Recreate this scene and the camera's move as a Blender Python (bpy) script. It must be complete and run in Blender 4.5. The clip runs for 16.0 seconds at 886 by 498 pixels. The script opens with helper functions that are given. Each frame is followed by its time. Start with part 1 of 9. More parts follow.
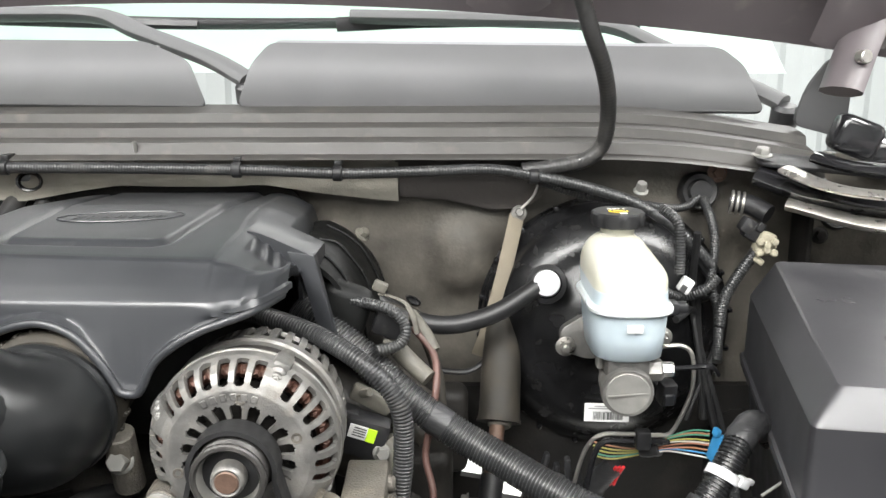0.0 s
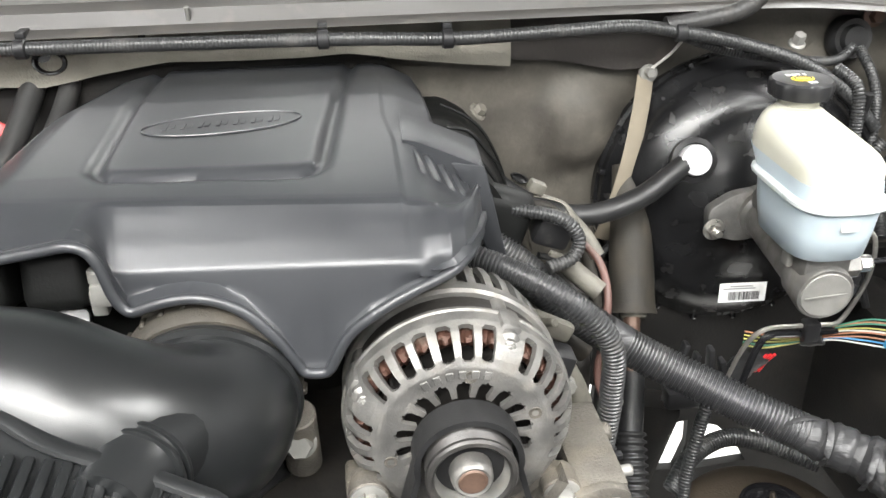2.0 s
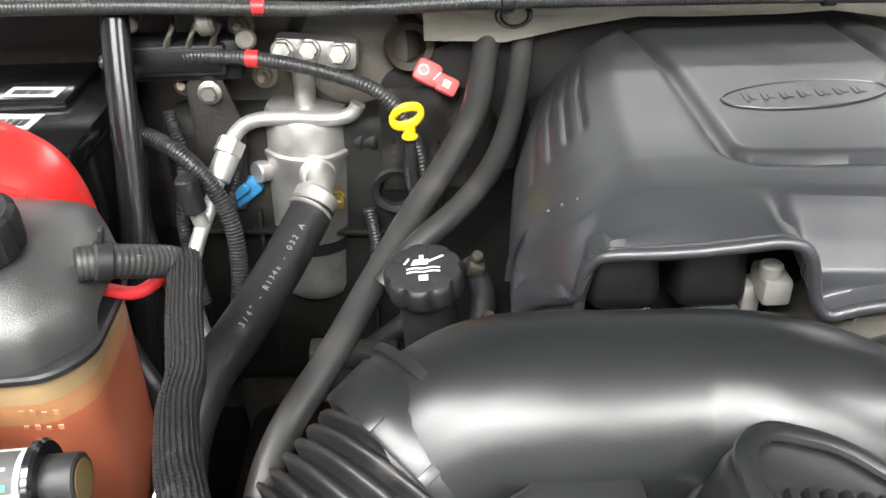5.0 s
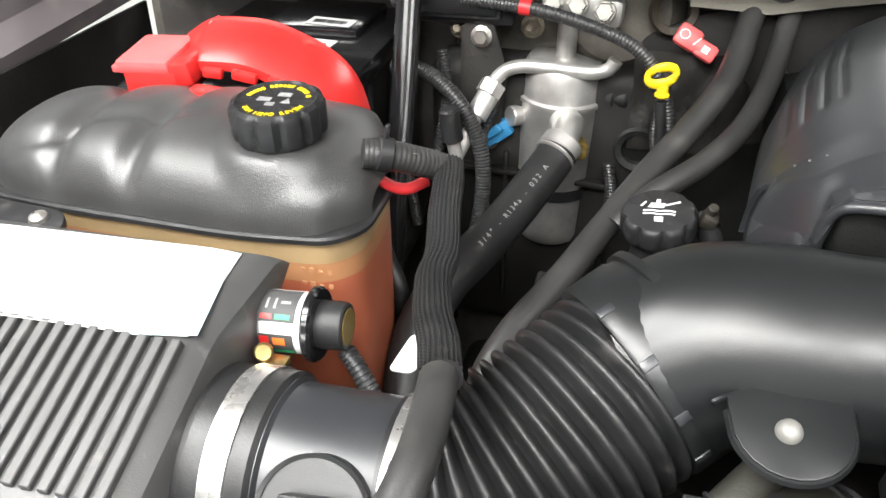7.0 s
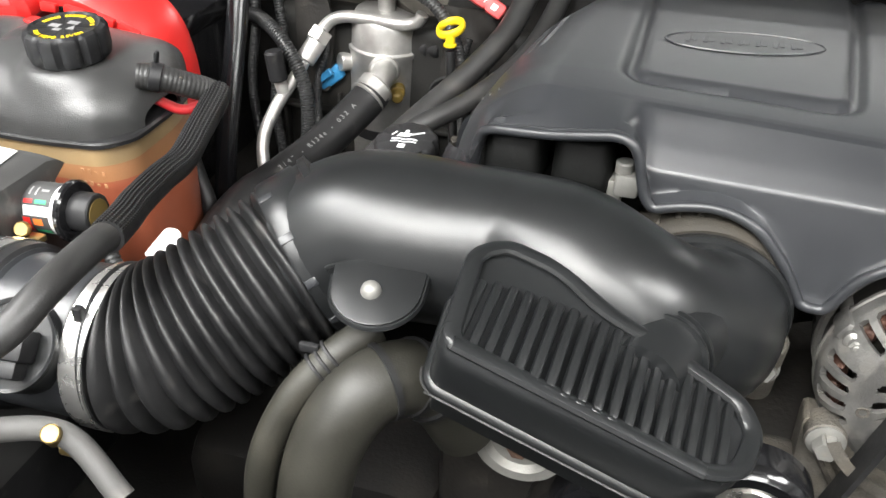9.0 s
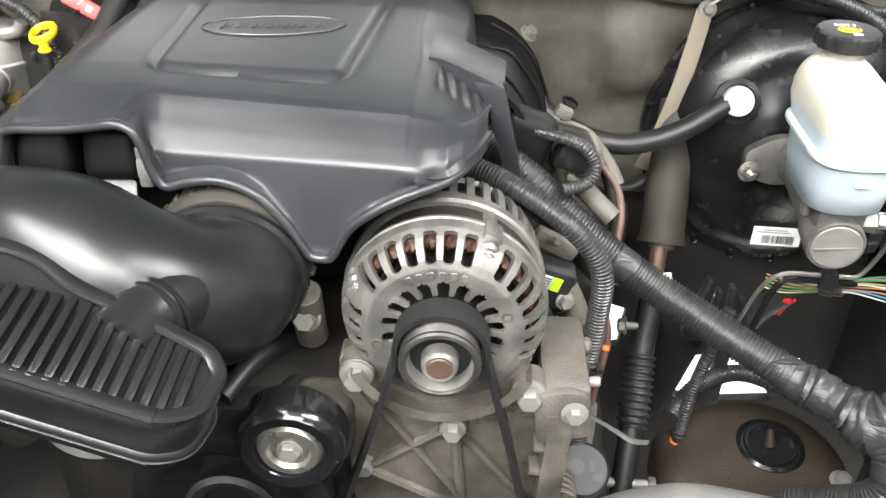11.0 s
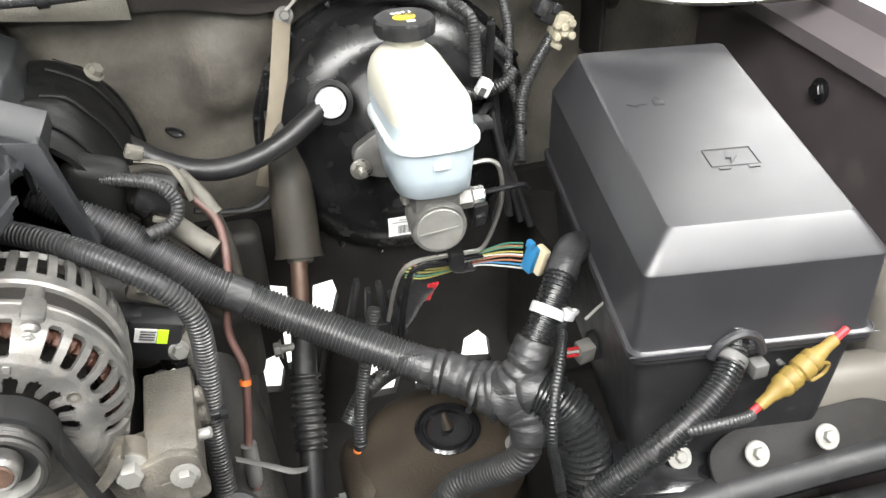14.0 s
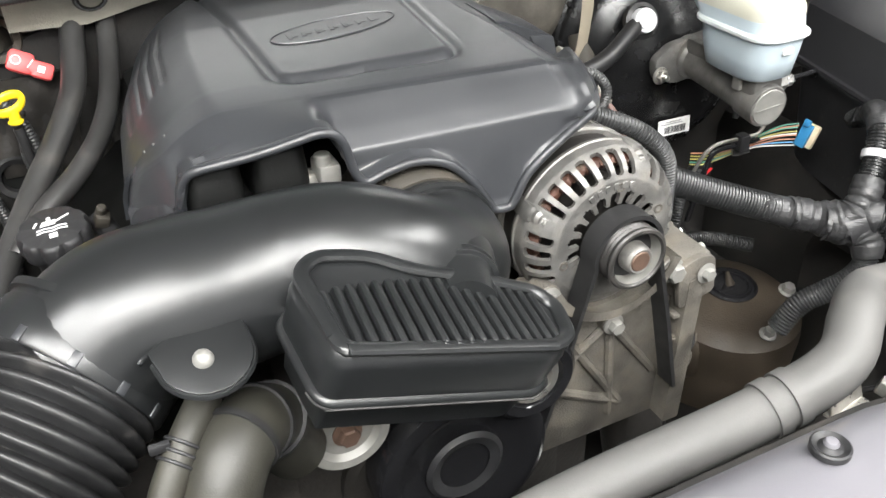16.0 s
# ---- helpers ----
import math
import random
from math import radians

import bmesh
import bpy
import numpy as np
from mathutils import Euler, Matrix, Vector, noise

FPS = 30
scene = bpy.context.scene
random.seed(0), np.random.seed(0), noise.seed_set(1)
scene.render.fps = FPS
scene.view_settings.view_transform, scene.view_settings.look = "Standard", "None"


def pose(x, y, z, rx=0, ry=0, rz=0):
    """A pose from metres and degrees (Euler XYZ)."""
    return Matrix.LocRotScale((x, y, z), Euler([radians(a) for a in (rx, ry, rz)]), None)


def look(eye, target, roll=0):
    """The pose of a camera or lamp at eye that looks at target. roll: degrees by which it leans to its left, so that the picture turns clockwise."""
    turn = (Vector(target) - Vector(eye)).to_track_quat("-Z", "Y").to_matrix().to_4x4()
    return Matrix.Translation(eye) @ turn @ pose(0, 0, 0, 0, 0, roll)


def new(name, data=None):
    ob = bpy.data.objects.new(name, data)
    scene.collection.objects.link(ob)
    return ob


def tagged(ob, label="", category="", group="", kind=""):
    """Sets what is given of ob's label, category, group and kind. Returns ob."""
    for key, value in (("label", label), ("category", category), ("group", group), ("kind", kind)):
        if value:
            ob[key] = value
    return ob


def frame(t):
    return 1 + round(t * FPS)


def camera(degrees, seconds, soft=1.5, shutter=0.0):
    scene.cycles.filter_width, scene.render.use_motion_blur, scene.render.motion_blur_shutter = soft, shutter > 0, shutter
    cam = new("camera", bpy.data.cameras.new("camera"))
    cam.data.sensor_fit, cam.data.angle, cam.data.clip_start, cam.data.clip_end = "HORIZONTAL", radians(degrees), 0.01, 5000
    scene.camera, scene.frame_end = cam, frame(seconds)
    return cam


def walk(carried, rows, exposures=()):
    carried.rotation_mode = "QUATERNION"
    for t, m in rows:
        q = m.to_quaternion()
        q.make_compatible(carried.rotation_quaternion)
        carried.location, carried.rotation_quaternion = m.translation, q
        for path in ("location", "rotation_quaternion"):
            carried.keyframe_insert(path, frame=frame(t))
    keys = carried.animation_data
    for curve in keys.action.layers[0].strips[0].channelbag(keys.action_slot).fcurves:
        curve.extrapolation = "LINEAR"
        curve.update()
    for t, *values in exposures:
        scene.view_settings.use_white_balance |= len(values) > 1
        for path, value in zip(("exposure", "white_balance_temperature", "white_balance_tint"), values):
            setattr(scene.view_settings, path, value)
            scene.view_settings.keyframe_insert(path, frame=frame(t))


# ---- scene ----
cam = camera(54.3, 16.0)
PATH = [
    (0, (-0.002, 0.013, 1.445), (0.002, 1.956, 0.97), -0.1),
    (0.5, (0.026, 0.133, 1.421), (0.055, 2.042, 0.825), -0.1),
    (1, (-0.035, 0.171, 1.438), (-0.002, 2.005, 0.642), -0.2),
    (1.5, (-0.127, 0.169, 1.465), (-0.052, 1.966, 0.589), -0.0),
    (2, (-0.205, 0.183, 1.489), (-0.006, 1.947, 0.567), -1.0),
    (2.5, (-0.277, 0.208, 1.491), (0.014, 1.95, 0.551), -1.0),
    (3, (-0.323, 0.228, 1.492), (0.016, 1.937, 0.509), -0.8),
    (3.5, (-0.378, 0.251, 1.491), (-0.015, 1.939, 0.482), -0.6),
    (3.9, (-0.432, 0.265, 1.491), (-0.072, 1.948, 0.473), -0.3),
    (4, (-0.446, 0.268, 1.496), (-0.108, 1.948, 0.465), -0.9),
    (4.5, (-0.499, 0.276, 1.495), (-0.299, 1.974, 0.457), -1.6),
    (5, (-0.536, 0.271, 1.495), (-0.506, 1.977, 0.453), -1.5),
    (5.2, (-0.548, 0.267, 1.502), (-0.588, 1.966, 0.449), -2.3),
    (7.3, (-0.55, 0.191, 1.481), (-1.016, 1.828, 0.432), -0.2),
    (7.5, (-0.538, 0.185, 1.483), (-1.012, 1.815, 0.427), 0.1),
    (8, (-0.473, 0.176, 1.485), (-0.962, 1.785, 0.404), 1.1),
    (8.2, (-0.44, 0.169, 1.487), (-0.935, 1.771, 0.397), 1.2),
    (10.5, (-0.183, 0.13, 1.518), (-0.395, 1.785, 0.414), 1.3),
    (11, (-0.131, 0.133, 1.517), (-0.2, 1.799, 0.412), 1.1),
    (11.5, (-0.087, 0.142, 1.512), (-0.014, 1.804, 0.401), 1.0),
    (12, (-0.041, 0.149, 1.514), (0.14, 1.807, 0.41), -0.5),
    (12.5, (-0.003, 0.156, 1.516), (0.262, 1.802, 0.411), -1.5),
    (13, (0.011, 0.162, 1.511), (0.358, 1.794, 0.409), -1.9),
    (13.5, (0.011, 0.161, 1.509), (0.419, 1.78, 0.408), -2.2),
    (14, (0.003, 0.155, 1.514), (0.457, 1.761, 0.412), -2.2),
    (14.5, (-0.05, 0.15, 1.516), (0.445, 1.74, 0.408), -2.2),
    (15, (-0.213, 0.133, 1.514), (0.379, 1.696, 0.415), -0.9),
    (15.5, (-0.359, 0.131, 1.513), (0.308, 1.672, 0.426), -1.8),
    (16, (-0.512, 0.124, 1.52), (0.198, 1.639, 0.424), -2.0),
]
EXPOSURES = [(0.0, 0.0), (1.0, 0.09), (2.0, 0.26), (2.5, 0.26), (3.5, 0.12), (4.0, 0.12), (4.5, 0.21), (5.0, 0.13), (7.3, -0.12), (8.2, -0.15), (10.4, 0.18), (11.5, 0.27), (14.0, 0.22), (15.0, 0.17), (15.5, 0.29), (16.0, 0.17)]
walk(cam, [(t, look(eye, target, roll)) for t, eye, target, roll in PATH], EXPOSURES)

# ---- light ----
world = bpy.data.worlds.new("shop_air")
scene.world = world
world.use_nodes = True
world.node_tree.nodes["Background"].inputs[0].default_value = (0.8, 0.9, 1.0, 1)
world.node_tree.nodes["Background"].inputs[1].default_value = 0.02


def strip_lamp(x, y, z, sx, sy, watts, colour=(0.985, 0.985, 0.968)):
    data = bpy.data.lights.new("tube_light", "AREA")
    data.shape, data.size, data.size_y, data.energy, data.color = "RECTANGLE", sx, sy, watts, colour
    ob = new("tube_light", data)
    ob.location = (x, y, z)
    return ob


LAMPS = [(-1.85, -0.05, 300), (-1.65, -1.5, 205), (-0.1, -1.9, 160), (1.85, -0.25, 235), (-1.9, -3.4, 105), (1.9, -3.4, 105), (2.6, 3.4, 215), (0.4, 4.5, 40), (-2.4, 4.3, 40)]
for lx, ly, watts in LAMPS:
    strip_lamp(lx, ly, 3.66, 2.2, 1.2, watts)


# ---- materials ----
MATS = {}


def mat(name, col, rough=0.5, metal=0.0, var=0.18, scale=25.0, bump=0.06, bscale=900.0, dust=0.0, dust_col=(0.30, 0.27, 0.22),
        dscale=30.0, spec=0.5, sss=0.0, alpha=1.0, rvar=0.15, trans=0.0, coat=0.0, glow=0.0, streak=False):
    """A surface with large tone drift, fine grain, and dust or grime that lies in patches."""
    m = bpy.data.materials.new(name)
    m.use_nodes = True
    nt = m.node_tree
    nd, ln = nt.nodes, nt.links
    b = nd["Principled BSDF"]
    tc = nd.new("ShaderNodeTexCoord")

    def noise_at(s, detail=4.0):
        n = nd.new("ShaderNodeTexNoise")
        n.inputs["Scale"].default_value, n.inputs["Detail"].default_value = s, detail
        ln.new(tc.outputs["Object"], n.inputs["Vector"])
        return n.outputs[0]

    def ramp(src, lo, hi, a, c):
        r = nd.new("ShaderNodeMapRange")
        for k, v in zip(("From Min", "From Max", "To Min", "To Max"), (lo, hi, a, c)):
            r.inputs[k].default_value = v
        ln.new(src, r.inputs["Value"])
        return r.outputs[0]

    def mix(fac, a, c):
        x = nd.new("ShaderNodeMix")
        x.data_type = "RGBA"
        for k, v in ((0, fac), (6, a), (7, c)):
            if isinstance(v, (tuple, list)):
                x.inputs[k].default_value = (*v[:3], 1)
            elif isinstance(v, (int, float)):
                x.inputs[k].default_value = v
            else:
                ln.new(v, x.inputs[k])
        return x.outputs[2]

    n1, n2 = noise_at(scale), noise_at(bscale, 2.0)
    colour = mix(ramp(n1, 0.3, 0.7, 0, 1), [c * (1 - var) for c in col], [min(1, c * (1 + var)) for c in col])
    grain = mix(ramp(n2, 0.35, 0.65, 0, 0.3), colour, [c * (1 - 0.6 * var) for c in col])
    rough_out = ramp(n1, 0.3, 0.7, max(0.03, rough - rvar * rough), min(1, rough + rvar * rough))
    if dust > 0:
        nz = noise_at(dscale, 8.0)
        f = ramp(nz, 0.62 - 0.35 * dust, 0.75, 0, min(1, 0.35 + dust))
        grain = mix(f, grain, dust_col)
        x = nd.new("ShaderNodeMix")
        ln.new(f, x.inputs[0])
        ln.new(rough_out, x.inputs[2])
        x.inputs[3].default_value = 0.85
        rough_out = x.outputs[0]
        if metal > 0:
            ln.new(ramp(f, 0, 1, metal, metal * 0.25), b.inputs["Metallic"])
    ln.new(grain, b.inputs["Base Color"])
    ln.new(rough_out, b.inputs["Roughness"])
    if not (dust > 0 and metal > 0):
        b.inputs["Metallic"].default_value = metal
    b.inputs["Specular IOR Level"].default_value = spec
    if sss:
        b.inputs["Subsurface Weight"].default_value = sss
        b.inputs["Subsurface Radius"].default_value = (0.01, 0.01, 0.008)
        b.inputs["Subsurface Scale"].default_value = 1.0
    if trans:
        b.inputs["Transmission Weight"].default_value = trans
    if coat:
        b.inputs["Coat Weight"].default_value = coat
        b.inputs["Coat Roughness"].default_value = 0.08
    if glow:
        b.inputs["Emission Color"].default_value = (*col, 1)
        b.inputs["Emission Strength"].default_value = glow
    if bump:
        bp = nd.new("ShaderNodeBump")
        bp.inputs["Strength"].default_value, bp.inputs["Distance"].default_value = bump, 0.002
        if streak:
            mp = nd.new("ShaderNodeMapping")
            mp.inputs["Rotation"].default_value = (0.5, 0.9, 0.4)
            mp.inputs["Scale"].default_value = (0.35, 2.2, 4.5)
            ln.new(tc.outputs["Object"], mp.inputs["Vector"])
            ln.new(mp.outputs[0], n2.node.inputs["Vector"])
        ln.new(n2, bp.inputs["Height"])
        ln.new(bp.outputs[0], b.inputs["Normal"])
    MATS[name] = m
    return m


COVER = mat("moulded_cover_plastic", (0.027, 0.0285, 0.0315), 0.33, spec=0.62, var=0.10, scale=14, bump=0.06, bscale=2200, rvar=0.15)
SATIN = mat("satin_black_plastic", (0.0110, 0.0118, 0.0123), 0.305, spec=0.58, var=0.12, scale=22, bump=0.05, bscale=1500, rvar=0.04)
BOXBLK = mat("fuse_box_plastic", (0.021, 0.0207, 0.0235), 0.40, spec=0.9, var=0.06, scale=18, bump=0.10, bscale=2400)
MATTE = mat("matte_black_plastic", (0.016, 0.016, 0.017), 0.46, spec=0.4, var=0.25, scale=40, bump=0.08, bscale=900, dust=0.03, dscale=90, dust_col=(0.10, 0.095, 0.085))
GLOSS = mat("gloss_black_paint", (0.010, 0.010, 0.011), 0.16, var=0.2, scale=30, bump=0.03, bscale=700, coat=0.4)
RUBBER = mat("black_rubber", (0.0145, 0.0145, 0.015), 0.42, var=0.25, scale=40, bump=0.08, bscale=700, dust=0.05, dscale=60, dust_col=(0.07, 0.065, 0.06))
DUSTRUB = mat("dusty_olive_rubber", (0.024, 0.023, 0.018), 0.5, var=0.25, scale=30, bump=0.08, bscale=600, dust=0.14, dscale=22, dust_col=(0.05, 0.045, 0.033))
GREYRUB = mat("grey_rubber_hose", (0.088, 0.086, 0.083), 0.60, var=0.12, scale=20, bump=0.06, bscale=800, dust=0.08, dscale=25, dust_col=(0.20, 0.19, 0.175))
LOOM = mat("split_loom_plastic", (0.030, 0.0305, 0.031), 0.34, var=0.28, scale=28, bump=0.04, bscale=700, dust=0.14, dscale=30, dust_col=(0.10, 0.095, 0.087))
GLOOM = mat("clean_black_loom_plastic", (0.015, 0.0155, 0.016), 0.27, var=0.25, scale=35, bump=0.04, bscale=700, dust=0.04, dscale=45, dust_col=(0.09, 0.085, 0.08))
TAPE = mat("vinyl_tape", (0.028, 0.028, 0.029), 0.40, var=0.25, scale=60, bump=0.42, bscale=80, streak=True, dust=0.04, dscale=60, dust_col=(0.08, 0.075, 0.07))
ALU = mat("cast_aluminium", (0.215, 0.210, 0.200), 0.46, metal=0.7, var=0.30, scale=50, bump=0.20, bscale=700, dust=0.42, dscale=75, dust_col=(0.15, 0.136, 0.118))
DIRTALU = mat("dirty_cast_aluminium", (0.125, 0.115, 0.10), 0.62, metal=0.5, var=0.40, scale=40, bump=0.5, bscale=500, dust=0.40, dscale=45, dust_col=(0.15, 0.13, 0.10))
SILVER = mat("clean_silver_aluminium", (0.54, 0.53, 0.51), 0.42, metal=0.75, var=0.18, scale=50, bump=0.12, bscale=900, dust=0.05, dscale=70, dust_col=(0.3, 0.28, 0.24))
STEEL = mat("zinc_steel", (0.60, 0.58, 0.54), 0.30, metal=0.9, var=0.15, scale=90, bump=0.08, dust=0.08, dscale=120)
BRIGHT = mat("machined_steel", (0.72, 0.71, 0.69), 0.28, metal=0.9, var=0.10, scale=80, bump=0.06)
WASHER = mat("dull_white_zinc", (0.24, 0.235, 0.22), 0.55, metal=0.4, var=0.12, scale=120, bump=0.1, dust=0.1, dscale=100)
COPPER = mat("copper_windings", (0.060, 0.026, 0.017), 0.45, metal=0.5, var=0.35, scale=160, bump=0.3, bscale=700, dust=0.15, dscale=90)
SHAFT = mat("rusty_shaft_end", (0.12, 0.075, 0.055), 0.55, metal=0.4, var=0.2, scale=200, bump=0.15)
PULLEYM = mat("dusty_dark_pulley_steel", (0.045, 0.043, 0.041), 0.42, metal=0.35, var=0.2, scale=60, bump=0.06, dust=0.12, dscale=50, dust_col=(0.09, 0.08, 0.07))
BELT = mat("ribbed_belt_rubber", (0.013, 0.013, 0.0135), 0.5, var=0.15, scale=80, bump=0.08)
WHITEP = mat("white_reservoir_plastic", (0.55, 0.54, 0.455), 0.35, var=0.05, scale=18, bump=0.04, sss=0.25, dust=0.02)
FLUIDP = mat("fluid_filled_plastic", (0.43, 0.50, 0.54), 0.32, var=0.04, scale=12, bump=0.03, sss=0.25)
BANDP = mat("clear_weld_band", (0.52, 0.56, 0.56), 0.30, var=0.04, bump=0.03, sss=0.2)
TAILRUB = mat("grey_black_rubber_hose", (0.030, 0.0295, 0.029), 0.42, var=0.25, scale=30, bump=0.06, bscale=800, dust=0.14, dscale=26, dust_col=(0.085, 0.078, 0.068))
VALVEW = mat("white_valve_plastic", (0.52, 0.52, 0.53), 0.4, var=0.06, scale=60, bump=0.05)
PALEBIT = mat("dusty_pale_plastic", (0.115, 0.108, 0.09), 0.6, var=0.3, scale=120, bump=0.2, dust=0.3, dscale=120, dust_col=(0.09, 0.08, 0.065))
BOOSTER = mat("dusty_black_booster_paint", (0.0085, 0.0085, 0.009), 0.25, var=0.3, scale=25, bump=0.05, bscale=600, dust=0.04, dscale=60, dust_col=(0.035, 0.033, 0.030))
TANKMID = mat("tank_plastic_at_the_fluid_line", (0.37, 0.18, 0.085), 0.35, var=0.2, scale=12, bump=0.04, sss=0.2)
LIDPL = mat("weathered_filter_lid_plastic", (0.057, 0.0565, 0.056), 0.42, var=0.18, scale=30, bump=0.10, bscale=1400, dust=0.05, dscale=60, dust_col=(0.2, 0.19, 0.18))
BRASS = mat("dull_brass", (0.42, 0.31, 0.13), 0.34, metal=0.9, var=0.2, scale=80)
DOMEPL = mat("grained_tank_plastic", (0.045, 0.045, 0.045), 0.33, spec=0.75, var=0.15, scale=20, bump=0.22, bscale=1100)
TANKUP = mat("yellowed_tank_plastic", (0.36, 0.255, 0.135), 0.36, var=0.22, scale=14, bump=0.05, sss=0.2)
COOLANT = mat("coolant_filled_plastic", (0.37, 0.105, 0.055), 0.34, var=0.18, scale=10, bump=0.04, sss=0.2)
RED = mat("red_plastic", (0.56, 0.020, 0.018), 0.34, var=0.08, scale=25, bump=0.04, bscale=900, dust=0.02)
PINKRED = mat("faded_red_plastic", (0.75, 0.10, 0.10), 0.40, var=0.1, scale=60)
YELLOW = mat("yellow_plastic", (0.86, 0.62, 0.015), 0.36, var=0.06, scale=60)
OCHRE = mat("ochre_rubber", (0.17, 0.115, 0.025), 0.55, var=0.12, scale=70, bump=0.08, dust=0.08)
BLUE = mat("blue_plastic", (0.035, 0.20, 0.40), 0.36, var=0.08, scale=70)
BEIGEDUST = mat("dusty_cream_plastic", (0.30, 0.275, 0.205), 0.6, var=0.3, scale=120, bump=0.2, dust=0.25, dscale=140, dust_col=(0.10, 0.09, 0.07))
BEIGEP = mat("beige_connector_plastic", (0.60, 0.52, 0.36), 0.45, var=0.08, scale=70)
ORANGE = mat("orange_tape", (0.75, 0.17, 0.03), 0.45)
GREEN = mat("green_mark", (0.02, 0.35, 0.14), 0.45)
LIME = mat("lime_mark", (0.55, 0.85, 0.03), 0.45)
REDWIRE = mat("red_wire", (0.60, 0.03, 0.035), 0.38)
BROWNW = mat("red_brown_cable", (0.10, 0.052, 0.043), 0.5, dust=0.12, dscale=60, dust_col=(0.14, 0.11, 0.09))
YELW = mat("yellow_wire", (0.36, 0.33, 0.08), 0.4)
GREENW = mat("green_wire", (0.06, 0.24, 0.17), 0.4)
ORW = mat("orange_wire", (0.36, 0.16, 0.09), 0.4)
BLUEW = mat("blue_wire", (0.06, 0.24, 0.48), 0.4)
GREYW = mat("pale_wire", (0.55, 0.53, 0.5), 0.4)
LABEL = mat("white_paper_label", (0.66, 0.66, 0.65), 0.55, var=0.05, scale=40, bump=0.04, dust=0.04)
TAPECLEAR = mat("yellowed_clear_tape", (0.62, 0.61, 0.60), 0.25, var=0.12, scale=60, bump=0.25, bscale=160)
PALEBLUE = mat("pale_blue_label_end", (0.56, 0.74, 0.83), 0.5, var=0.05, scale=40, bump=0.04)
INK = mat("label_ink", (0.05, 0.05, 0.05), 0.6)
GREYINK = mat("faint_grey_ink", (0.24, 0.24, 0.24), 0.6)
WHITEINK = mat("white_ink", (0.75, 0.75, 0.75), 0.5, var=0.05)
WALLP = mat("dirty_primer_paint", (0.074, 0.067, 0.055), 0.62, var=0.45, scale=18, bump=0.3, bscale=240, dust=0.42, dscale=22, dust_col=(0.026, 0.022, 0.018))
FELT = mat("beige_felt_insulation", (0.25, 0.235, 0.20), 0.9, var=0.15, scale=30, bump=0.4, bscale=500, dust=0.12, dscale=18, dust_col=(0.19, 0.175, 0.15))
DARKPAD = mat("dark_fibre_pad", (0.042, 0.037, 0.034), 0.75, var=0.2, scale=25, bump=0.25, bscale=300, dust=0.2, dscale=25, dust_col=(0.12, 0.105, 0.09))
# blacker than other plastics: shade deep round the engine is put into the colour
DEEP = mat("shaded_black_plastic", (0.0055, 0.0058, 0.0055), 0.5, spec=0.25, var=0.3, scale=20, bump=0.1, bscale=500)
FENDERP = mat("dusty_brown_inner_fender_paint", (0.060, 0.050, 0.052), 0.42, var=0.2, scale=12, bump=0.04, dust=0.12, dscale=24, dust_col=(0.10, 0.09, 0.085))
CARPAINT = mat("brown_body_paint", (0.115, 0.100, 0.105), 0.38, var=0.10, scale=10, bump=0.02, dust=0.10, dscale=20, dust_col=(0.22, 0.2, 0.18), coat=0.3)
SEAL = mat("weather_seal_rail", (0.052, 0.049, 0.045), 0.5, var=0.2, scale=18, bump=0.1, dust=0.12, dscale=30, dust_col=(0.15, 0.135, 0.115))
COWLP = mat("grey_cowl_plastic", (0.070, 0.070, 0.072), 0.72, var=0.06, scale=16, bump=0.12, bscale=1300)
SHROUD = mat("grey_shroud_plastic", (0.125, 0.122, 0.134), 0.42, var=0.08, scale=14, bump=0.1, bscale=1500, dust=0.05, dscale=20)
BLOCK = mat("oily_engine_casting", (0.020, 0.018, 0.016), 0.6, metal=0.2, var=0.35, scale=20, bump=0.3, bscale=220, dust=0.22, dscale=30, dust_col=(0.048, 0.041, 0.032))
HEATCASE = mat("dusty_heater_case_plastic", (0.011, 0.0105, 0.0095), 0.55, spec=0.35, var=0.35, scale=25, bump=0.12, bscale=400, dust=0.15, dscale=28, dust_col=(0.024, 0.021, 0.017))
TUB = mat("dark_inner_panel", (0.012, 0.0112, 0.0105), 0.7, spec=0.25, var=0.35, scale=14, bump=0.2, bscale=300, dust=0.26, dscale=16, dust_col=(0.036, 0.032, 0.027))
BROWN = mat("brown_dusty_cast_iron", (0.030, 0.022, 0.014), 0.62, var=0.35, scale=25, bump=0.25, bscale=400, dust=0.22, dscale=34, dust_col=(0.050, 0.038, 0.025))
SLEEVE = mat("grey_brown_shaft_sleeve", (0.028, 0.0245, 0.019), 0.65, var=0.35, scale=30, bump=0.2, dust=0.32, dscale=38, dust_col=(0.056, 0.046, 0.034))
STRAP = mat("dusty_tan_strap", (0.175, 0.15, 0.112), 0.8, var=0.15, scale=40, bump=0.15, dust=0.1)
BEIGEPANEL = mat("beige_inner_panel", (0.13, 0.12, 0.105), 0.5, var=0.12, scale=14, bump=0.1, dust=0.10, dscale=20, dust_col=(0.11, 0.10, 0.085))
SIGHT = mat("clear_gauge_plastic", (0.75, 0.75, 0.75), 0.12, var=0.04, bump=0.0, coat=0.5)
FLOORM = mat("pale_shop_floor", (0.72, 0.71, 0.69), 0.45, var=0.06, scale=1.2, bump=0.05, bscale=60, dust=0.1, dscale=3)
SHOPWALL = mat("white_ribbed_wall_sheet", (0.30, 0.32, 0.32), 0.5, var=0.05, scale=2, bump=0.02, bscale=60)
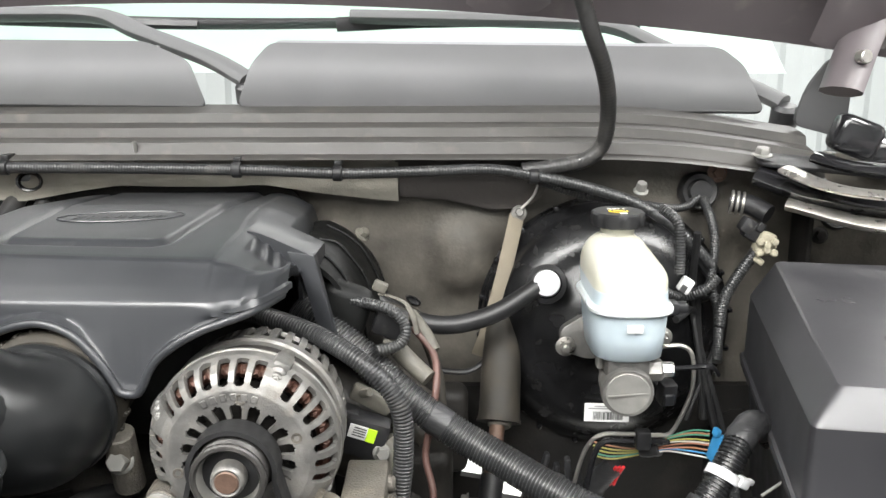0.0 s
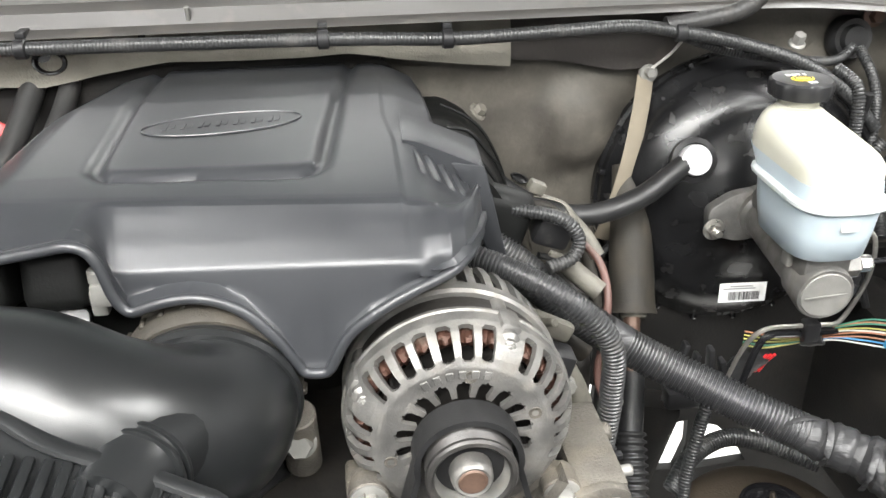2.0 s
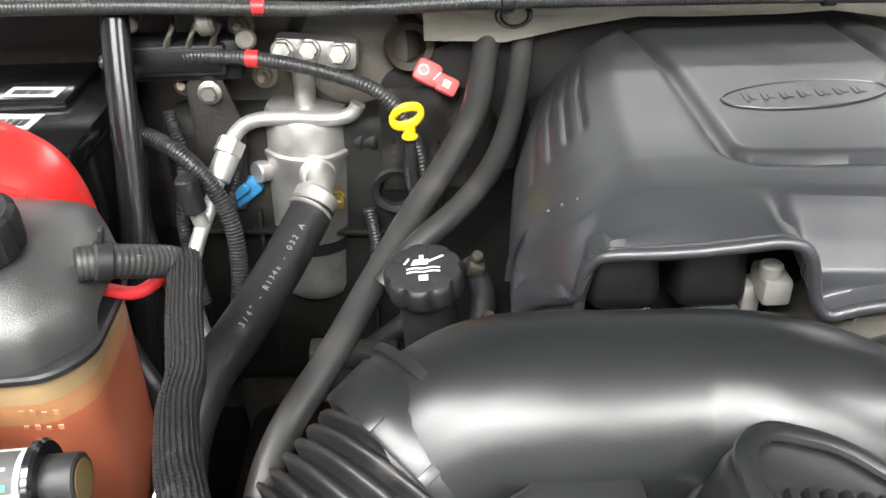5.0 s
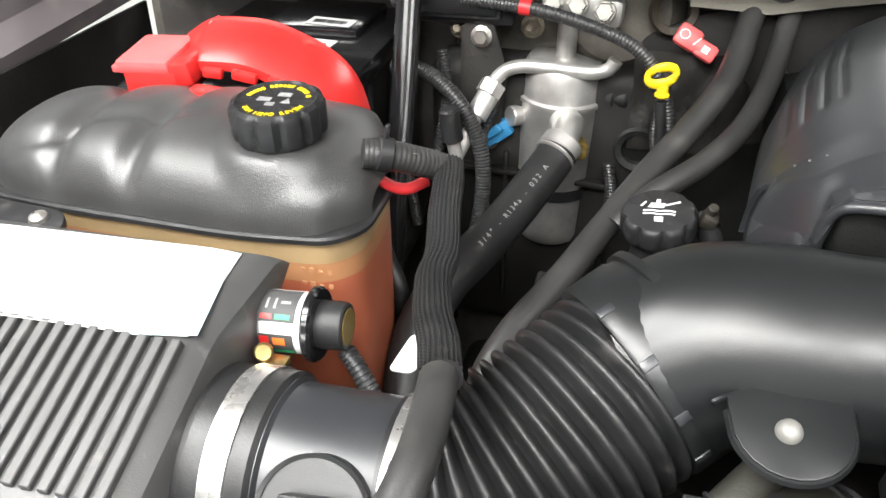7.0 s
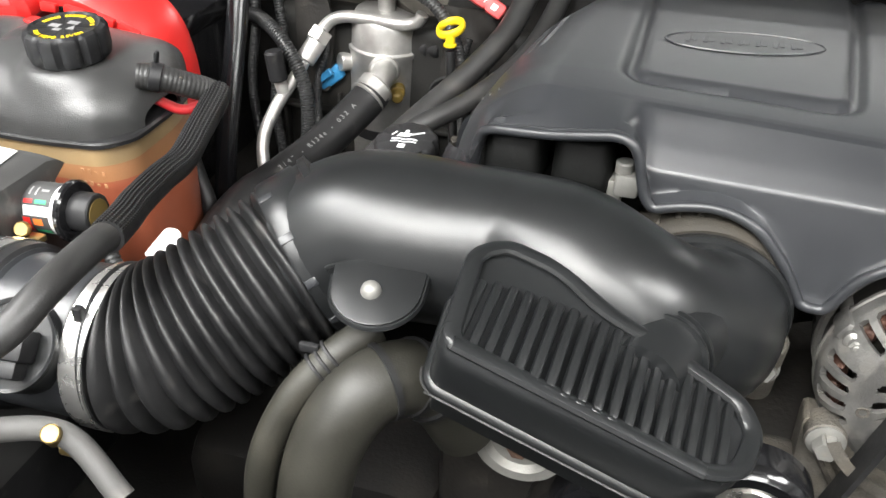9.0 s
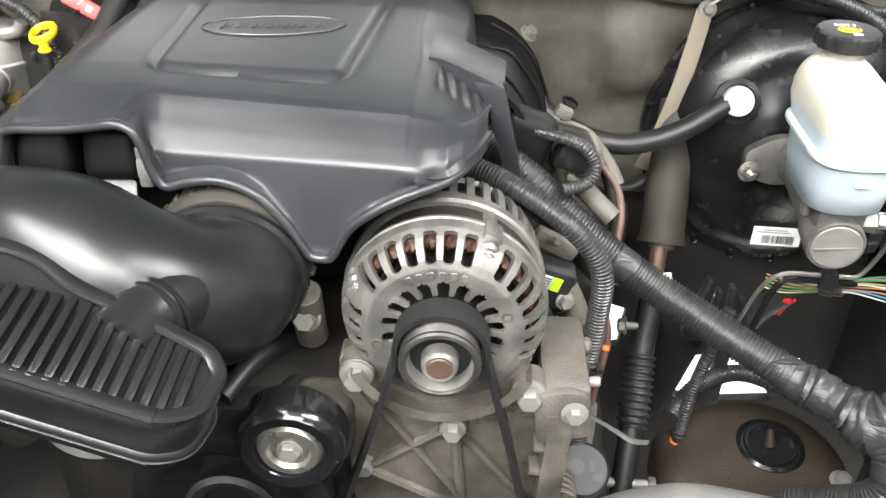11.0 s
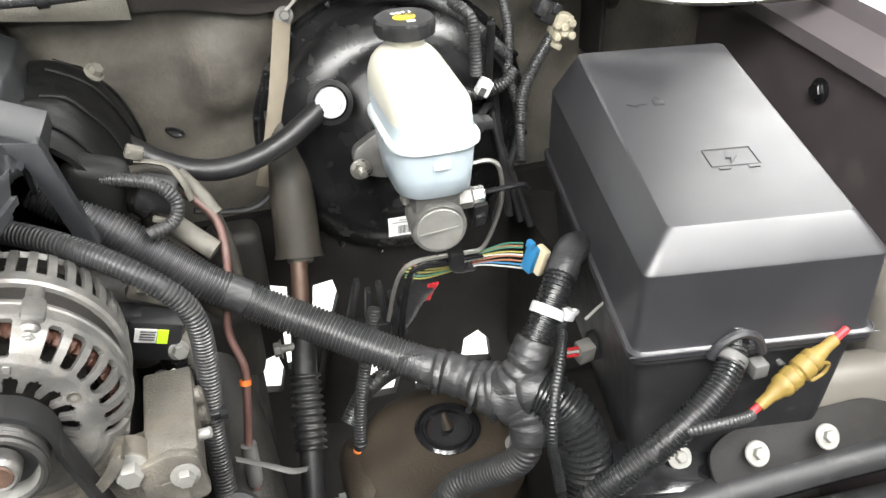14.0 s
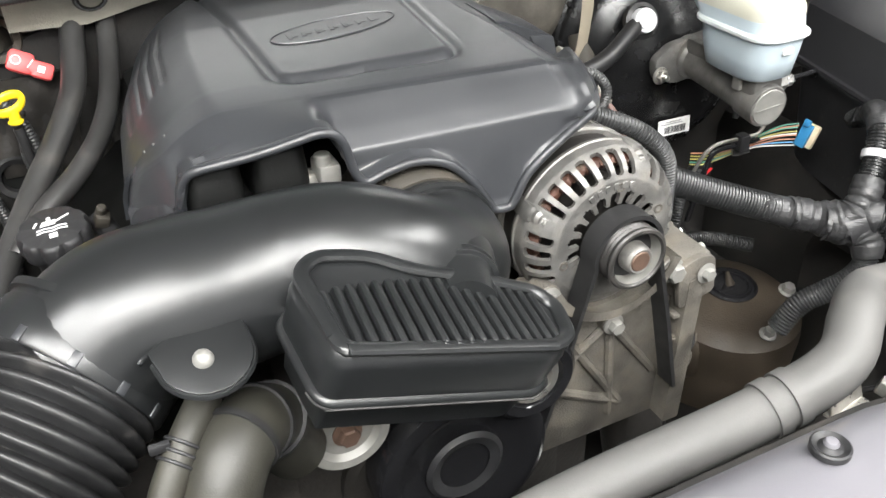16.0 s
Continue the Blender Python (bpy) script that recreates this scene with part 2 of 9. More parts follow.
GREYWALL = mat("grey_shop_paint", (0.34, 0.345, 0.35), 0.6, var=0.08, scale=1.5, bump=0.03, bscale=60)
TUBEGLOW = mat("lamp_diffuser", (1.0, 0.98, 0.95), 0.5, var=0.0, bump=0.0, glow=2.5)
GLASS = bpy.data.materials.new("windscreen_glass")
GLASS.use_nodes = True
GB = GLASS.node_tree.nodes["Principled BSDF"]
GB.inputs["Base Color"].default_value = (0.42, 0.74, 0.60, 1)
GB.inputs["Roughness"].default_value, GB.inputs["Transmission Weight"].default_value, GB.inputs["IOR"].default_value = 0.03, 1.0, 1.45


# ---- mesh helpers ----
BASES = {}


def thing(name, base, label="", category="", group="", kind=""):
    """An empty at the base of a thing; its parts are built in world places."""
    ob = new(name)
    ob.empty_display_size = 0.02
    ob.location = base
    BASES[ob.name] = Vector(base)
    return tagged(ob, label, category, group, kind)


def finish(bm, sharp=38):
    bmesh.ops.recalc_face_normals(bm, faces=bm.faces)
    lim = radians(sharp)
    for f in bm.faces:
        f.smooth = True
    for e in bm.edges:
        if len(e.link_faces) == 2 and e.calc_face_angle(0) > lim:
            e.smooth = False


def part(name, bm, material, parent, label="", sharp=38):
    """Links a bmesh as one mesh under a thing or a part."""
    base = BASES[parent.name]
    finish(bm, sharp)
    bmesh.ops.translate(bm, verts=bm.verts, vec=-base)
    me = bpy.data.meshes.new(name)
    bm.to_mesh(me)
    bm.free()
    me.materials.append(material)
    ob = new(name, me)
    ob.parent = parent
    BASES[ob.name] = base
    return tagged(ob, label)


def solo(name, bm, material, label="", category="", group="", kind="", sharp=38):
    """A thing that is one mesh, with its origin at its base."""
    finish(bm, sharp)
    lo = [min(v.co[k] for v in bm.verts) for k in range(3)]
    hi = [max(v.co[k] for v in bm.verts) for k in range(3)]
    base = Vector(((lo[0] + hi[0]) / 2, (lo[1] + hi[1]) / 2, lo[2]))
    bmesh.ops.translate(bm, verts=bm.verts, vec=-base)
    me = bpy.data.meshes.new(name)
    bm.to_mesh(me)
    bm.free()
    me.materials.append(material)
    ob = new(name, me)
    ob.location = base
    BASES[ob.name] = base
    return tagged(ob, label, category, group, kind)


def join(*bms):
    """The meshes of several bmeshes in one."""
    out = bms[0]
    for b in bms[1:]:
        me = bpy.data.meshes.new("tmp")
        b.to_mesh(me)
        b.free()
        out.from_mesh(me)
        bpy.data.meshes.remove(me)
    return out


def xf(bm, m):
    bmesh.ops.transform(bm, matrix=m, verts=bm.verts)
    return bm


def frame_of(origin, u, v):
    """A matrix whose x axis is u, whose y axis lies towards v, at origin."""
    u = Vector(u).normalized()
    v = Vector(v)
    v = (v - u * v.dot(u)).normalized()
    w = u.cross(v)
    return Matrix(((u.x, v.x, w.x, origin[0]), (u.y, v.y, w.y, origin[1]), (u.z, v.z, w.z, origin[2]), (0, 0, 0, 1)))


def box(c, s, bev=0.0, seg=2, rot=(0, 0, 0)):
    bm = bmesh.new()
    bmesh.ops.create_cube(bm, size=1.0)
    bmesh.ops.scale(bm, vec=s, verts=bm.verts)
    if bev:
        bmesh.ops.bevel(bm, geom=list(bm.edges), offset=min(bev, 0.49 * min(s)), segments=seg, profile=0.5, affect="EDGES", clamp_overlap=True)
    return xf(bm, pose(*c, *rot))


def spline(pts, step):
    """Catmull-Rom through pts (3 or 4 numbers, the fourth a radius), sampled at even steps."""
    P = [np.array(p, float) for p in pts]
    P = [2 * P[0] - P[1]] + P + [2 * P[-1] - P[-2]]
    raw = []
    for i in range(1, len(P) - 2):
        a, b, c, d = P[i - 1:i + 3]
        for k in range(24):
            t = k / 24
            raw.append(0.5 * (2 * b + (c - a) * t + (2 * a - 5 * b + 4 * c - d) * t * t + (3 * b - a - 3 * c + d) * t ** 3))
    raw.append(P[-2])
    raw = np.array(raw)
    dist = np.concatenate([[0], np.cumsum(np.linalg.norm(np.diff(raw[:, :3], axis=0), axis=1))])
    n = max(2, int(round(dist[-1] / step)) + 1)
    at = np.linspace(0, dist[-1], n)
    return np.stack([np.interp(at, dist, raw[:, k]) for k in range(raw.shape[1])], 1), at


def sweep(pts, r=0.005, seg=12, step=0.006, ripple=None, caps=True, flat=None, up=(0, 0, 1), wob=0.0):
    """A round or oval tube along a spline. ripple: (pitch, depth) for corrugations. flat: (across, high) factors."""
    if ripple:
        step = ripple[0] / (8 if len(ripple) > 2 else 4)
    S, at = spline(pts, step)
    bm = bmesh.new()
    rings, nrm = [], None
    for i in range(len(S)):
        p = Vector(S[i][:3])
        a, b = Vector(S[max(0, i - 1)][:3]), Vector(S[min(len(S) - 1, i + 1)][:3])
        t = (b - a).normalized()
        if nrm is None or flat:
            nrm = Vector(up)
        nrm = (nrm - t * nrm.dot(t))
        nrm = nrm.normalized() if nrm.length > 1e-6 else t.orthogonal().normalized()
        side = t.cross(nrm)
        rad = S[i][3] if S.shape[1] > 3 else r
        if ripple:
            soft_wave = len(ripple) > 2
            rad = rad * (1 - ripple[1] * ((0.5 - 0.5 * math.cos(math.pi * i / 4)) ** 1.6 if soft_wave else (1, 1, 0, 0)[i % 4]))
        if wob:
            rad *= 1 + wob * (noise.noise(p * 60) + noise.noise(p * 190))
        fx, fy = flat if flat else (1, 1)
        ring = []
        for k in range(seg):
            ang = 2 * math.pi * k / seg
            ring.append(bm.verts.new(p + side * (rad * fx * math.cos(ang)) + nrm * (rad * fy * math.sin(ang))))
        rings.append(ring)
    for a, b in zip(rings, rings[1:]):
        for k in range(seg):
            bm.faces.new((a[k], a[(k + 1) % seg], b[(k + 1) % seg], b[k]))
    if caps:
        bm.faces.new(rings[0][::-1])
        bm.faces.new(rings[-1])
    return bm


def lathe(profile, origin=(0, 0, 0), axis=(0, 0, 1), seg=32, start=0.0, sweep_deg=360.0, lobes=None, ref=(1, 0, 0)):
    """Turns (radius, height) pairs round an axis. lobes: (count, depth, low, high) scallops the rim between two heights."""
    axis = Vector(axis).normalized()
    ref = Vector(ref)
    if abs(axis.dot(ref)) > 0.95:
        ref = Vector((0, 1, 0))
    m = frame_of(origin, ref - axis * ref.dot(axis), axis.cross(ref))
    bm = bmesh.new()
    full = abs(sweep_deg - 360) < 1e-6
    n = seg if full else seg + 1
    rows = []
    for r, h in profile:
        if r < 1e-7:
            rows.append([bm.verts.new(m @ Vector((0, 0, h)))])
            continue
        row = []
        for k in range(n):
            a = radians(start + sweep_deg * k / seg)
            rr = r
            if lobes and lobes[2] <= h <= lobes[3]:
                rr = r * (1 - lobes[1] * max(0.0, math.cos(a * lobes[0])) ** 2)
            row.append(bm.verts.new(m @ Vector((rr * math.cos(a), rr * math.sin(a), h))))
        rows.append(row)
    for a, b in zip(rows, rows[1:]):
        for k in range(n if full else n - 1):
            k2 = (k + 1) % n
            if len(a) == 1 and len(b) == 1:
                continue
            if len(a) == 1:
                bm.faces.new((a[0], b[k], b[k2]))
            elif len(b) == 1:
                bm.faces.new((a[k], a[k2], b[0]))
            else:
                bm.faces.new((a[k], a[k2], b[k2], b[k]))
    return bm


def drum(p, axis, r, h, bev=0.001, seg=24, lobes=None, inner=0.0):
    """A closed cylinder (or ring) with eased rims, from p along axis."""
    b = min(bev, h / 3, r / 3)
    if inner:
        prof = [(inner, 0), (r - b, 0), (r, b), (r, h - b), (r - b, h), (inner, h), (inner, 0)]
    else:
        prof = [(0, 0), (r - b, 0), (r, b), (r, h - b), (r - b, h), (0, h)]
    return lathe(prof, p, axis, seg, lobes=lobes)


def hexnut(p, axis, r, h, flange=0.0, seg=6):
    bm = lathe([(0, 0), (r, 0), (r, h * 0.85), (r * 0.86, h), (0, h)], p, axis, seg)
    if flange:
        bm = join(bm, lathe([(0, 0), (flange, 0), (flange, h * 0.14), (r * 1.05, h * 0.26), (0, h * 0.26)], p, axis, 24))
    return bm


def prism(poly, m, depth, bev=0.0, seg=2):
    """A polygon in a plane's (u, v), raised along its normal and eased."""
    bm = bmesh.new()
    vs = [bm.verts.new((u, v, 0)) for u, v in poly]
    f = bm.faces.new(vs)
    r = bmesh.ops.extrude_face_region(bm, geom=[f])
    bmesh.ops.translate(bm, vec=(0, 0, depth), verts=[g for g in r["geom"] if isinstance(g, bmesh.types.BMVert)])
    if bev:
        bmesh.ops.recalc_face_normals(bm, faces=bm.faces)
        bmesh.ops.bevel(bm, geom=list(bm.edges), offset=bev, segments=seg, profile=0.5, affect="EDGES", clamp_overlap=True)
    return xf(bm, m)


def rounded(poly, r, n=4):
    """The polygon with its corners rounded."""
    out = []
    N = len(poly)
    for i in range(N):
        p, a, b = Vector(poly[i]), Vector(poly[i - 1]), Vector(poly[(i + 1) % N])
        da, db = (a - p), (b - p)
        rr = min(r, 0.45 * da.length, 0.45 * db.length)
        s, e = p + da.normalized() * rr, p + db.normalized() * rr
        for k in range(n + 1):
            t = k / n
            q = s * (1 - t) ** 2 + p * 2 * t * (1 - t) + e * t * t
            out.append((q.x, q.y))
    return out


def loft(loops, cap=True):
    """Skins closed loops of the same count."""
    bm = bmesh.new()
    rows = [[bm.verts.new(p) for p in lp] for lp in loops]
    n = len(rows[0])
    for a, b in zip(rows, rows[1:]):
        for k in range(n):
            bm.faces.new((a[k], a[(k + 1) % n], b[(k + 1) % n], b[k]))
    if cap:
        bm.faces.new(rows[0][::-1])
        bm.faces.new(rows[-1])
    return bm


def sheet(nu, nv, fn, thick=0.0):
    """A surface fn(i, j) on a grid, thickened; fn may give None for a gap."""
    bm = bmesh.new()
    g = [[None] * nv for _ in range(nu)]
    for i in range(nu):
        for j in range(nv):
            p = fn(i, j)
            g[i][j] = bm.verts.new(p) if p is not None else None
    for i in range(nu - 1):
        for j in range(nv - 1):
            q = (g[i][j], g[i + 1][j], g[i + 1][j + 1], g[i][j + 1])
            if all(q):
                bm.faces.new(q)
    bmesh.ops.recalc_face_normals(bm, faces=bm.faces)
    if thick:
        bm.normal_update()
        tops = list(bm.verts)
        faces = list(bm.faces)
        rim = [e for e in bm.edges if len(e.link_faces) == 1]
        twin = {v: bm.verts.new(v.co - v.normal * thick) for v in tops}
        for f in faces:
            bm.faces.new([twin[v] for v in reversed(f.verts)])
        for e in rim:
            p, q = e.verts
            bm.faces.new((p, q, twin[q], twin[p]))
    return bm


def letters(s, size, m, depth=0.0004):
    """Words in the built-in font, as a mesh in the plane of m."""
    cu = bpy.data.curves.new("words", "FONT")
    cu.body, cu.size, cu.align_x, cu.align_y, cu.extrude = s, size, "CENTER", "CENTER", depth
    ob = new("words", cu)
    bpy.context.view_layer.update()
    me = bpy.data.meshes.new_from_object(ob.evaluated_get(bpy.context.evaluated_depsgraph_get()))
    bm = bmesh.new()
    bm.from_mesh(me)
    bpy.data.objects.remove(ob)
    bpy.data.curves.remove(cu)
    bpy.data.meshes.remove(me)
    return xf(bm, m)


def arc_letters(s, size, m, radius, mid, spread, outward=True):
    """Words set letter by letter round a circle in the plane of m."""
    bms = []
    for i, ch in enumerate(s):
        if ch == " ":
            continue
        a = mid + (spread * (0.5 - i / (len(s) - 1)) if outward else -spread * (0.5 - i / (len(s) - 1)))
        turn = a - 90 if outward else a + 90
        bms.append(letters(ch, size, m @ pose(radius * math.cos(radians(a)), radius * math.sin(radians(a)), 0, 0, 0, turn)))
    return join(*bms)


def bars(m, w, h, n, rnd, fill=0.55):
    """A block of upright code bars, for a label."""
    bms, x = [], -w / 2
    for k in range(n):
        bw = w / n * (0.3 + fill * rnd.random())
        bms.append(xf(box((x + bw / 2, 0, 0), (bw, h, 0.0004)), m))
        x += w / n
    return join(*bms)


def lerp_table(tab, x):
    xs = [a for a, _ in tab]
    return float(np.interp(x, xs, [b for _, b in tab]))


def smooth01(t):
    t = max(0.0, min(1.0, t))
    return t * t * (3 - 2 * t)

# ---- the shop round the vehicle ----
def shop():
    solo("floor", box((0, 0, -0.05), (12, 12, 0.1)), FLOORM, "pale sealed concrete workshop floor", "floor", kind="structure")
    solo("ceiling", box((0, 0, 4.05), (12, 12, 0.1)), GREYWALL, "grey painted workshop ceiling", "ceiling", kind="structure")
    for name, c, s in (("wall_south", (0, -6.05, 2), (12.2, 0.1, 4)), ("wall_west", (-6.05, 0, 2), (0.1, 12, 4)), ("wall_east", (6.05, 0, 2), (0.1, 12, 4))):
        solo(name, box(c, s), GREYWALL, "plain grey workshop wall", "wall", kind="structure")

    def ribbed(i, j):
        k = i % 6
        return Vector((-6 + 12 * i / 240, 6.0 - (0.03 if k in (2, 3) else 0.0), 4.0 * j))
    solo("wall_north", sheet(241, 2, ribbed, 0.05), SHOPWALL, "white ribbed metal wall sheeting", "wall", kind="structure", sharp=20)
    for lx, ly, _ in LAMPS:
        f = thing("ceiling_light", (lx, ly, 3.7), "wide white workshop light panel under the ceiling", "ceiling light", "workshop ceiling lights")
        part("housing", box((lx, ly, 3.85), (2.3, 1.3, 0.30), 0.02), SHOPWALL, f)
        part("diffuser", box((lx, ly, 3.69), (2.2, 1.2, 0.02), 0.004), TUBEGLOW, f)


shop()


# ---- body shell of the engine bay ----
def bulkhead():
    def h(x, z):
        """Depth of the pressed panel: a boss, a recess, and swages."""
        y = 0.990
        y -= 0.020 * math.exp(-(((x - 0.025) / 0.034) ** 2 + ((z - 1.20) / 0.042) ** 2) ** 2)
        y -= 0.018 * smooth01((1.08 - z) / 0.10) * smooth01((x + 0.08) / 0.05)
        y += 0.012 * smooth01((x - 0.05) / 0.05) * smooth01((1.26 - z) / 0.08)
        y += 0.02 * smooth01((-0.10 - x) / 0.1) + 0.12 * smooth01((-0.735 - x) / 0.05)
        y -= 0.010 * math.exp(-((x - 0.30) / 0.05) ** 2 - ((z - 1.21) / 0.04) ** 2)
        return y + 0.002 * noise.noise(Vector((x * 14, z * 14, 0)))

    def fn(i, j):
        x = -1.16 + 1.72 * i / 150
        lo = lerp_table([(-1.2, 0.55), (-0.03, 0.90), (0.0, 1.00), (0.12, 1.0), (0.34, 0.98), (0.36, 0.9), (0.7, 0.9)], x)
        z = lo + (1.318 - lo) * j / 70
        return Vector((x, h(x, z), z))
    solo("bulkhead", sheet(151, 71, fn, 0.004), WALLP, "dirty grey-beige pressed steel bulkhead behind the engine", "bulkhead", kind="structure", sharp=60)


bulkhead()


def lower_bulkhead():
    """Panel under the dash, coloured with the booster's shade, ragged gaps to the floor."""
    bm = bmesh.new()
    loops = [[(-0.30, 0.50), (0.56, 0.50), (0.56, 1.05), (-0.30, 1.05)],
             [(-0.004, 0.812), (0.022, 0.806), (0.030, 0.838), (0.024, 0.864), (0.004, 0.858)],
             [(0.070, 0.905), (0.094, 0.900), (0.103, 0.930), (0.098, 0.953), (0.076, 0.950)],
             [(0.122, 0.764), (0.160, 0.762), (0.171, 0.800), (0.169, 0.836), (0.132, 0.830)],
             [(0.186, 0.760), (0.250, 0.766), (0.229, 0.802), (0.206, 0.824), (0.187, 0.830)],
             [(0.246, 0.790), (0.288, 0.782), (0.284, 0.818), (0.270, 0.835), (0.252, 0.826)],
             [(0.034, 0.838), (0.050, 0.842), (0.053, 0.898), (0.035, 0.904)],
             [(0.020, 0.935), (0.046, 0.930), (0.048, 0.955), (0.028, 0.962)]]
    edges = []
    for lp in loops:
        vs = [bm.verts.new((x, 0.955, z)) for x, z in lp]
        edges += [bm.edges.new((vs[i], vs[(i + 1) % len(vs)])) for i in range(len(vs))]
    bmesh.ops.triangle_fill(bm, use_beauty=True, edges=edges, normal=(0, -1, 0))
    r = bmesh.ops.extrude_face_region(bm, geom=list(bm.faces))
    bmesh.ops.translate(bm, vec=(0, 0.012, 0), verts=[g for g in r["geom"] if isinstance(g, bmesh.types.BMVert)])
    solo("bulkhead_lower", bm, TUB, "lower bulkhead coloured dark for the shade below the booster, with ragged gaps", "bulkhead", kind="structure")


lower_bulkhead()


def cowl():
    # stepped rail with seal above the bulkhead
    prof = [(0.935, 1.318), (0.952, 1.322), (0.958, 1.334), (0.985, 1.337), (0.988, 1.347), (1.010, 1.351), (1.013, 1.361), (1.035, 1.366), (1.060, 1.368), (1.060, 1.300), (0.995, 1.300), (0.99, 1.314)]

    def drop(x):
        return -0.040 * smooth01((x - 0.15) / 0.4) ** 1.3 - 0.01 * smooth01((-0.8 - x) / 0.3)
    loops = []
    for k in range(60):
        x = -1.14 + 1.56 * k / 59
        loops.append([(x, y, z + drop(x)) for y, z in prof])
    solo("cowl_rail", loft(loops), SEAL, "dusty grey stepped cowl rail with weather seal", "cowl rail", kind="structure", sharp=25)

    def plate(name, x0, x1, cut0, cut1):
        poly = [(x0, 0.0), (x1, 0.0), (x1 - cut1 * 0.35, 0.055), (x1 - cut1, 0.078), (x0 + cut0, 0.078), (x0 + cut0 * 0.3, 0.05)]
        m = frame_of((0, 1.048, 1.360), (1, 0, -0.012), (0, 0.062, 0.078))
        t = thing(name, (0.5 * (x0 + x1), 1.05, 1.36), "dark grey plastic cowl panel below the windscreen", "cowl panel", "cowl panels")
        part("panel", prism(rounded([(u, v * 1.22) for u, v in poly], 0.012), m, 0.006, 0.0018), COWLP, t)
        part("top_shelf", box((0.5 * (x0 + cut0 + x1 - cut1), 1.135, 1.434), (x1 - x0 - cut0 - cut1, 0.055, 0.004), 0.001, 1, (8, 0.6, 0)), SHROUD, t)
    plate("cowl_panel", -1.10, -0.278, 0.05, 0.087)
    plate("cowl_panel", -0.243, 0.382, 0.030, 0.040)

    glass = solo("windscreen", sheet(24, 10, lambda i, j: Vector((-1.0 + 1.44 * i / 23, 1.20 + 0.62 * j / 9 - 0.06 * ((i - 11.5) / 11.5) ** 2, 1.40 + 0.42 * j / 9))), GLASS,
                 "green-tinted windscreen glass behind the wipers", "windscreen", kind="structure", sharp=60)
    glass.visible_shadow = False

    def wiper(pts, blade):
        t = thing("wiper", pts[0], "black wiper arm and blade lying over the windscreen", "wiper", "windscreen wipers")
        part("arm", sweep(pts, 0.0145, 12, 0.012, flat=(1.25, 0.75)), COWLP, t)
        part("pivot_cap", drum(Vector(pts[0]) + Vector((0, 0, -0.03)), (0, -0.3, 1), 0.017, 0.03, 0.005), MATTE, t)
        part("blade", sweep(blade, 0.010, 8, 0.02, flat=(0.7, 1.2)), RUBBER, t)
        n = len(blade) // 2
        part("blade_holder", sweep([blade[n - 1], blade[n]], 0.013, 8, 0.02, flat=(1, 0.8)), MATTE, t)
    wiper([(-0.245, 1.13, 1.392), (-0.30, 1.16, 1.418), (-0.40, 1.20, 1.452), (-0.47, 1.23, 1.475), (-0.62, 1.26, 1.478)],
          [(-0.95, 1.30, 1.475), (-0.70, 1.29, 1.472), (-0.35, 1.30, 1.462), (0.02, 1.31, 1.462)])
    wiper([(0.425, 1.10, 1.365), (0.37, 1.15, 1.395), (0.30, 1.21, 1.430), (0.22, 1.25, 1.462), (0.05, 1.28, 1.47), (-0.13, 1.29, 1.474)],
          [(-0.15, 1.285, 1.462), (-0.02, 1.29, 1.466), (0.12, 1.29, 1.463), (0.28, 1.28, 1.452)])


cowl()


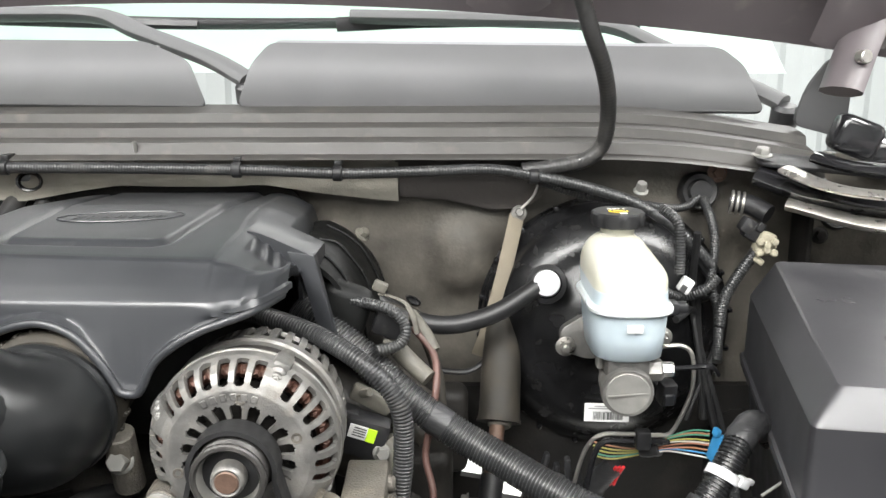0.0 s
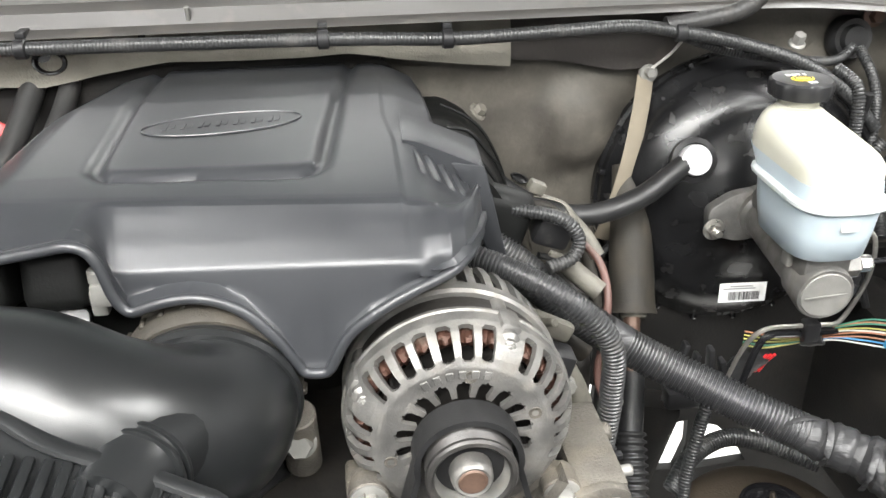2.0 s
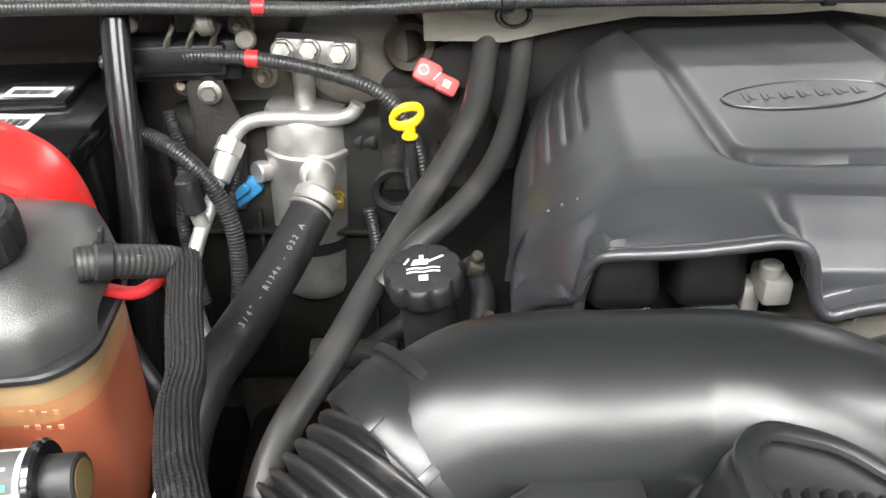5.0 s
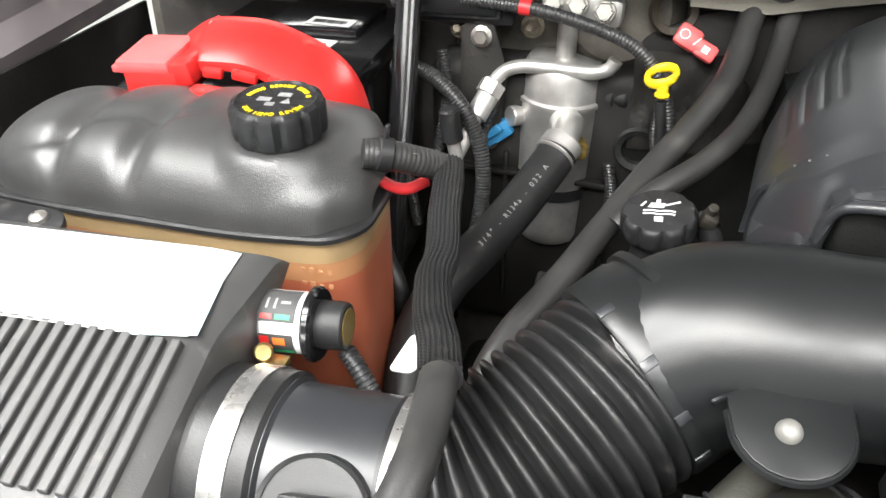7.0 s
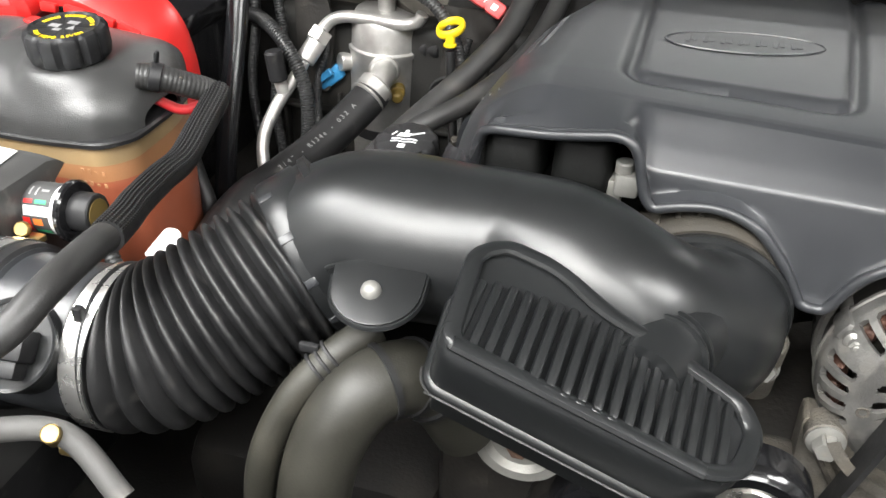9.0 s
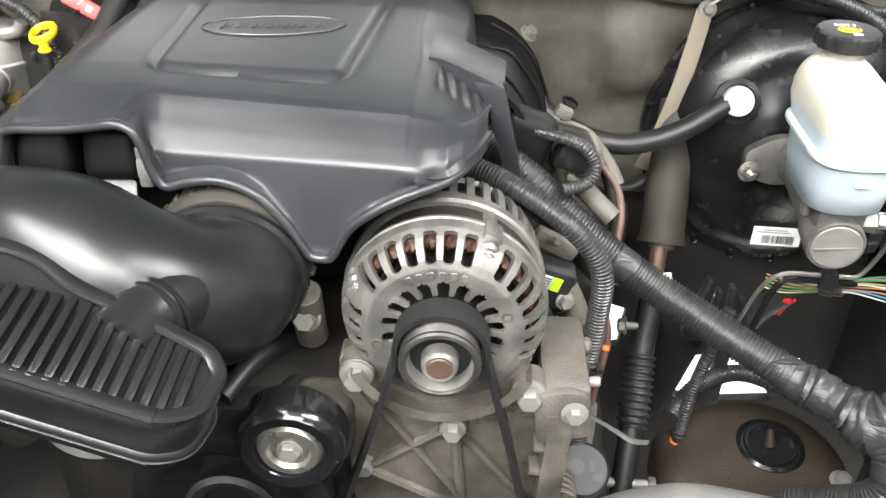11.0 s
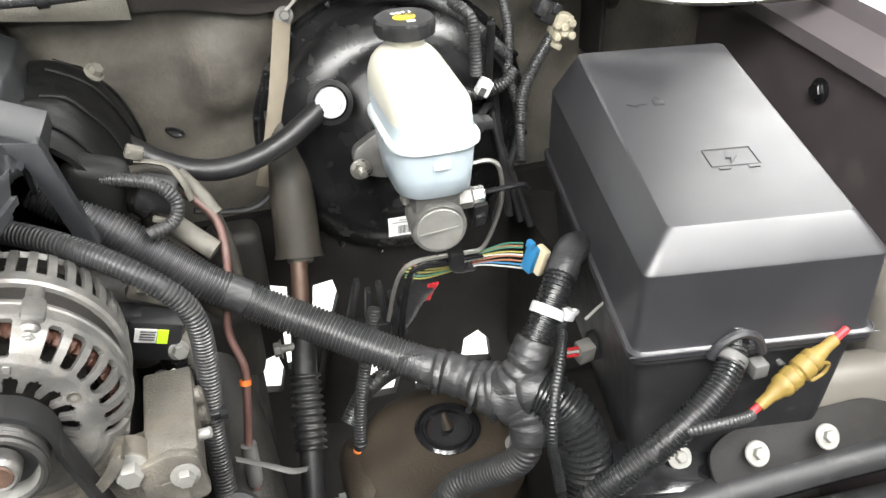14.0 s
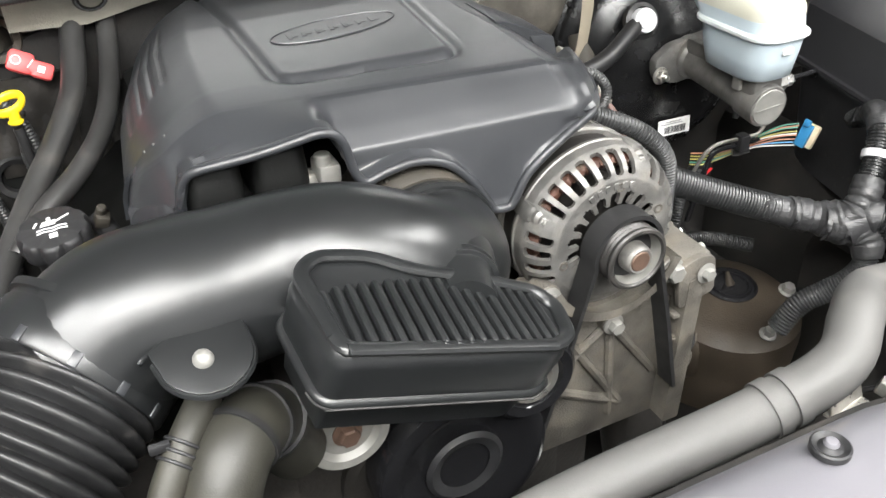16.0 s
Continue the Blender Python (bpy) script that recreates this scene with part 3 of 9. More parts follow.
def hood():
    t = thing("hood", (-0.29, 1.02, 1.45), "raised brown vehicle hood with an added dark underside", "hood")

    def fn(i, j):
        x = -1.16 + 1.74 * i / 40
        # reaches further out of view to shade the front slope of the cover
        a = 1.17 * j / 20
        z0 = 1.490 - 0.062 * ((x + 0.29) / 0.8) ** 2
        return Vector((x, 1.02 - 0.80 * a + 0.05 * math.sin(a * 3.1), z0 + 0.90 * a))
    part("outer_skin", sheet(41, 21, fn, 0.012), CARPAINT, t, sharp=60)
    # unseen dark pad, added so the parts below mirror less light
    def liner(i, j):
        p = fn(2 + 36 * i / 30, 2 + 17 * j / 16)
        pad = 0.010 * math.sin(math.pi * (0.5 + 2.5 * i / 30)) ** 2 * math.sin(math.pi * j / 16)
        return p + Vector((0, -0.016 - pad, -0.018 - pad))
    part("liner", sheet(31, 17, liner, 0.008), DARKPAD, t, "unseen dark pad added under the hood against reflections", sharp=60)
    for x in (-1.02, -0.65, 0.07, 0.44):
        pts = [(x, 0.985 - 0.80 * a, 1.475 - 0.062 * ((x + 0.29) / 0.8) ** 2 + 0.90 * a) for a in (0.02, 0.3, 0.6, 0.9, 1.12)]
        part("stiffener", sweep(pts, 0.03, 8, 0.1, flat=(1.5, 0.6)), CARPAINT, t)

    # hinge on the driver's side
    g = t
    part("hinge_bracket", sweep([(0.47, 0.965, 1.50), (0.449, 0.95, 1.465), (0.430, 0.935, 1.430), (0.412, 0.92, 1.39)], 0.020, 10, 0.008, flat=(1.2, 0.6)), CARPAINT, g)
    part("hinge_pin", drum((0.425, 0.915, 1.425), (0.3, -1, 0.1), 0.007, 0.012, 0.001, 14), STEEL, g)
    part("hinge_arc", sweep([(0.355, 0.90, 1.312), (0.375, 0.87, 1.303), (0.40, 0.845, 1.298), (0.44, 0.82, 1.297)], 0.009, 10, 0.006, flat=(1.6, 0.5)), STEEL, g)
    part("hinge_arc", sweep([(0.385, 0.90, 1.325), (0.41, 0.875, 1.318), (0.45, 0.85, 1.315)], 0.012, 10, 0.006, flat=(1.5, 0.5)), GLOSS, g)
    part("hinge_cover", box((0.425, 0.905, 1.345), (0.05, 0.03, 0.04), 0.010, 3, (0, 20, 0)), GLOSS, g)
    part("base_plate", prism(rounded([(0.0, 0), (0.30, -0.03), (0.30, 0.03), (0.0, 0.045)], 0.012), frame_of((0.335, 0.925, 1.312), (1, -0.2, -0.06), (0.1, 1, 0.15)), 0.004, 0.001), MATTE, g)
    part("hinge_arm", sweep([(0.34, 0.935, 1.300), (0.39, 0.90, 1.285), (0.47, 0.86, 1.278), (0.56, 0.83, 1.29)], 0.016, 10, 0.01, flat=(1.4, 0.7)), GLOSS, g)
    part("hinge_arm", sweep([(0.36, 0.90, 1.276), (0.44, 0.85, 1.262), (0.56, 0.80, 1.268)], 0.010, 10, 0.01, flat=(1.5, 0.7)), STEEL, g)
    part("link", sweep([(0.52, 0.88, 1.31), (0.505, 0.95, 1.39), (0.53, 0.985, 1.44), (0.50, 0.99, 1.475)], 0.016, 8, 0.012, flat=(0.6, 1.3)), CARPAINT, g)
    for p in ((0.342, 0.935, 1.322), (0.408, 0.925, 1.318)):
        part("bolt", hexnut(p, (0, -0.15, 1), 0.008, 0.009, 0.011), WASHER, g)
    part("corner_bracket", box((0.51, 1.02, 1.315), (0.08, 0.12, 0.04), 0.012), GLOSS, g)
    part("corner_trim", prism(rounded([(0.415, 1.345), (0.475, 1.33), (0.478, 1.41), (0.452, 1.425), (0.428, 1.39)], 0.012), frame_of((0, 1.10, 0), (1, -0.15, 0), (0, 0, 1)), 0.01, 0.003), COWLP, g)
    part("strut_link", sweep([(0.53, 0.93, 1.325), (0.545, 0.90, 1.36), (0.56, 0.88, 1.42)], 0.012, 8, 0.01, flat=(0.5, 1.4)), STEEL, g)
    for k in range(3):
        part("rivet", drum((0.515 + 0.018 * k, 0.925 - 0.01 * k, 1.33 + 0.004 * k), (0, -1, 0.2), 0.006, 0.008, 0.001, 12), STEEL, g)


hood()


def side_walls():
    def right(i, j):
        y = 0.10 + 0.95 * i / 40
        z = 0.62 + 0.60 * j / 24
        x = 0.545 + 0.02 * math.sin(y * 9) * smooth01((1.1 - z) / 0.2) - 0.10 * smooth01((0.95 - z) / 0.25) + 0.015 * j / 24
        return Vector((x, y, z))
    solo("fender_wall_right", sheet(41, 25, right, 0.004), FENDERP, "dark dusty inner fender panel", "inner fender", kind="structure", sharp=60)

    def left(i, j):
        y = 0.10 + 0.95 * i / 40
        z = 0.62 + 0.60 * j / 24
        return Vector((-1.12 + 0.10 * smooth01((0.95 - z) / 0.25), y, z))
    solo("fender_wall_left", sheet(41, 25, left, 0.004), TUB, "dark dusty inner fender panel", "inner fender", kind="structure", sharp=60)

    def flange(sign, x0):
        prof = [(0.0, 1.195), (0.018, 1.215), (0.022, 1.232), (0.05, 1.236), (0.07, 1.25), (0.16, 1.255), (0.16, 1.18), (0.0, 1.18)]
        loops = []
        for k in range(24):
            y = 0.10 + 0.95 * k / 23
            loops.append([(x0 + sign * a, y, z + 0.05 * (y - 0.1)) for a, z in prof])
        return loft(loops)
    solo("fender_flange_right", flange(1, 0.545), CARPAINT, "brown painted fender edge along the bay", "fender edge", kind="structure", sharp=25)
    solo("fender_flange_left", flange(-1, -1.12), CARPAINT, "brown painted fender edge along the bay", "fender edge", kind="structure", sharp=25)
    for y in (0.78, 0.62):
        solo("fender_bolt", hexnut((0.553, y, 1.18), (-1, 0, 0.1), 0.008, 0.008, 0.012), GLOSS, "black hex bolt in the inner fender", "bolt", "fender bolts")
    # frame and floor of the bay, below everything
    solo("frame_rail", join(box((0.19, 0.35, 0.60), (0.13, 0.7, 0.14), 0.02), box((-0.75, 0.45, 0.55), (0.16, 1.0, 0.16), 0.02)), TUB, "black chassis frame rails below the engine", "frame rail", kind="structure")
    solo("undertray", join(box((-0.34, 0.42, 0.50), (0.9, 0.9, 0.02), 0.006), box((0.32, 0.45, 0.62), (0.50, 0.40, 0.02), 0.006)), TUB, "dark splash tray below the engine", "undertray", kind="structure")


side_walls()


def bulkhead_dressing():
    # felt flap over the engine
    def felt(i, j):
        x = -0.535 + 0.485 * i / 80
        a = j / 10
        wave = 0.004 * noise.noise(Vector((x * 16, a * 2, 3)))
        low = lerp_table([(-0.54, 1.272), (-0.47, 1.268), (-0.42, 1.278), (-0.36, 1.286), (-0.2, 1.286), (-0.09, 1.272), (-0.05, 1.268)], x)
        return Vector((x, 0.972 + 0.012 * a + wave - 0.006 * math.sin(a * 3), low + (1.318 - low) * a))
    fl = thing("insulation_flap", (-0.29, 0.975, 1.27), "beige felt insulation flap with a torn hole", "insulation")
    part("felt", sheet(81, 11, felt, 0.005), FELT, fl, sharp=60)
    part("hole_plug", xf(lathe([(0, 0.0012), (0.0085, 0.0010), (0.0105, 0.0042), (0.0125, 0.0046), (0.0138, 0.002), (0.0138, -0.004)], seg=28), pose(-0.461, 0.9695, 1.290, 84) @ Matrix.Diagonal((1.15, 0.85, 1, 1))), GLOSS, fl, "black plug in the felt")
    poly = rounded([(-0.575, 0.92), (-0.150, 0.92), (-0.150, 1.255), (-0.175, 1.283), (-0.44, 1.281), (-0.52, 1.262), (-0.575, 1.235)], 0.014)
    part("backing", prism(poly, frame_of((0, 0.989, 0), (1, 0, 0), (0, 0, 1)), 0.006, 0.002), TUB, fl, "dark backing sheet below the felt")
    for x in (-0.38, -0.16):
        part("push_pin", lathe([(0, 0.003), (0.004, 0.003), (0.0065, 0.001), (0.0065, -0.002)], (x, 0.974, 1.305), (0, -1, 0.1), 18), RUBBER, fl)
    poly = rounded([(-0.055, 1.318), (0.13, 1.318), (0.115, 1.275), (0.095, 1.258), (0.055, 1.256), (0.0, 1.268), (-0.055, 1.272)], 0.012)
    solo("bulkhead_pad", prism(poly, frame_of((0, 0.982, 0), (1, 0, 0), (0, 0, 1)), 0.010, 0.002), DARKPAD, "dark brown pressed pad on the bulkhead", "bulkhead pad")
    # solid black oval that stands for a slit hole in the panel
    solo("bulkhead_slit_hole", xf(lathe([(0, -0.001), (0.005, 0.0), (0.0068, 0.002), (0.008, 0.0)], seg=24), pose(-0.035, 0.984, 1.146, 90) @ pose(0, 0, 0, 0, 0, -30) @ Matrix.Diagonal((1.25, 0.6, 1, 1))), RUBBER, "small black slit hole in the bulkhead, shaped as a solid oval", "plug")
    solo("bulkhead_grommet", join(lathe([(0, 0.010), (0.012, 0.010), (0.014, 0.004), (0.019, 0.005), (0.022, 0.0), (0.022, -0.01)], (0.288, 0.972, 1.277), (0, -1, 0.15), 28)), RUBBER, "round black rubber grommet in the bulkhead", "grommet")
    solo("bulkhead_nut", hexnut((0.307, 0.972, 1.298), (0, -1, 0.1), 0.007, 0.010, 0.011), SHAFT, "rusty flange nut on the bulkhead", "nut")
    solo("bulkhead_stud", lathe([(0, 0.020), (0.0018, 0.020), (0.0023, 0.019)] + [(0.0023 - 0.0003 * (k % 2), 0.018 - 0.0011 * k) for k in range(12)] + [(0.0026, 0.004), (0.0042, 0.0035), (0.0042, -0.004)], (-0.335, 0.957, 1.318), (0.03, -0.35, 1), 14), WASHER, "short steel stud above the insulation", "stud")
    solo("white_bolt", hexnut((0.215, 0.94, 1.282), (0, -0.5, 1), 0.006, 0.012, 0.008), WASHER, "pale hex bolt beside the bulkhead loom", "bolt")
    # strap and lashing
    t = thing("bond_strap", (0.075, 0.965, 1.16), "dusty tan bonding strap hanging in front of the bulkhead", "strap")
    part("band", sweep([(0.084, 0.972, 1.250), (0.076, 0.955, 1.222), (0.064, 0.940, 1.175), (0.050, 0.934, 1.125), (0.040, 0.936, 1.095)], 0.0085, 8, 0.006, flat=(1.0, 0.18), up=(0, -1, 0)), STRAP, t)
    part("lug", join(drum((0.086, 0.975, 1.252), (0, -1, 0.1), 0.009, 0.006), hexnut((0.086, 0.97, 1.254), (0, -1, 0.1), 0.005, 0.008)), WASHER, t)
    part("lashing", sweep([(0.088, 0.968, 1.258), (0.100, 0.955, 1.275), (0.104, 0.935, 1.295)], 0.0015, 6, 0.004), GREYW, t)
    solo("ground_cable", sweep([(0.060, 0.95, 1.135), (0.052, 0.93, 1.10), (0.030, 0.92, 1.083), (0.0, 0.915, 1.085), (-0.03, 0.91, 1.095)], 0.0035, 8, 0.006), RUBBER, "thin black cable hanging by the bulkhead", "cable")

    # loom along the top of the bulkhead
    lm = thing("bulkhead_loom", (-0.3, 0.93, 1.30), "black corrugated wiring loom along the top of the bulkhead", "wiring loom")
    part("conduit", sweep([(-1.0, 0.935, 1.318), (-0.77, 0.933, 1.316), (-0.60, 0.933, 1.309), (-0.47, 0.933, 1.311), (-0.22, 0.933, 1.308), (-0.11, 0.932, 1.304), (-0.02, 0.932, 1.306), (0.05, 0.931, 1.308), (0.10, 0.930, 1.301),
                           (0.16, 0.925, 1.288), (0.21, 0.91, 1.272), (0.25, 0.90, 1.245), (0.285, 0.90, 1.21)], 0.0062, 12, ripple=(0.0030, 0.06)), LOOM, lm)
    part("side_branch", sweep([(0.10, 0.936, 1.296), (0.15, 0.94, 1.279), (0.20, 0.93, 1.272), (0.26, 0.95, 1.262), (0.285, 0.96, 1.272)], 0.0048, 10, ripple=(0.003, 0.13)), LOOM, lm)
    for x, y, z in ((-0.47, 0.933, 1.311), (-0.221, 0.933, 1.308), (-0.113, 0.932, 1.304), (0.097, 0.930, 1.301)):
        c = part("clip", drum((x - 0.005, y, z), (1, 0, 0), 0.0085, 0.010, 0.001, 16), MATTE, lm)
        part("clip_stem", box((x, y + 0.012, z + 0.010), (0.008, 0.018, 0.006), 0.001), MATTE, c)
    part("red_band", drum((-0.665, 0.933, 1.3125), (1, 0, -0.03), 0.0066, 0.010, 0.0005, 16), REDWIRE, lm, "red tape band")

    # washer tube that rises to the hood
    solo("washer_hose", sweep([(0.085, 0.935, 1.306), (0.125, 0.935, 1.311), (0.155, 0.93, 1.320), (0.170, 0.925, 1.340), (0.168, 0.90, 1.381), (0.155, 0.87, 1.42), (0.135, 0.85, 1.465), (0.115, 0.83, 1.54), (0.10, 0.80, 1.75)], 0.0085, 12, ripple=(0.004, 0.025)), TAILRUB,
         "black ribbed hose rising from the bulkhead to the hood", "hose")


bulkhead_dressing()


# ---- engine ----
def engine_core():
    e = thing("engine", (-0.30, 0.80, 0.60), "dirty dark engine block under the cover", "engine")
    part("block", box((-0.30, 0.80, 0.86), (0.34, 0.40, 0.44), 0.03), BLOCK, e)
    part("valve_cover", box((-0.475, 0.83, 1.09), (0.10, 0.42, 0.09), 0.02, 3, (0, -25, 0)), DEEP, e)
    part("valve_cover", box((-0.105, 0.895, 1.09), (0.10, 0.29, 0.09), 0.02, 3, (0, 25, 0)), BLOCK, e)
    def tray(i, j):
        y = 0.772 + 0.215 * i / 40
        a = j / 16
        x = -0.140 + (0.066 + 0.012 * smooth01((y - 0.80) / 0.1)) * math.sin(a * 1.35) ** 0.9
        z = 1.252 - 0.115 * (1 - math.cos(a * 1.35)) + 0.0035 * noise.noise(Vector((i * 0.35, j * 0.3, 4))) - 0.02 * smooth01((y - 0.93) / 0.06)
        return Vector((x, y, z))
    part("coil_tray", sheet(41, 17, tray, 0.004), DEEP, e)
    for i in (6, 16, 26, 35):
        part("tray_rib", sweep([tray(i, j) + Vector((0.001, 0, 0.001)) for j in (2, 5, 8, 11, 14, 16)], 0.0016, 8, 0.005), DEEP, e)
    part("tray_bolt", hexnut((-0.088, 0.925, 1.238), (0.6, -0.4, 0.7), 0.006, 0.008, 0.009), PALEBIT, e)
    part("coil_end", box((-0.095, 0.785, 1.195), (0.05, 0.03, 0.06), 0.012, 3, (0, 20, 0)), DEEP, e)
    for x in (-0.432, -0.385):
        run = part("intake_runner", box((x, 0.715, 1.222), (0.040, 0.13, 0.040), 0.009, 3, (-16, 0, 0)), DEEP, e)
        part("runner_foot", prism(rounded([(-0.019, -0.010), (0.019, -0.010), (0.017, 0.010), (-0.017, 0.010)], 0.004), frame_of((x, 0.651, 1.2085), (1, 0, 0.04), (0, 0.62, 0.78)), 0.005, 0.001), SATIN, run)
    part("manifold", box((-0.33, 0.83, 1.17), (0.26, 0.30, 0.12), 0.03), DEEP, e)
    part("sensor_block", join(box((-0.354, 0.652, 1.234), (0.016, 0.024, 0.016), 0.003), drum((-0.357, 0.648, 1.240), (0, 0, 1), 0.006, 0.009), box((-0.362, 0.66, 1.222), (0.010, 0.014, 0.018), 0.002)), WASHER, e, "pale metal fitting")
    # throttle body behind the duct end
    tb = part("throttle_body", lathe([(0.030, 0.0), (0.052, 0.0), (0.0545, 0.004), (0.0545, 0.018), (0.050, 0.022), (0.050, 0.06), (0.03, 0.06)], (-0.297, 0.615, 1.178), (0, 1, 0.08), 48), SLEEVE, e)
    for a in range(-40, 210, 14):
        p = Vector((-0.297 + 0.0545 * math.cos(radians(a)), 0.627, 1.178 + 0.0545 * math.sin(radians(a))))
        part("lug", box(p, (0.005, 0.010, 0.004), 0.001, 1, (0, -a, 0)), SLEEVE, tb)
    part("front_case", join(box((-0.30, 0.625, 0.95), (0.26, 0.06, 0.22), 0.02), drum((-0.33, 0.60, 0.98), (0, -1, 0), 0.06, 0.02, 0.006, 32)), BLOCK, e)
    part("bolt_boss", join(drum((-0.249, 0.636, 1.10), (0, -0.3, 1), 0.012, 0.055), drum((-0.249, 0.63, 1.128), (0, -1, 0.3), 0.009, 0.014)), DIRTALU, e)
    part("bolt", hexnut((-0.249, 0.620, 1.130), (0, -1, 0.3), 0.0085, 0.010, 0.011), WASHER, e)
    for x, z in ((-0.36, 1.075), (-0.305, 1.085), (-0.28, 1.06)):
        part("hose_stub", sweep([(x, 0.58, z), (x + 0.02, 0.62, z + 0.008), (x + 0.05, 0.66, z)], 0.008, 10, 0.01), RUBBER, e)


engine_core()


XL, XR = -0.489, -0.124
BOTTOM_Z = [(-0.489, 1.187), (-0.462, 1.187), (-0.4585, 1.20), (-0.456, 1.238), (-0.452, 1.252), (-0.444, 1.259), (-0.40, 1.266), (-0.364, 1.274), (-0.354, 1.272), (-0.348, 1.263), (-0.344, 1.246),
            (-0.338, 1.2315), (-0.33, 1.2342), (-0.315, 1.2388), (-0.300, 1.2410), (-0.285, 1.2385), (-0.270, 1.2302), (-0.254, 1.2118), (-0.2435, 1.1940), (-0.240, 1.1890), (-0.228, 1.1885),
            (-0.224, 1.193), (-0.214, 1.212), (-0.20, 1.225), (-0.18, 1.2365), (-0.16, 1.243), (-0.150, 1.2455), (-0.140, 1.2475), (-0.131, 1.2485), (-0.124, 1.249)]
BOTTOM_Y = [(-0.489, 0.700), (-0.47, 0.665), (-0.455, 0.650), (-0.44, 0.643), (-0.40, 0.635), (-0.36, 0.627), (-0.343, 0.6240), (-0.32, 0.6209), (-0.297, 0.6185), (-0.27, 0.6154), (-0.24, 0.6120), (-0.22, 0.6100), (-0.20, 0.609),
            (-0.17, 0.612), (-0.150, 0.621), (-0.140, 0.633), (-0.131, 0.652), (-0.124, 0.676)]


def low_crease(x):
    """The lower of the two creases that run across the front of the cover."""
    return 0.6286 - 0.12 * (x + 0.30), 1.2545 + 0.025 * (x + 0.30)


def cover_point(x0, v):
    """A point of the engine cover: x0 across at the front, v from the front lower edge (0) to the back (1)."""
    zb, yb = lerp_table(BOTTOM_Z, x0), lerp_table(BOTTOM_Y, x0)
    inner = smooth01((x0 + 0.460) / 0.022) * smooth01((-0.338 - x0) / 0.024)
    fl = max(0.0, yb - 0.610) * smooth01((x0 + 0.175) / 0.02) + 0.035 * smooth01((-0.455 - x0) / 0.034)
    y1, z1 = low_crease(x0)
    y1 += fl
    y2, z2 = 0.662 - 0.12 * (x0 + 0.30) + fl * 0.95, 1.2818
    zr = min(zb + 0.0065, z1 - 0.0005)
    yr = y1 - (z1 - zr) * 0.15
    lip = max(smooth01((inner - 0.1) / 0.5), smooth01((-0.447 - x0) / 0.008))
    zr, yr = zr + (zb + 0.004 - zr) * lip, yr + (yb + 0.001 - yr) * lip
    rr = 0.0025 + 0.004 * smooth01((x0 + 0.19) / 0.04)
    path = [(0.0, yb, zb), (0.012, yb + 0.0005, zb + 0.0030), (0.035, max(yb + 0.002, yr), zr), (0.088, y1 - 0.15 * 2 * rr, z1 - 2 * rr), (0.10, y1 + 0.0004, z1 - 0.4 * rr), (0.112, y1 + 1.2 * rr, z1 + 0.6 * rr),
            (0.150, y1 + 0.36 * (y2 - y1), z1 + 0.35 * (z2 - z1)), (0.190, y1 + 0.62 * (y2 - y1), z1 + 0.61 * (z2 - z1)), (0.222, y2 - 0.0060, z2 - 0.0050), (0.240, y2 - 0.0022, z2 - 0.0020), (0.256, y2 + 0.0016, z2 - 0.0004), (0.272, y2 + 0.007, z2 + 0.0003), (0.34, 0.706 + fl * 0.42, 1.2843), (0.65, 0.84, 1.2868), (0.92, 0.965, 1.2765), (0.97, 0.985, 1.268), (1.0, 0.993, 1.235)]
    vs = [p[0] for p in path]
    y, z = float(np.interp(v, vs, [p[1] for p in path])), float(np.interp(v, vs, [p[2] for p in path]))
    if v < 0.1:
        z = max(z, zb)
    if inner > 0 and 0.035 < v < 0.256:
        q = (v - 0.035) / 0.221
        y += inner * (yb + 0.001 + (y2 + 0.0016 - yb - 0.001) * q - y)
        z += inner * (zb + 0.004 + (z2 - 0.0004 - zb - 0.004) * q ** 0.75 - z)
    s = (x0 - XL) / (XR - XL)
    xl = lerp_table([(0.60, -0.489), (0.70, -0.488), (0.755, -0.484), (0.834, -0.474), (0.94, -0.450), (0.975, -0.425), (0.995, -0.40)], y)
    xr = lerp_table([(0.60, -0.124), (0.74, -0.124), (0.79, -0.130), (0.90, -0.130), (0.96, -0.134), (0.995, -0.158)], y)
    x = xl + s * (xr - xl)
    tl, tr = (x0 - XL) / 0.075, (XR - x0) / 0.032
    if v > 0.06:
        k = smooth01((v - 0.06) / 0.06)
        if tl < 1:
            z -= k * (0.090 * (1 - math.sqrt(max(0, 1 - (1 - tl) ** 1.5))))
            if v < 0.25:
                z = max(z, zb + 0.002)
        if tr < 1.6:
            # the front corner falls away before the blade, the back one rolls over later
            late = smooth01((y - 0.739) / 0.018)
            u = x0 + 0.164
            soft = u + math.sqrt(u * u + 0.010 ** 2)
            drop = 0.43 * soft * (1 - late) + late * (0.24 * soft + 0.05 * max(0.0, 1 - tr * 2.2) ** 2)
            room = 0.6 * max(0.0005, z - zb)
            drop += (1 - smooth01((v - 0.20) / 0.14)) * (drop * room / (drop + room) - drop)
            drop *= smooth01((v - 0.08) / 0.20)
            # grooves that deepen towards the blade
            wave = 0.5 - 0.5 * math.cos((x0 + 0.161 + 0.15 * (y - 0.737)) / 0.0098 * 2 * math.pi)
            drop += 0.0032 * wave * smooth01((y - 0.694) / 0.012) * smooth01((0.80 - y) / 0.03) * smooth01((x0 + 0.163) / 0.003) * smooth01((-0.1265 - x0) / 0.003)
            z -= k * drop
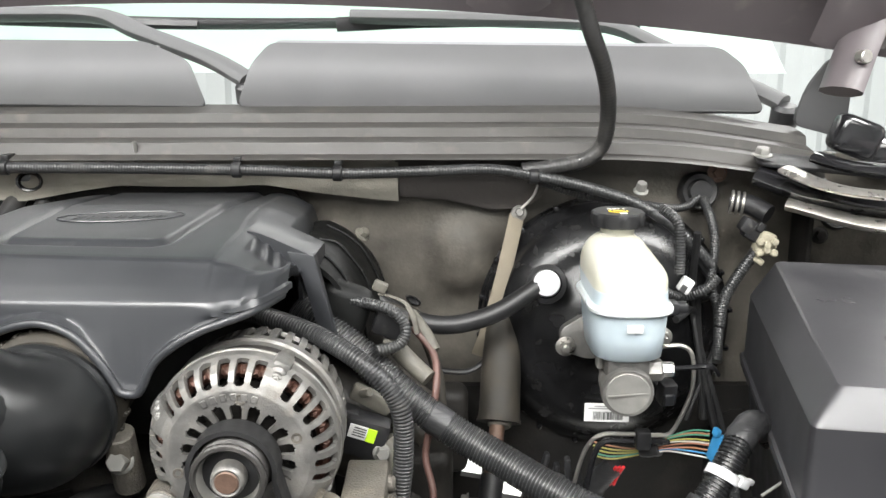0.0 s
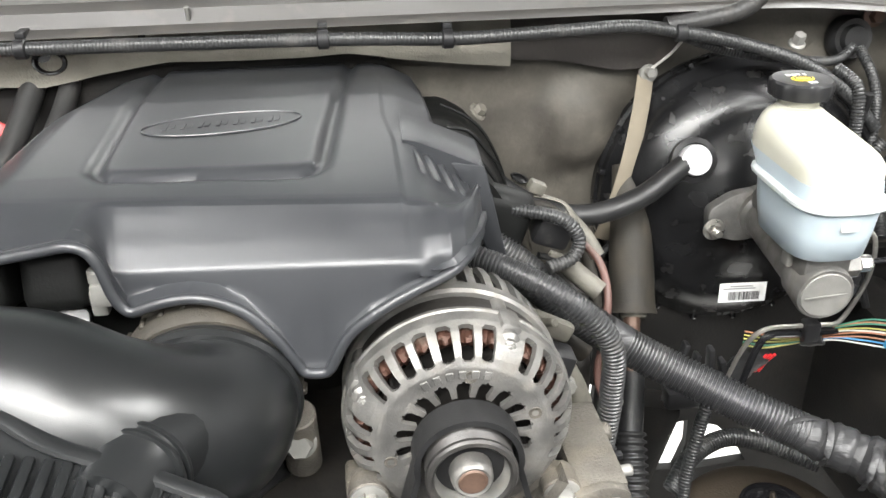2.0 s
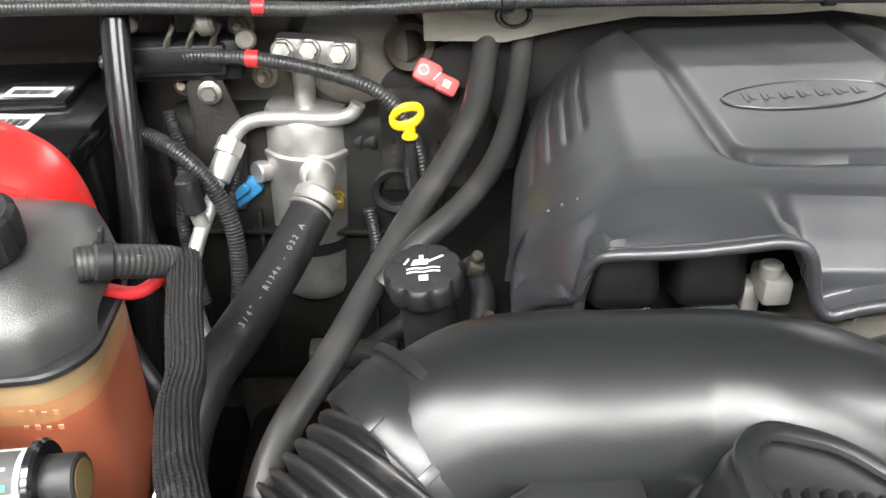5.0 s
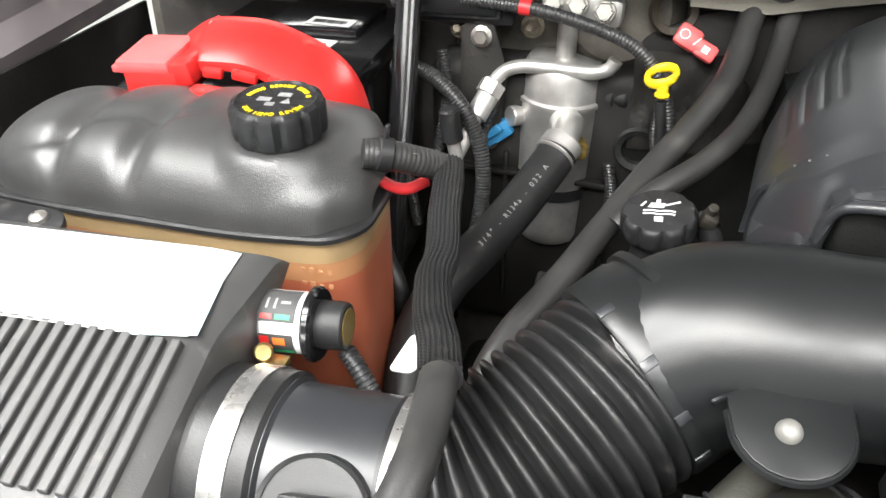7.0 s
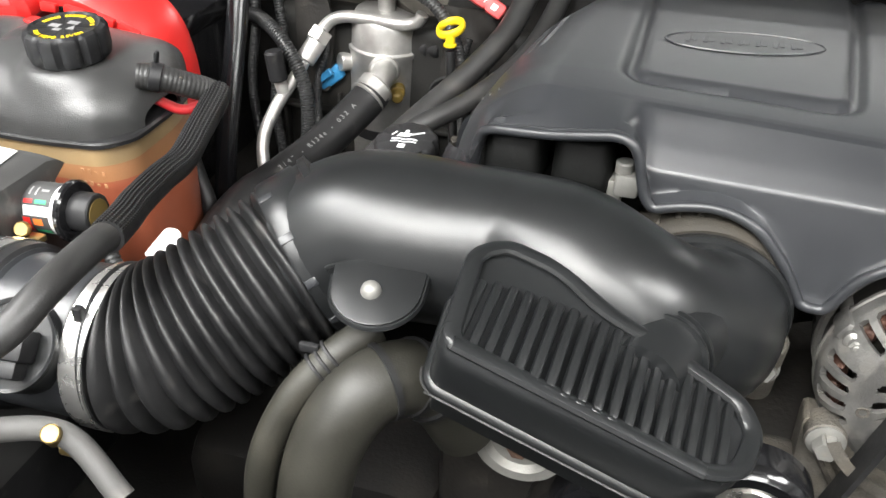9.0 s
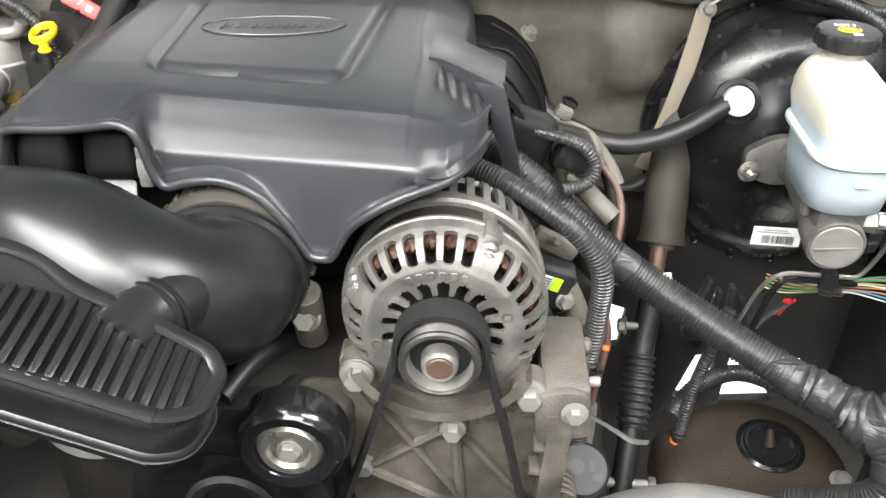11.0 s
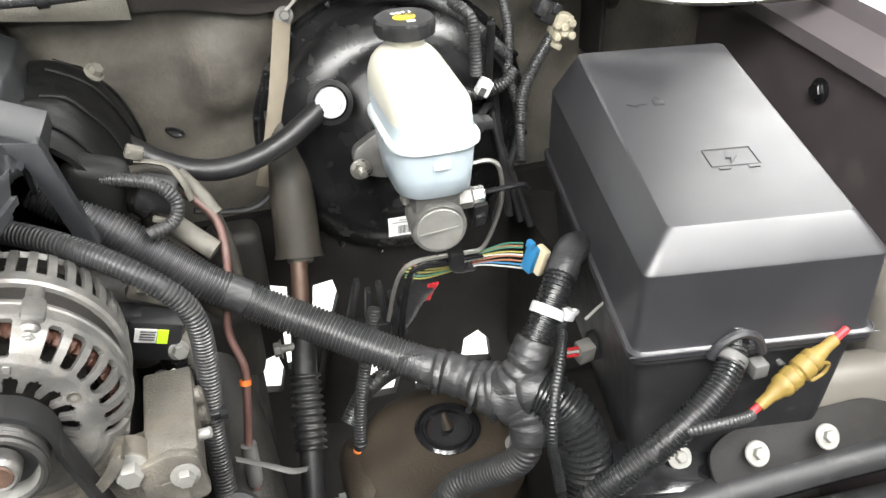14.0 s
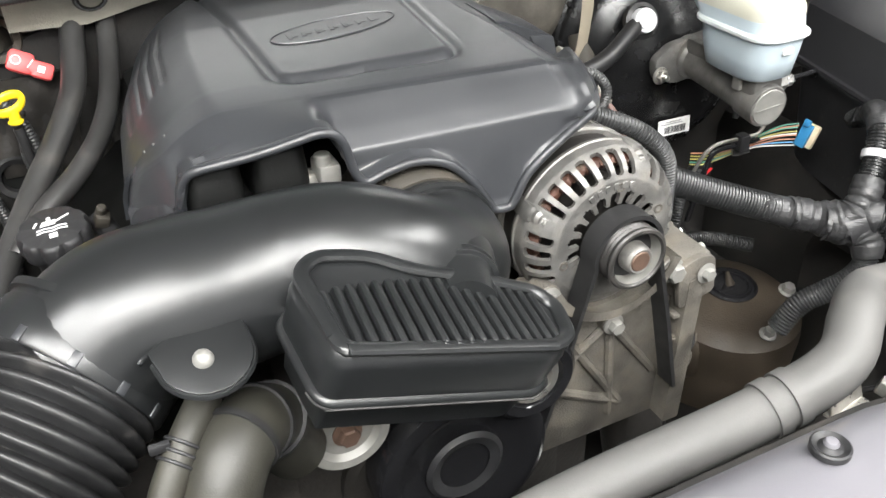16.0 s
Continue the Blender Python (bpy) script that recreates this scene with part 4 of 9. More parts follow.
    # recess round the badge panel
    if v > 0.30:
        left, right, fr = -0.3655, -0.224 + 0.095 * (y - 0.712), 0.698 - 0.08 * (x + 0.30)
        dx = max(left - x, x - right)
        dy = fr - y
        r = 0.016
        if dx > -r and dy > -r:
            d = math.hypot(dx + r, dy + r) - r
        else:
            d = max(dx, dy)
        z -= 0.0046 * math.exp(-((d - 0.001) / 0.0046) ** 2)
        if d < 0:
            z += 0.0012 * smooth01(-d / 0.006)
    # scallops by the fin and flutes on the flank
    if x0 < -0.435 and 0.42 < v < 0.80:
        z -= 0.0032 * max(0.0, math.sin((x0 + 0.476) / 0.0105 * 2 * math.pi)) * smooth01((v - 0.44 - (x0 + 0.48) * 1.2) / 0.02) * smooth01((0.80 - v) / 0.1)
    return Vector((x, y, z))


def engine_cover():
    t = thing("engine_cover", (-0.30, 0.80, 1.19), "dark grey moulded plastic engine cover with a badge panel", "engine cover")
    xs = set(np.linspace(XL, XL + 0.05, 34).tolist() + np.linspace(XL + 0.05, XR - 0.045, 150).tolist() + np.linspace(XR - 0.045, XR, 46).tolist() + [a for a, _ in BOTTOM_Z])
    xs = sorted(xs)
    xs = [x for i, x in enumerate(xs) if i == 0 or x - xs[i - 1] > 0.0004]
    vs = sorted(set([0, 0.006, 0.012, 0.024, 0.032, 0.038, 0.06, 0.088, 0.094, 0.107, 0.112, 0.235, 0.239, 0.243, 0.251, 0.256, 0.272] + np.linspace(0.10, 0.40, 46).tolist() + np.linspace(0.41, 0.92, 44).tolist() + [0.94, 0.955, 0.97, 0.98, 0.99, 1.0]))
    body = part("shell", sheet(len(xs), len(vs), lambda i, j: cover_point(xs[i], vs[j]), 0.0035), COVER, t, sharp=45)
    # rolled lip along the whole lower edge
    xs = [-0.462, -0.4585, -0.456, -0.452, -0.444, -0.42, -0.40, -0.38, -0.364, -0.354, -0.348, -0.344, -0.3405, -0.335, -0.325, -0.315, -0.300, -0.285, -0.270, -0.254, -0.2435, -0.2395, -0.2285, -0.224, -0.214, -0.20, -0.18, -0.16, -0.150, -0.140, -0.133, -0.127]
    pts = [Vector((x, lerp_table(BOTTOM_Y, x) - 0.0012, lerp_table(BOTTOM_Z, x) + 0.0005)) for x in xs]
    part("edge_lip", sweep(pts, 0.0036, 10, 0.003, flat=(0.95, 0.95), up=(0, -1, 0.2)), COVER, body)
    # blade at the corner: a shelf that runs out of the top, and a leg that hangs from it
    m = frame_of(Vector((-0.112, 0.737, 1.262)), (1, 0, 0), (0, 0.02, 1))
    loops = []
    for x in (-0.1690, -0.158, -0.147, -0.136, -0.124, -0.1125):
        u = x + 0.164
        z = 1.2862 - 0.24 * (u + math.sqrt(u * u + 0.010 ** 2))
        loops.append([Vector((x, 0.7385, z - 0.0006)), Vector((x, 0.7400, z)), Vector((x + 0.002, 0.795, z - 0.0005)), Vector((x + 0.002, 0.797, z - 0.012)), Vector((x, 0.7405, z - 0.020)), Vector((x, 0.7385, z - 0.018))])
    bm = loft(loops)
    fin = part("blade", bm, COVER, body)
    part("blade_leg", prism(rounded([(-0.024, 0.004), (0.0, 0.0), (0.0200, -0.0870), (0.0040, -0.0750), (-0.0115, -0.018), (-0.018, -0.007)], 0.002, 2), m @ pose(0, 0, -0.013), 0.013, 0.0012), COVER, fin)
    part("flank_ridge", sweep([(-0.4735, 0.716, 1.237), (-0.4845, 0.707, 1.200)], 0.0022, 6, 0.006), COVER, body)
    # badge: oval ring with plain shapes, slanted
    m = frame_of((-0.2935, 0.7855, 1.2874), (1, 0.10, 0.0), (-0.10, 1, 0.003))
    ring = []
    for k in range(48):
        a = 2 * math.pi * k / 48
        ring.append(m @ Vector((0.0555 * math.cos(a) + 0.006 * math.sin(a), 0.0215 * math.sin(a), 0)))
    part("badge_oval", sweep(ring + ring[:1], 0.0008, 6, 0.003), COVER, body, "raised oval outline of the badge")
    for k in range(7):
        part("badge_shape", xf(join(*[box((-0.0365 + 0.0122 * k + dx, dy + 0.0009 * (k == 0), 0.0), sz, 0.0002, 1, (0, 0, -9)) for dx, dy, sz in ((-0.0028, 0, (0.0030, 0.0105 + 0.004 * (k == 0), 0.0006)), (0.0016, 0.0008 * (k % 2), (0.0042, 0.0075, 0.0004)))]), m), COVER, body)
    for x0, v in ((-0.468, 0.335), (-0.461, 0.322), (-0.453, 0.31)):
        part("scuff", drum(cover_point(x0, v) + Vector((0, 0, -0.0004)), (-0.5, -0.3, 0.8), 0.0010, 0.0011, 0.0003, 10), GREYRUB, body, "small pale scuff")


engine_cover()


def intake():
    d = thing("intake_duct", (-0.40, 0.58, 1.12), "satin black plastic intake duct curving to the throttle", "intake duct")
    cl = [(-0.540, 0.5745, 1.1865, 0.0535), (-0.511, 0.5800, 1.2035, 0.0535), (-0.479, 0.579, 1.209, 0.0525), (-0.446, 0.5784, 1.210, 0.0509), (-0.409, 0.5745, 1.214, 0.0494), (-0.376, 0.5623, 1.218, 0.0483),
          (-0.339, 0.553, 1.206, 0.0475), (-0.311, 0.567, 1.187, 0.0485), (-0.298, 0.588, 1.177, 0.0505), (-0.297, 0.612, 1.176, 0.052)]
    body = part("duct_body", sweep(cl, seg=40, step=0.005), SATIN, d, sharp=60)
    part("end_bead", lathe([(0.046, 0.0), (0.0535, 0.001), (0.055, 0.005), (0.0535, 0.009), (0.046, 0.010)], (-0.297, 0.601, 1.176), (0, 1, 0.08), 48), SATIN, body)
    ax = Vector((0.72, 0.55, 0.42)).normalized()
    o = Vector((-0.5355, 0.5810, 1.1880))
    part("collar", lathe([(0.050, -0.020), (0.0575, -0.020), (0.0585, -0.018), (0.0585, 0.006), (0.0570, 0.008), (0.0570, 0.011), (0.0595, 0.012), (0.0595, 0.017), (0.053, 0.019)], o, ax, 56), SATIN, body)
    side = ax.cross(Vector((0, 0, 1))).normalized()
    up = side.cross(ax)
    for a in (-8, 22, 52, 86, 150):
        dirv = side * math.cos(radians(a)) + up * math.sin(radians(a))
        m = frame_of(o - ax * 0.012 + dirv * 0.0585, ax, dirv.cross(ax))
        part("snap_tab", xf(box((-0.003, 0, -0.0002), (0.009, 0.0055, 0.0016), 0.0005), m), COVER, body)
    # mounting tab with its screw
    m = frame_of((-0.478, 0.511, 1.212), (0.95, 0.10, 0.0), (0, 0.95, 0.32))
    tab = [(-0.0250, 0.0160), (0.0275, 0.0380), (0.0290, 0.0170)] + [(0.0025 + 0.0262 * math.cos(radians(q)), 0.0035 + 0.0258 * math.sin(radians(q))) for q in range(0, -181, -15)] + [(-0.0245, 0.0100)]
    tb = part("mounting_tab", join(prism(tab, m, 0.003, 0.0006), sweep([m @ Vector((u, v, -0.0005)) for u, v in tab[2:]], 0.0022, 6, 0.004), sweep([m @ Vector((-0.0300, 0.0145, -0.002)), m @ Vector((-0.0250, 0.0165, 0.001)), m @ Vector((0.0275, 0.0385, 0.001)), m @ Vector((0.040, 0.0255, -0.010))], 0.0013, 6, 0.002)), SATIN, body)
    part("screw", join(lathe([(0, 0.0062), (0.0030, 0.0056), (0.0050, 0.0036), (0.0060, 0.0012), (0.0060, 0.0)], m @ Vector((0, 0, 0.003)), m.to_3x3() @ Vector((0, 0, 1)), 20)), WASHER, tb)
    part("gusset", loft([[m @ Vector(q) for q in ((0.0275, 0.0380, 0.002), (0.0290, 0.0170, 0.002), (0.041, 0.0175, -0.012), (0.043, 0.0260, -0.011))], [m @ Vector(q) for q in ((0.0255, 0.0370, -0.002), (0.0265, 0.0160, -0.002), (0.039, 0.0165, -0.016), (0.041, 0.0250, -0.015))]]), SATIN, tb)
    # neck to the front resonator
    part("neck", sweep([(-0.308, 0.570, 1.192, 0.0350), (-0.309, 0.554, 1.1985, 0.0335), (-0.311, 0.541, 1.203, 0.0300), (-0.3135, 0.530, 1.2055, 0.0262), (-0.316, 0.522, 1.206, 0.0240), (-0.320, 0.512, 1.206, 0.0225), (-0.326, 0.492, 1.206, 0.021)], seg=28, step=0.003), SATIN, body)
    part("neck_ring", join(*[lathe([(0.017, 0), (0.0268 - 0.001 * k, 0), (0.0272 - 0.001 * k, 0.0015), (0.0268 - 0.001 * k, 0.003), (0.017, 0.003)], (-0.3165 - 0.0012 * k, 0.521 - 0.0052 * k, 1.2045 + 0.0005 * k), (-0.2, -0.95, 0.15), 32) for k in range(2)]), SATIN, body)

    # resonator with a ribbed lid
    r = thing("intake_resonator", (-0.35, 0.48, 1.15), "satin black ribbed plastic resonator box on the intake", "resonator")
    M = frame_of((-0.350, 0.482, 1.220), (0.946, 0.0, -0.324), (0.02, 0.98, 0.19))
    outline = rounded([(-0.073, -0.035), (0.066, -0.039), (0.086, -0.026), (0.092, 0.004), (0.080, 0.020), (0.030, 0.028), (-0.003, 0.032), (-0.028, 0.046), (-0.064, 0.048), (-0.080, 0.032)], 0.014, 5)

    def ring_at(off, h):
        out = []
        n = len(outline)
        for i in range(n):
            a, b = Vector(outline[i - 1]), Vector(outline[(i + 1) % n])
            tdir = (b - a).normalized()
            nrm = Vector((tdir.y, -tdir.x))
            p = Vector(outline[i]) + nrm * off
            crown = 0.007 * (1 - (p.x / 0.09) ** 2)
            out.append(M @ Vector((p.x, p.y, h + crown)))
        return out
    body = part("housing", loft([ring_at(-0.012, -0.070), ring_at(-0.008, -0.050), ring_at(-0.004, -0.043), ring_at(-0.001, -0.042), ring_at(0.0, -0.040), ring_at(-0.001, -0.037), ring_at(-0.003, -0.036), ring_at(-0.0005, -0.012), ring_at(-0.002, -0.005), ring_at(-0.007, -0.001), ring_at(-0.011, -0.0025)]), SATIN, r, sharp=60)
    rim = ring_at(-0.0045, 0.0002)
    part("lid_rim", sweep(rim + rim[:1], 0.0036, 10, 0.003, flat=(1.4, 0.9)), SATIN, body)
    seam = ring_at(0.0006, -0.040)
    part("seam", sweep(seam[:26], 0.0007, 6, 0.004), TAILRUB, body, "pale worn mould seam")
    n = 18
    for k in range(n):
        u = -0.066 + 0.138 * k / (n - 1)
        v0, v1 = -0.031 - 0.001 * smooth01(u / 0.06), lerp_table([(-0.075, 0.012), (-0.056, 0.018), (-0.03, 0.021), (0.0, 0.022), (0.02, 0.022), (0.048, 0.018), (0.07, 0.013)], u)
        crown = 0.007 * (1 - (u / 0.09) ** 2)
        part("rib", xf(box((u + 0.004 * (v0 + v1), 0.5 * (v0 + v1), crown - 0.0022), (0.0052, v1 - v0, 0.0060), 0.0018, 2), M), SATIN, body)
        part("rib_foot", xf(box((u + 0.004 * v0 - 0.0001, v0 - 0.001, crown - 0.0008), (0.0056, 0.0035, 0.0036), 0.001, 1), M), SATIN, body)
    # bellows
    b = thing("intake_bellows", (-0.60, 0.53, 1.08), "black corrugated rubber intake bellows between duct and sensor", "bellows")
    pts = [(-0.545, 0.5735, 1.1825, 0.0560), (-0.567, 0.5500, 1.1700, 0.0565), (-0.592, 0.527, 1.155, 0.0565), (-0.614, 0.511, 1.144, 0.0560), (-0.632, 0.5045, 1.139, 0.0555), (-0.646, 0.503, 1.138, 0.0550)]
    part("bellows_tube", sweep(pts, seg=48, ripple=(0.0090, 0.15, 1)), RUBBER, b, sharp=80)
    part("cuff", sweep([(-0.638, 0.503, 1.138), (-0.656, 0.503, 1.137)], 0.0530, 40, 0.005), RUBBER, b)


intake()


def alternator():
    cx, cz = -0.149, 1.150
    t = thing("alternator", (cx, 0.63, 1.07), "cast aluminium alternator with slotted housing and pulley", "alternator")

    def shell(r0, r1, nr, fy, slots, seg=540, thick=0.004):
        """A turned shell with slots left open."""
        bm = bmesh.new()
        g = []
        for i in range(nr + 1):
            r = r0 + (r1 - r0) * i / nr
            g.append([bm.verts.new((cx + fy(i / nr)[0] * math.cos(2 * math.pi * k / seg), fy(i / nr)[1], cz + fy(i / nr)[0] * math.sin(2 * math.pi * k / seg))) for k in range(seg)])
        for i in range(nr):
            for k in range(seg):
                ang = 360 * (k + 0.5) / seg
                if not slots((i + 0.5) / nr, ang):
                    bm.faces.new((g[i][k], g[i][(k + 1) % seg], g[i + 1][(k + 1) % seg], g[i + 1][k]))
        for v in [v for v in bm.verts if not v.link_faces]:
            bm.verts.remove(v)
        bmesh.ops.recalc_face_normals(bm, faces=bm.faces)
        bmesh.ops.solidify(bm, geom=list(bm.faces), thickness=thick)
        return bm

    prof = [(0.030, 0.586), (0.040, 0.5845), (0.052, 0.584), (0.0585, 0.5865), (0.064, 0.591), (0.0685, 0.598), (0.0712, 0.606), (0.0715, 0.620)]

    def front(a):
        q = a * (len(prof) - 1)
        i = min(len(prof) - 2, int(q))
        f = q - i
        return (prof[i][0] * (1 - f) + prof[i + 1][0] * f, prof[i][1] * (1 - f) + prof[i + 1][1] * f)

    def near(ang, c, w):
        return abs((ang - c + 180) % 360 - 180) < w

    ears = (64, 154, 215, 325)

    def slots(a, ang):
        def slot(lo, hi, pitch, width):
            """A radial slot with rounded ends."""
            if not lo < a < hi:
                return False
            e = min(1.0, min(a - lo, hi - a) / 0.045)
            return abs(ang % pitch - pitch / 2) < width / 2 * math.sqrt(max(0.0, 1 - (1 - e) ** 2))
        if -26 < (ang + 40) % 360 - 40 < 205 and slot(-0.05, 0.165, 20.0, 13.0):
            return True
        if not any(near(ang, e, 7.5) for e in ears) and (ang < 215 or ang > 335):
            return slot(0.36, 0.80, 11.6, 7.4)
        return False
    h = part("front_housing", shell(0, 1, 64, front, slots), ALU, t, sharp=50)
    for e in ears:
        p = Vector((cx + 0.0640 * math.cos(radians(e)), 0.5945, cz + 0.0640 * math.sin(radians(e))))
        part("ear", join(drum(p + Vector((0, 0.028, 0)), (0, -1, 0), 0.0072, 0.0270, 0.0025, 22), box(p + Vector((0.004 * math.cos(radians(e)), 0.018, 0.004 * math.sin(radians(e)))), (0.012, 0.022, 0.015), 0.004, 2, (0, -e, 0))), ALU, h)
        part("through_bolt", join(drum(p + Vector((0, 0.0, 0)), (0, -1, 0), 0.0042, 0.0024, 0.0008, 6), drum(p + Vector((0, -0.002, 0)), (0, -1, 0), 0.0020, 0.0014, 0.0004, 10)), WASHER, h)
    rnd = random.Random(9)
    for k in range(6):
        a = radians(118 - 9 * k)
        part("cast_mark", box((cx + 0.0475 * math.cos(a), 0.5838, cz + 0.0475 * math.sin(a)), (0.0045, 0.0012, 0.0055), 0.0004, 1, (0, -math.degrees(a) + 90, 0)), ALU, h)
    for a, r in ((85, 0.0455), (195, 0.046), (20, 0.0455)):
        part("dimple", lathe([(0.0022, 0.0), (0.0040, -0.0004), (0.0044, 0.0012)], (cx + r * math.cos(radians(a)), 0.584, cz + r * math.sin(radians(a))), (0, 1, 0), 16), DIRTALU, h)
    fan = part("fan", drum((cx, 0.615, cz), (0, -1, 0), 0.05, 0.004), BLOCK, t)
    for a in range(0, 360, 24):
        part("blade", box((cx + 0.044 * math.cos(radians(a)), 0.603, cz + 0.044 * math.sin(radians(a))), (0.020, 0.012, 0.002), 0, 1, (0, -a + 20, 0)), BLOCK, fan)

    def coil(i, j):
        a, b = 2 * math.pi * i / 220, 2 * math.pi * j / 12
        r = 0.0595 + 0.0055 * math.cos(b) + 0.0007 * math.sin(i * 1.7 + j)
        return Vector((cx + r * math.cos(a), 0.609 + 0.010 * math.sin(b) + 0.0008 * math.sin(i * 2.3), cz + r * math.sin(a)))
    part("copper_winding", sheet(221, 13, coil), COPPER, t)
    part("stator", drum((cx, 0.618, cz), (0, 1, 0), 0.0665, 0.026, 0.001, 64), BLOCK, t, "dark laminated stator band")
    part("rear_rim", join(drum((cx, 0.640, cz), (0, 1, 0), 0.0715, 0.010, 0.002, 64), drum((cx, 0.614, cz), (0, 1, 0), 0.0725, 0.006, 0.002, 64, inner=0.06)), ALU, t)
    rp = [(0.0700, 0.648), (0.0695, 0.668), (0.066, 0.684), (0.058, 0.694), (0.02, 0.697)]

    def rear(a):
        q = a * (len(rp) - 1)
        i = min(len(rp) - 2, int(q))
        f = q - i
        return (rp[i][0] * (1 - f) + rp[i + 1][0] * f, rp[i][1] * (1 - f) + rp[i + 1][1] * f)
    part("rear_housing", shell(0, 1, 16, rear, lambda a, g: 0.08 < a < 0.60 and (g % 10) < 5.4), ALU, t, sharp=50)
    part("rotor_core", drum((cx, 0.62, cz), (0, 1, 0), 0.052, 0.07, 0.002, 40), BLOCK, t)
    for e in (64, 154):
        p = Vector((cx + 0.0635 * math.cos(radians(e)), 0.604, cz + 0.0635 * math.sin(radians(e))))
        part("bridge", drum(p, (0, 1, 0), 0.0062, 0.042, 0.002, 18), ALU, t)
    # pulley
    p = part("pulley", lathe([(0.0, 0.0125), (0.0205, 0.0125), (0.0222, 0.0012), (0.0234, -0.0002), (0.0256, 0.0002), (0.0268, 0.0016), (0.0268, 0.0036)] + [(0.0261 - 0.0014 * (k % 2), 0.0045 + 0.0017 * k) for k in range(12)] + [(0.0270, 0.0255), (0.0270, 0.028), (0.010, 0.028)], (cx, 0.550, cz), (0, 1, 0), 64), PULLEYM, t, "dark grey grooved pulley")
    part("cup_wall", lathe([(0.0218, 0.0014), (0.0202, 0.0118)], (cx, 0.550, cz), (0, 1, 0), 56), WASHER, p, "dull bright inner wall of the pulley")
    part("cup_floor", lathe([(0.0203, 0.0118), (0.0125, 0.0110), (0.0, 0.0110)], (cx, 0.550, cz), (0, 1, 0), 48), BELT, p)
    part("hub_nut", lathe([(0.0085, 0.0), (0.0100, -0.0006), (0.0116, 0.001), (0.0122, 0.004), (0.0126, 0.011), (0.008, 0.011)], (cx, 0.548, cz), (0, 1, 0), 32), ALU, p)
    part("shaft_end", drum((cx, 0.558, cz), (0, -1, 0), 0.0086, 0.0110, 0.001, 24), SHAFT, p, "rust-coloured shaft end")
    # connector behind
    c = part("plug", join(box((-0.0700, 0.713, 1.106), (0.040, 0.024, 0.036), 0.004, 2, (0, 18, 0)), box((-0.086, 0.716, 1.120), (0.020, 0.020, 0.024), 0.004, 2, (0, 18, 0)), sweep([(-0.060, 0.716, 1.090), (-0.045, 0.712, 1.064), (-0.04, 0.71, 1.04)], 0.0105, 14, ripple=(0.0042, 0.12))), MATTE, t)
    part("tag", box((-0.0745, 0.7003, 1.1145), (0.016, 0.001, 0.0125), 0.0003, 1, (0, 18, 0)), LABEL, c, "white tag with a lime mark")
    part("tag_print", join(*[box((-0.0745 + 0.0009 * k, 0.6996, 1.1145 + 0.0022 * (k - 1.5)), (0.011, 0.0006, 0.0009), 0, 1, (0, 18, 0)) for k in range(4)]), INK, c)
    part("tag_mark", box((-0.0630, 0.7003, 1.1105), (0.0080, 0.0012, 0.0125), 0.0003, 1, (0, 18, 0)), LIME, c, "lime green mark")
    part("plug_bolt", hexnut((-0.0545, 0.702, 1.094), (0.3, -1, 0.2), 0.0062, 0.007, 0.008), WASHER, t)
    part("stud", join(drum((-0.074, 0.704, 1.064), (0.5, -0.55, 0.75), 0.0028, 0.030, 0.0006, 10), hexnut((-0.071, 0.701, 1.068), (0.5, -0.55, 0.75), 0.0066, 0.006, 0.009)), STEEL, t)
    part("rear_bracket", join(box((-0.064, 0.726, 1.134), (0.040, 0.012, 0.016), 0.004, 2, (0, 28, 0)), drum((-0.072, 0.716, 1.143), (0.6, -0.7, 0.4), 0.0036, 0.014, 0.001, 10)), PALEBIT, t, "dusty tan bracket")
    part("tan_tube", sweep([(-0.054, 0.715, 1.100), (-0.046, 0.713, 1.084), (-0.040, 0.711, 1.068)], 0.0105, 14, 0.005), PALEBIT, t, "dusty tan sleeve")
    part("red_cap", box((-0.146, 0.716, 1.214), (0.010, 0.006, 0.006), 0.0015), RED, t, "red terminal cap")

    # mounting bracket below
    b = thing("alternator_bracket", (-0.135, 0.64, 0.93), "dirty cast aluminium bracket under the alternator", "bracket")
    plate = rounded([(-0.222, 1.120), (-0.200, 1.118), (-0.180, 1.090), (-0.149, 1.079), (-0.115, 1.088), (-0.095, 1.100), (-0.055, 1.108), (-0.053, 1.050), (-0.072, 0.93), (-0.215, 0.93)], 0.006)
    part("face_plate", prism(plate, frame_of((0, 0.612, 0), (1, 0, 0), (0, 0, 1)), 0.020, 0.002), DIRTALU, b)
    part("arm", box((-0.062, 0.622, 1.088), (0.034, 0.085, 0.040), 0.003), DIRTALU, b)
    part("web", prism(rounded([(-0.072, 1.09), (-0.055, 1.09), (-0.062, 0.93), (-0.080, 0.93)], 0.003), frame_of((0, 0.602, 0), (1, 0, 0), (0, 0, 1)), 0.03, 0.002), DIRTALU, b)
    for a, c in (((-0.21, 1.10), (-0.12, 0.96)), ((-0.14, 1.06), (-0.205, 1.01)), ((-0.14, 1.06), (-0.085, 0.985)), ((-0.205, 1.01), (-0.12, 0.96)), ((-0.14, 1.07), (-0.13, 0.95))):
        part("rib", sweep([(a[0], 0.590, a[1]), (c[0], 0.592, c[1])], 0.0045, 8, 0.02), DIRTALU, b)
    part("saddle", lathe([(0.060, 0.0), (0.068, 0.0), (0.068, 0.02), (0.060, 0.02)], (cx, 0.590, cz), (0, -1, 0), 40, start=205, sweep_deg=130), DIRTALU, b)
